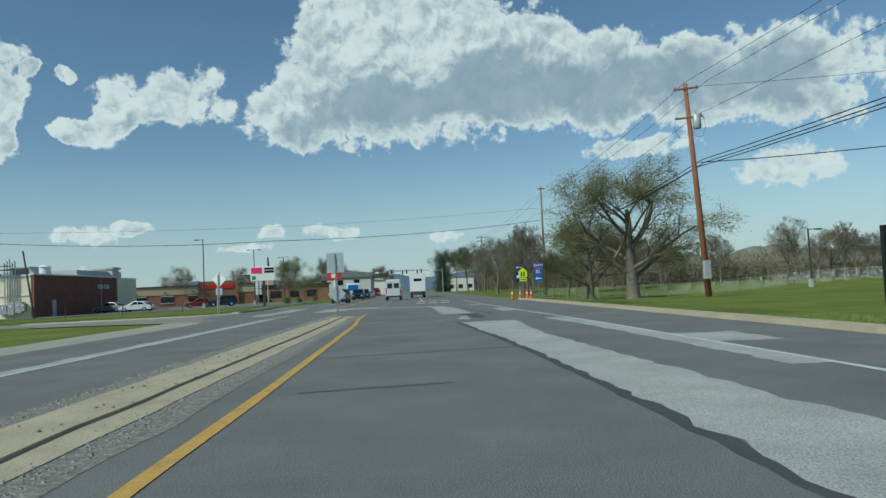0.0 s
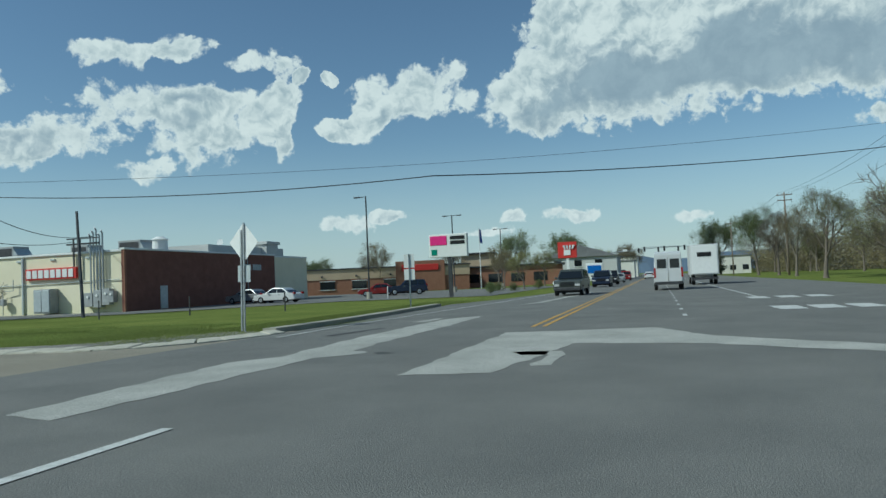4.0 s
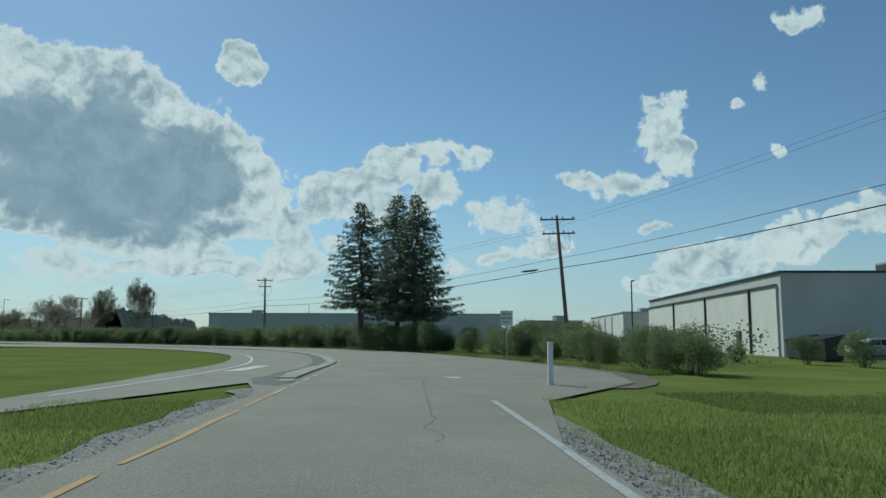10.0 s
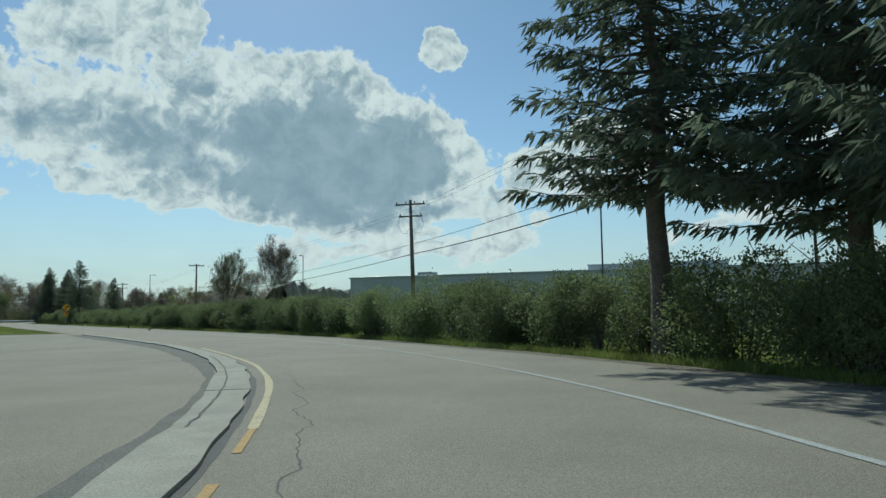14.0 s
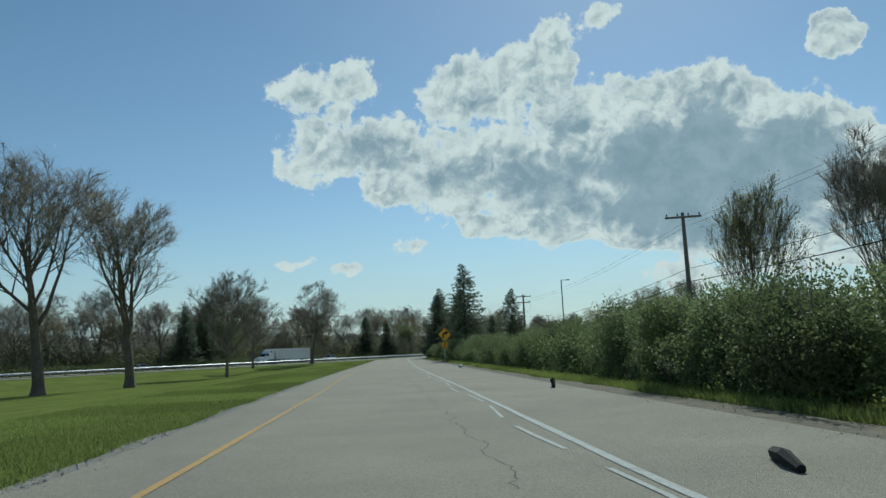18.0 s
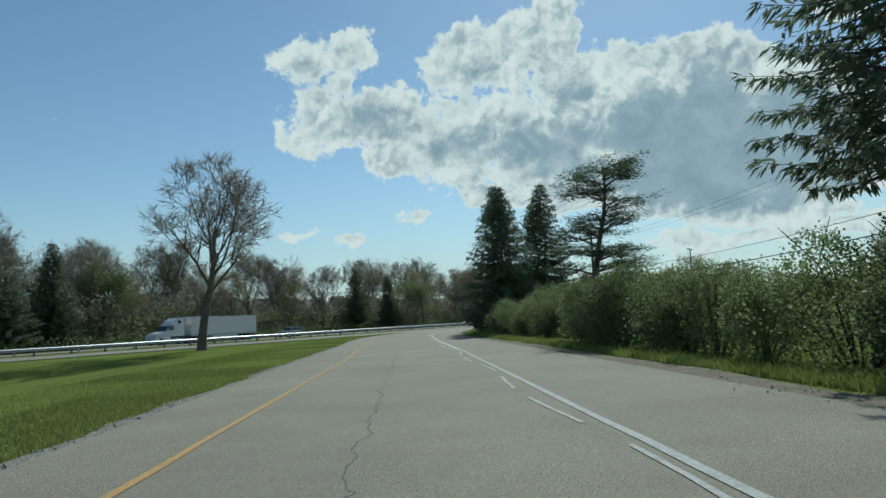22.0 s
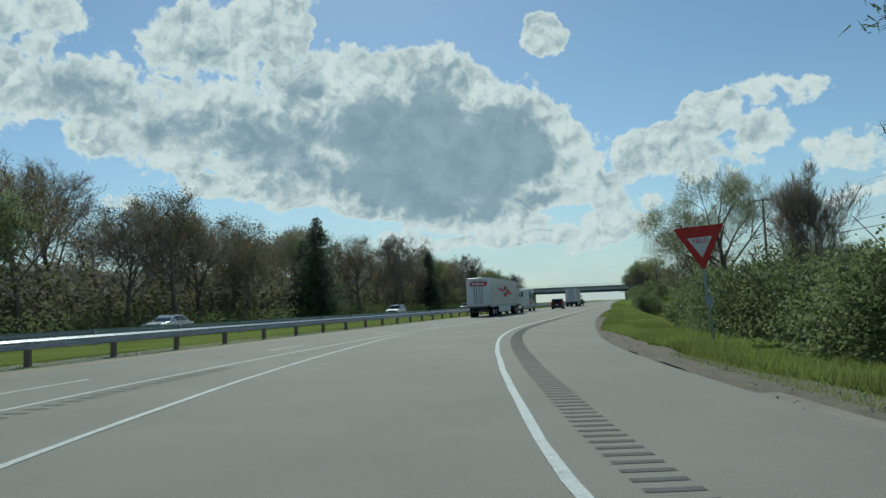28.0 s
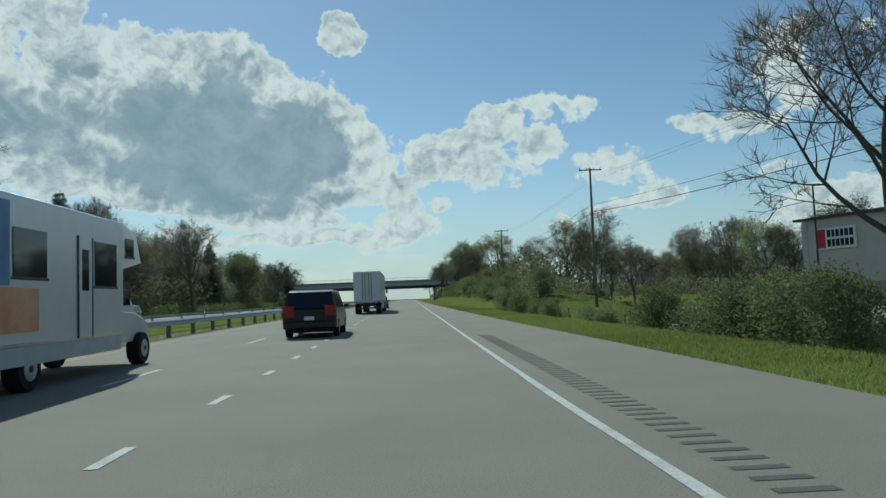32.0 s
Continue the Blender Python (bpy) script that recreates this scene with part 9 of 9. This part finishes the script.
for k in (-1, 1):
    d = part("rear_door", Mesh().box(-2.99, min(0.02 * k, 0.9 * k), 0.6, -2.94, max(0.02 * k, 0.9 * k), 2.5, 0.02), CAR_WHITE, wv)
    part("window", Mesh().box(-3.0, min(0.12 * k, 0.75 * k), 1.55, -2.985, max(0.12 * k, 0.75 * k), 2.2), GLASS, d)
    part("tail_lamp", Mesh().box(-3.0, min(0.85 * k, 0.98 * k), 0.9, -2.9, max(0.85 * k, 0.98 * k), 1.6), LAMP_RED, wv)
    for x in (-1.8, 1.9):
        wheel(wv, x, k * 0.88, 0.36, 0.24)
part("bumper", Mesh().box(-3.08, -0.95, 0.4, -2.9, 0.95, 0.6, 0.03), DARK_STEEL, wv)
stand(wv, -2.6, 96, 90)
bt = thing("box_truck", "white box truck driving ahead on the main road", "truck")
part("box", Mesh().box(-4, -1.2, 0.9, 2.0, 1.2, 3.6, 0.04), CAR_WHITE, bt)
part("cab", Mesh().box(2.1, -1.05, 0.6, 4.2, 1.05, 2.5, 0.15), CAR_WHITE, bt)
part("rear_door", Mesh().box(-4.04, -1.1, 1.0, -4.0, 1.1, 3.5, 0.01), SIGN_WHITE, bt)
part("emblem", Mesh().box(-4.06, -0.6, 2.5, -4.04, 0.6, 2.9), BLACK, bt, "dark bars of lettering")
part("bumper", Mesh().box(-4.1, -1.1, 0.45, -3.9, 1.1, 0.65), DARK_STEEL, bt)
for k in (-1, 1):
    for x in (-2.6, 3.1):
        wheel(bt, x, k * 0.95, 0.45, 0.3)
stand(bt, 0.7, 112, 90)

# motorhome
rv = thing("motorhome", "white motorhome with a printed blue and orange rear panel", "motorhome")
b = part("body", Mesh().box(-5.2, -1.2, 0.75, 1.2, 1.2, 3.25, 0.08), CAR_WHITE, rv)
part("overcab", Mesh().add([(1.1, -1.2, 2.2), (1.1, 1.2, 2.2), (1.1, 1.2, 3.2), (1.1, -1.2, 3.2), (2.5, -1.1, 2.4), (2.5, 1.1, 2.4), (2.2, 1.1, 3.05), (2.2, -1.1, 3.05)], [(0, 1, 5, 4), (4, 5, 6, 7), (7, 6, 2, 3), (0, 4, 7, 3), (1, 2, 6, 5)]), CAR_WHITE, b)
part("cab", shell([(1.1, 0.55), (1.1, 1.3), (2.4, 1.25), (3.3, 1.0), (3.4, 0.55)], [(1.1, 1.25), (1.1, 2.2), (1.9, 2.2), (2.5, 1.25)], 0.98, 0.1, 1.3), CAR_WHITE, rv)
for sy in (-1, 1):
    y0, y1 = sy * 1.2, sy * 1.215
    for x0, x1, z0, z1 in ((-3.4, -2.3, 1.9, 2.7), (-0.35, 0.75, 1.8, 2.7), (1.3, 1.75, 2.5, 2.9)):
        w = part("window", Mesh().box(x0, min(y0, y1), z0, x1, max(y0, y1), z1, 0.01), GLASS, b)
        part("frame", Mesh().box(x0 - 0.05, min(y0, y1), z0 - 0.05, x1 + 0.05, max(y0, y1), z0), DARK_STEEL, w)
    d = part("door", Mesh().box(-1.1, min(y0, y1 * 1.002), 0.8, -0.5, max(y0, y1 * 1.002), 2.75, 0.02), CAR_WHITE, b)
    for x in (-1.12, -0.5):
        part("seal", Mesh().box(x, min(y0, y1 * 1.01), 0.8, x + 0.03, max(y0, y1 * 1.01), 2.75), DARK_STEEL, d)
    part("glass", Mesh().box(-0.95, min(y0, y1 * 1.006), 1.7, -0.65, max(y0, y1 * 1.006), 2.5), GLASS, d)
    part("printed_panel", Mesh().box(-5.1, min(y0, y1), 1.75, -3.5, max(y0, y1), 3.1), mat("print_blue", (0.1, 0.2, 0.38), (0.2, 0.32, 0.5), 1.5, 0.5, 0.0) if "print_blue" not in MATS else MATS["print_blue"], b, "blue printed panel")
    part("printed_panel", Mesh().box(-5.1, min(y0, y1 * 1.004), 1.0, -2.6, max(y0, y1 * 1.004), 1.72), mat("print_orange", (0.6, 0.26, 0.12), (0.7, 0.42, 0.25), 1.5, 0.5, 0.0) if "print_orange" not in MATS else MATS["print_orange"], b, "orange printed panel")
    for x in (-2.7, 2.6):
        wheel(rv, x, sy * 0.98, 0.38, 0.3)
    part("cab_window", Mesh().box(1.35, min(sy * 0.97, sy * 0.99), 1.4, 2.1, max(sy * 0.97, sy * 0.99), 2.0), GLASS, rv)
part("roof_hatch", Mesh().box(-3.6, -0.35, 3.25, -2.8, 0.35, 3.4, 0.05).box(-1.2, -0.3, 3.25, -0.6, 0.3, 3.38, 0.05), SIGN_WHITE, b)
part("skirt", Mesh().box(-5.1, -1.15, 0.45, 1.1, 1.15, 0.78), SIGN_BACK, rv)
stand(rv, *HWY.at(357, 5.8)[:2], HWY.turn(354))

# tanks and tank car behind the fence
for k in range(3):
    tk = thing("storage_tank", "white horizontal gas tank behind the fence", "tank", "gas tanks")
    x, y = -393 - k * 3.2, -176 - k * 0.8
    part("shell", Mesh().tube([(x - 1.3, y, 1.3), (x - 1.15, y, 1.3), (x + 1.15, y, 1.3), (x + 1.3, y, 1.3)], [0.35, 0.6, 0.6, 0.35], 14), CAR_WHITE, tk, smooth=True)
    for q in (-0.8, 0.6):
        part("cradle", Mesh().box(x + q, y - 0.5, 0, x + q + 0.2, y + 0.5, 0.9), CONCRETE, tk)

# ---- grass blades along the road edges ----
def grass_tile(seed, w, d, n, h):
    r = random.Random(seed)
    m = Mesh()
    for i in range(n):
        x, y = r.uniform(-w / 2, w / 2), r.uniform(-d / 2, d / 2)
        hh = h * r.uniform(0.5, 1.3) * (1.6 if r.random() < 0.04 else 1)
        a = r.uniform(0, 6.283)
        bx, by = math.cos(a) * 0.012, math.sin(a) * 0.012
        lx, ly = r.gauss(0, 0.35) * hh, r.gauss(0, 0.35) * hh
        m.v += [(x - bx, y - by, 0), (x + bx, y + by, 0), (x + lx, y + ly, hh)]
        k = len(m.v) - 3
        m.f.append((k, k + 1, k + 2))
    return m


tiles = [grass_tile(60 + i, 5.0, 3.0, 6500, 0.075).data("grass", BLADE) for i in range(3)]
tuft = [grass_tile(70 + i, 2.4, 1.0, 1400, 0.2).data("grass", BLADE) for i in range(2)]
n = 0


def lay(line, s0, s1, off, step, meshes, rng_):
    s = s0
    while s < s1:
        o = off(s) if callable(off) else off
        x, y, _ = line.at(s, o)
        g = new("grass", meshes[rng_.randrange(len(meshes))])
        g.matrix_basis = pose(x, y, -0.06, 0, 0, line.turn(s) + rng_.choice((0, 180)))
        tagged(g, "patch of fresh green grass blades along the verge", "grass", "", "stuff")
        s += step


gr_ = random.Random(9)
lay(RAMP, 29, 68, lambda s: RAMP_RIGHT(s) - 1.8, 5, tiles, gr_)
lay(RAMP, 26, 68, lambda s: RAMP_RIGHT(s) - 4.7, 5, tiles, gr_)
lay(RAMP, 20, 68, lambda s: RAMP_RIGHT(s) - 7.6, 5, tiles, gr_)
lay(RAMP, 16, 68, lambda s: RAMP_RIGHT(s) - 10.5, 5, tiles, gr_)
lay(RAMP, 24, 68, lambda s: RAMP_LEFT(s) + 2.1, 5, tiles, gr_)
lay(RAMP, 182, 372, lambda s: RAMP_LEFT(s) + 1.8, 5, tiles, gr_)
lay(RAMP, 182, 360, lambda s: RAMP_LEFT(s) + 4.6, 5, tiles, gr_)
lay(RAMP, 78, 470, lambda s: RAMP_RIGHT(s) - 1.5, 2.4, tuft, gr_)
lay(RAMP, 330, 450, lambda s: RAMP_RIGHT(s) - 1.9 - (0.6 if s > 405 else 0.0), 5, tiles, gr_)
lay(HWY, 296, 500, lambda s: -9.2 if s < 306 else -8.6, 5, tiles, gr_)
lay(CK, 0, CK.length, lambda s: -5.2 if s < 8 else -3.6, 4, tiles, gr_)
lay(CK, 0, CK.length + 6, lambda s: -7.9 if s < 8 else -6.3, 4, tiles, gr_)
lay(MAIN, 118, 150, 16.5, 5, tiles, gr_)
lay(MAIN, 60, 130, -11.4, 5, tiles, gr_)
lay(HWY, 120, 480, 9.6, 5, tiles, gr_)
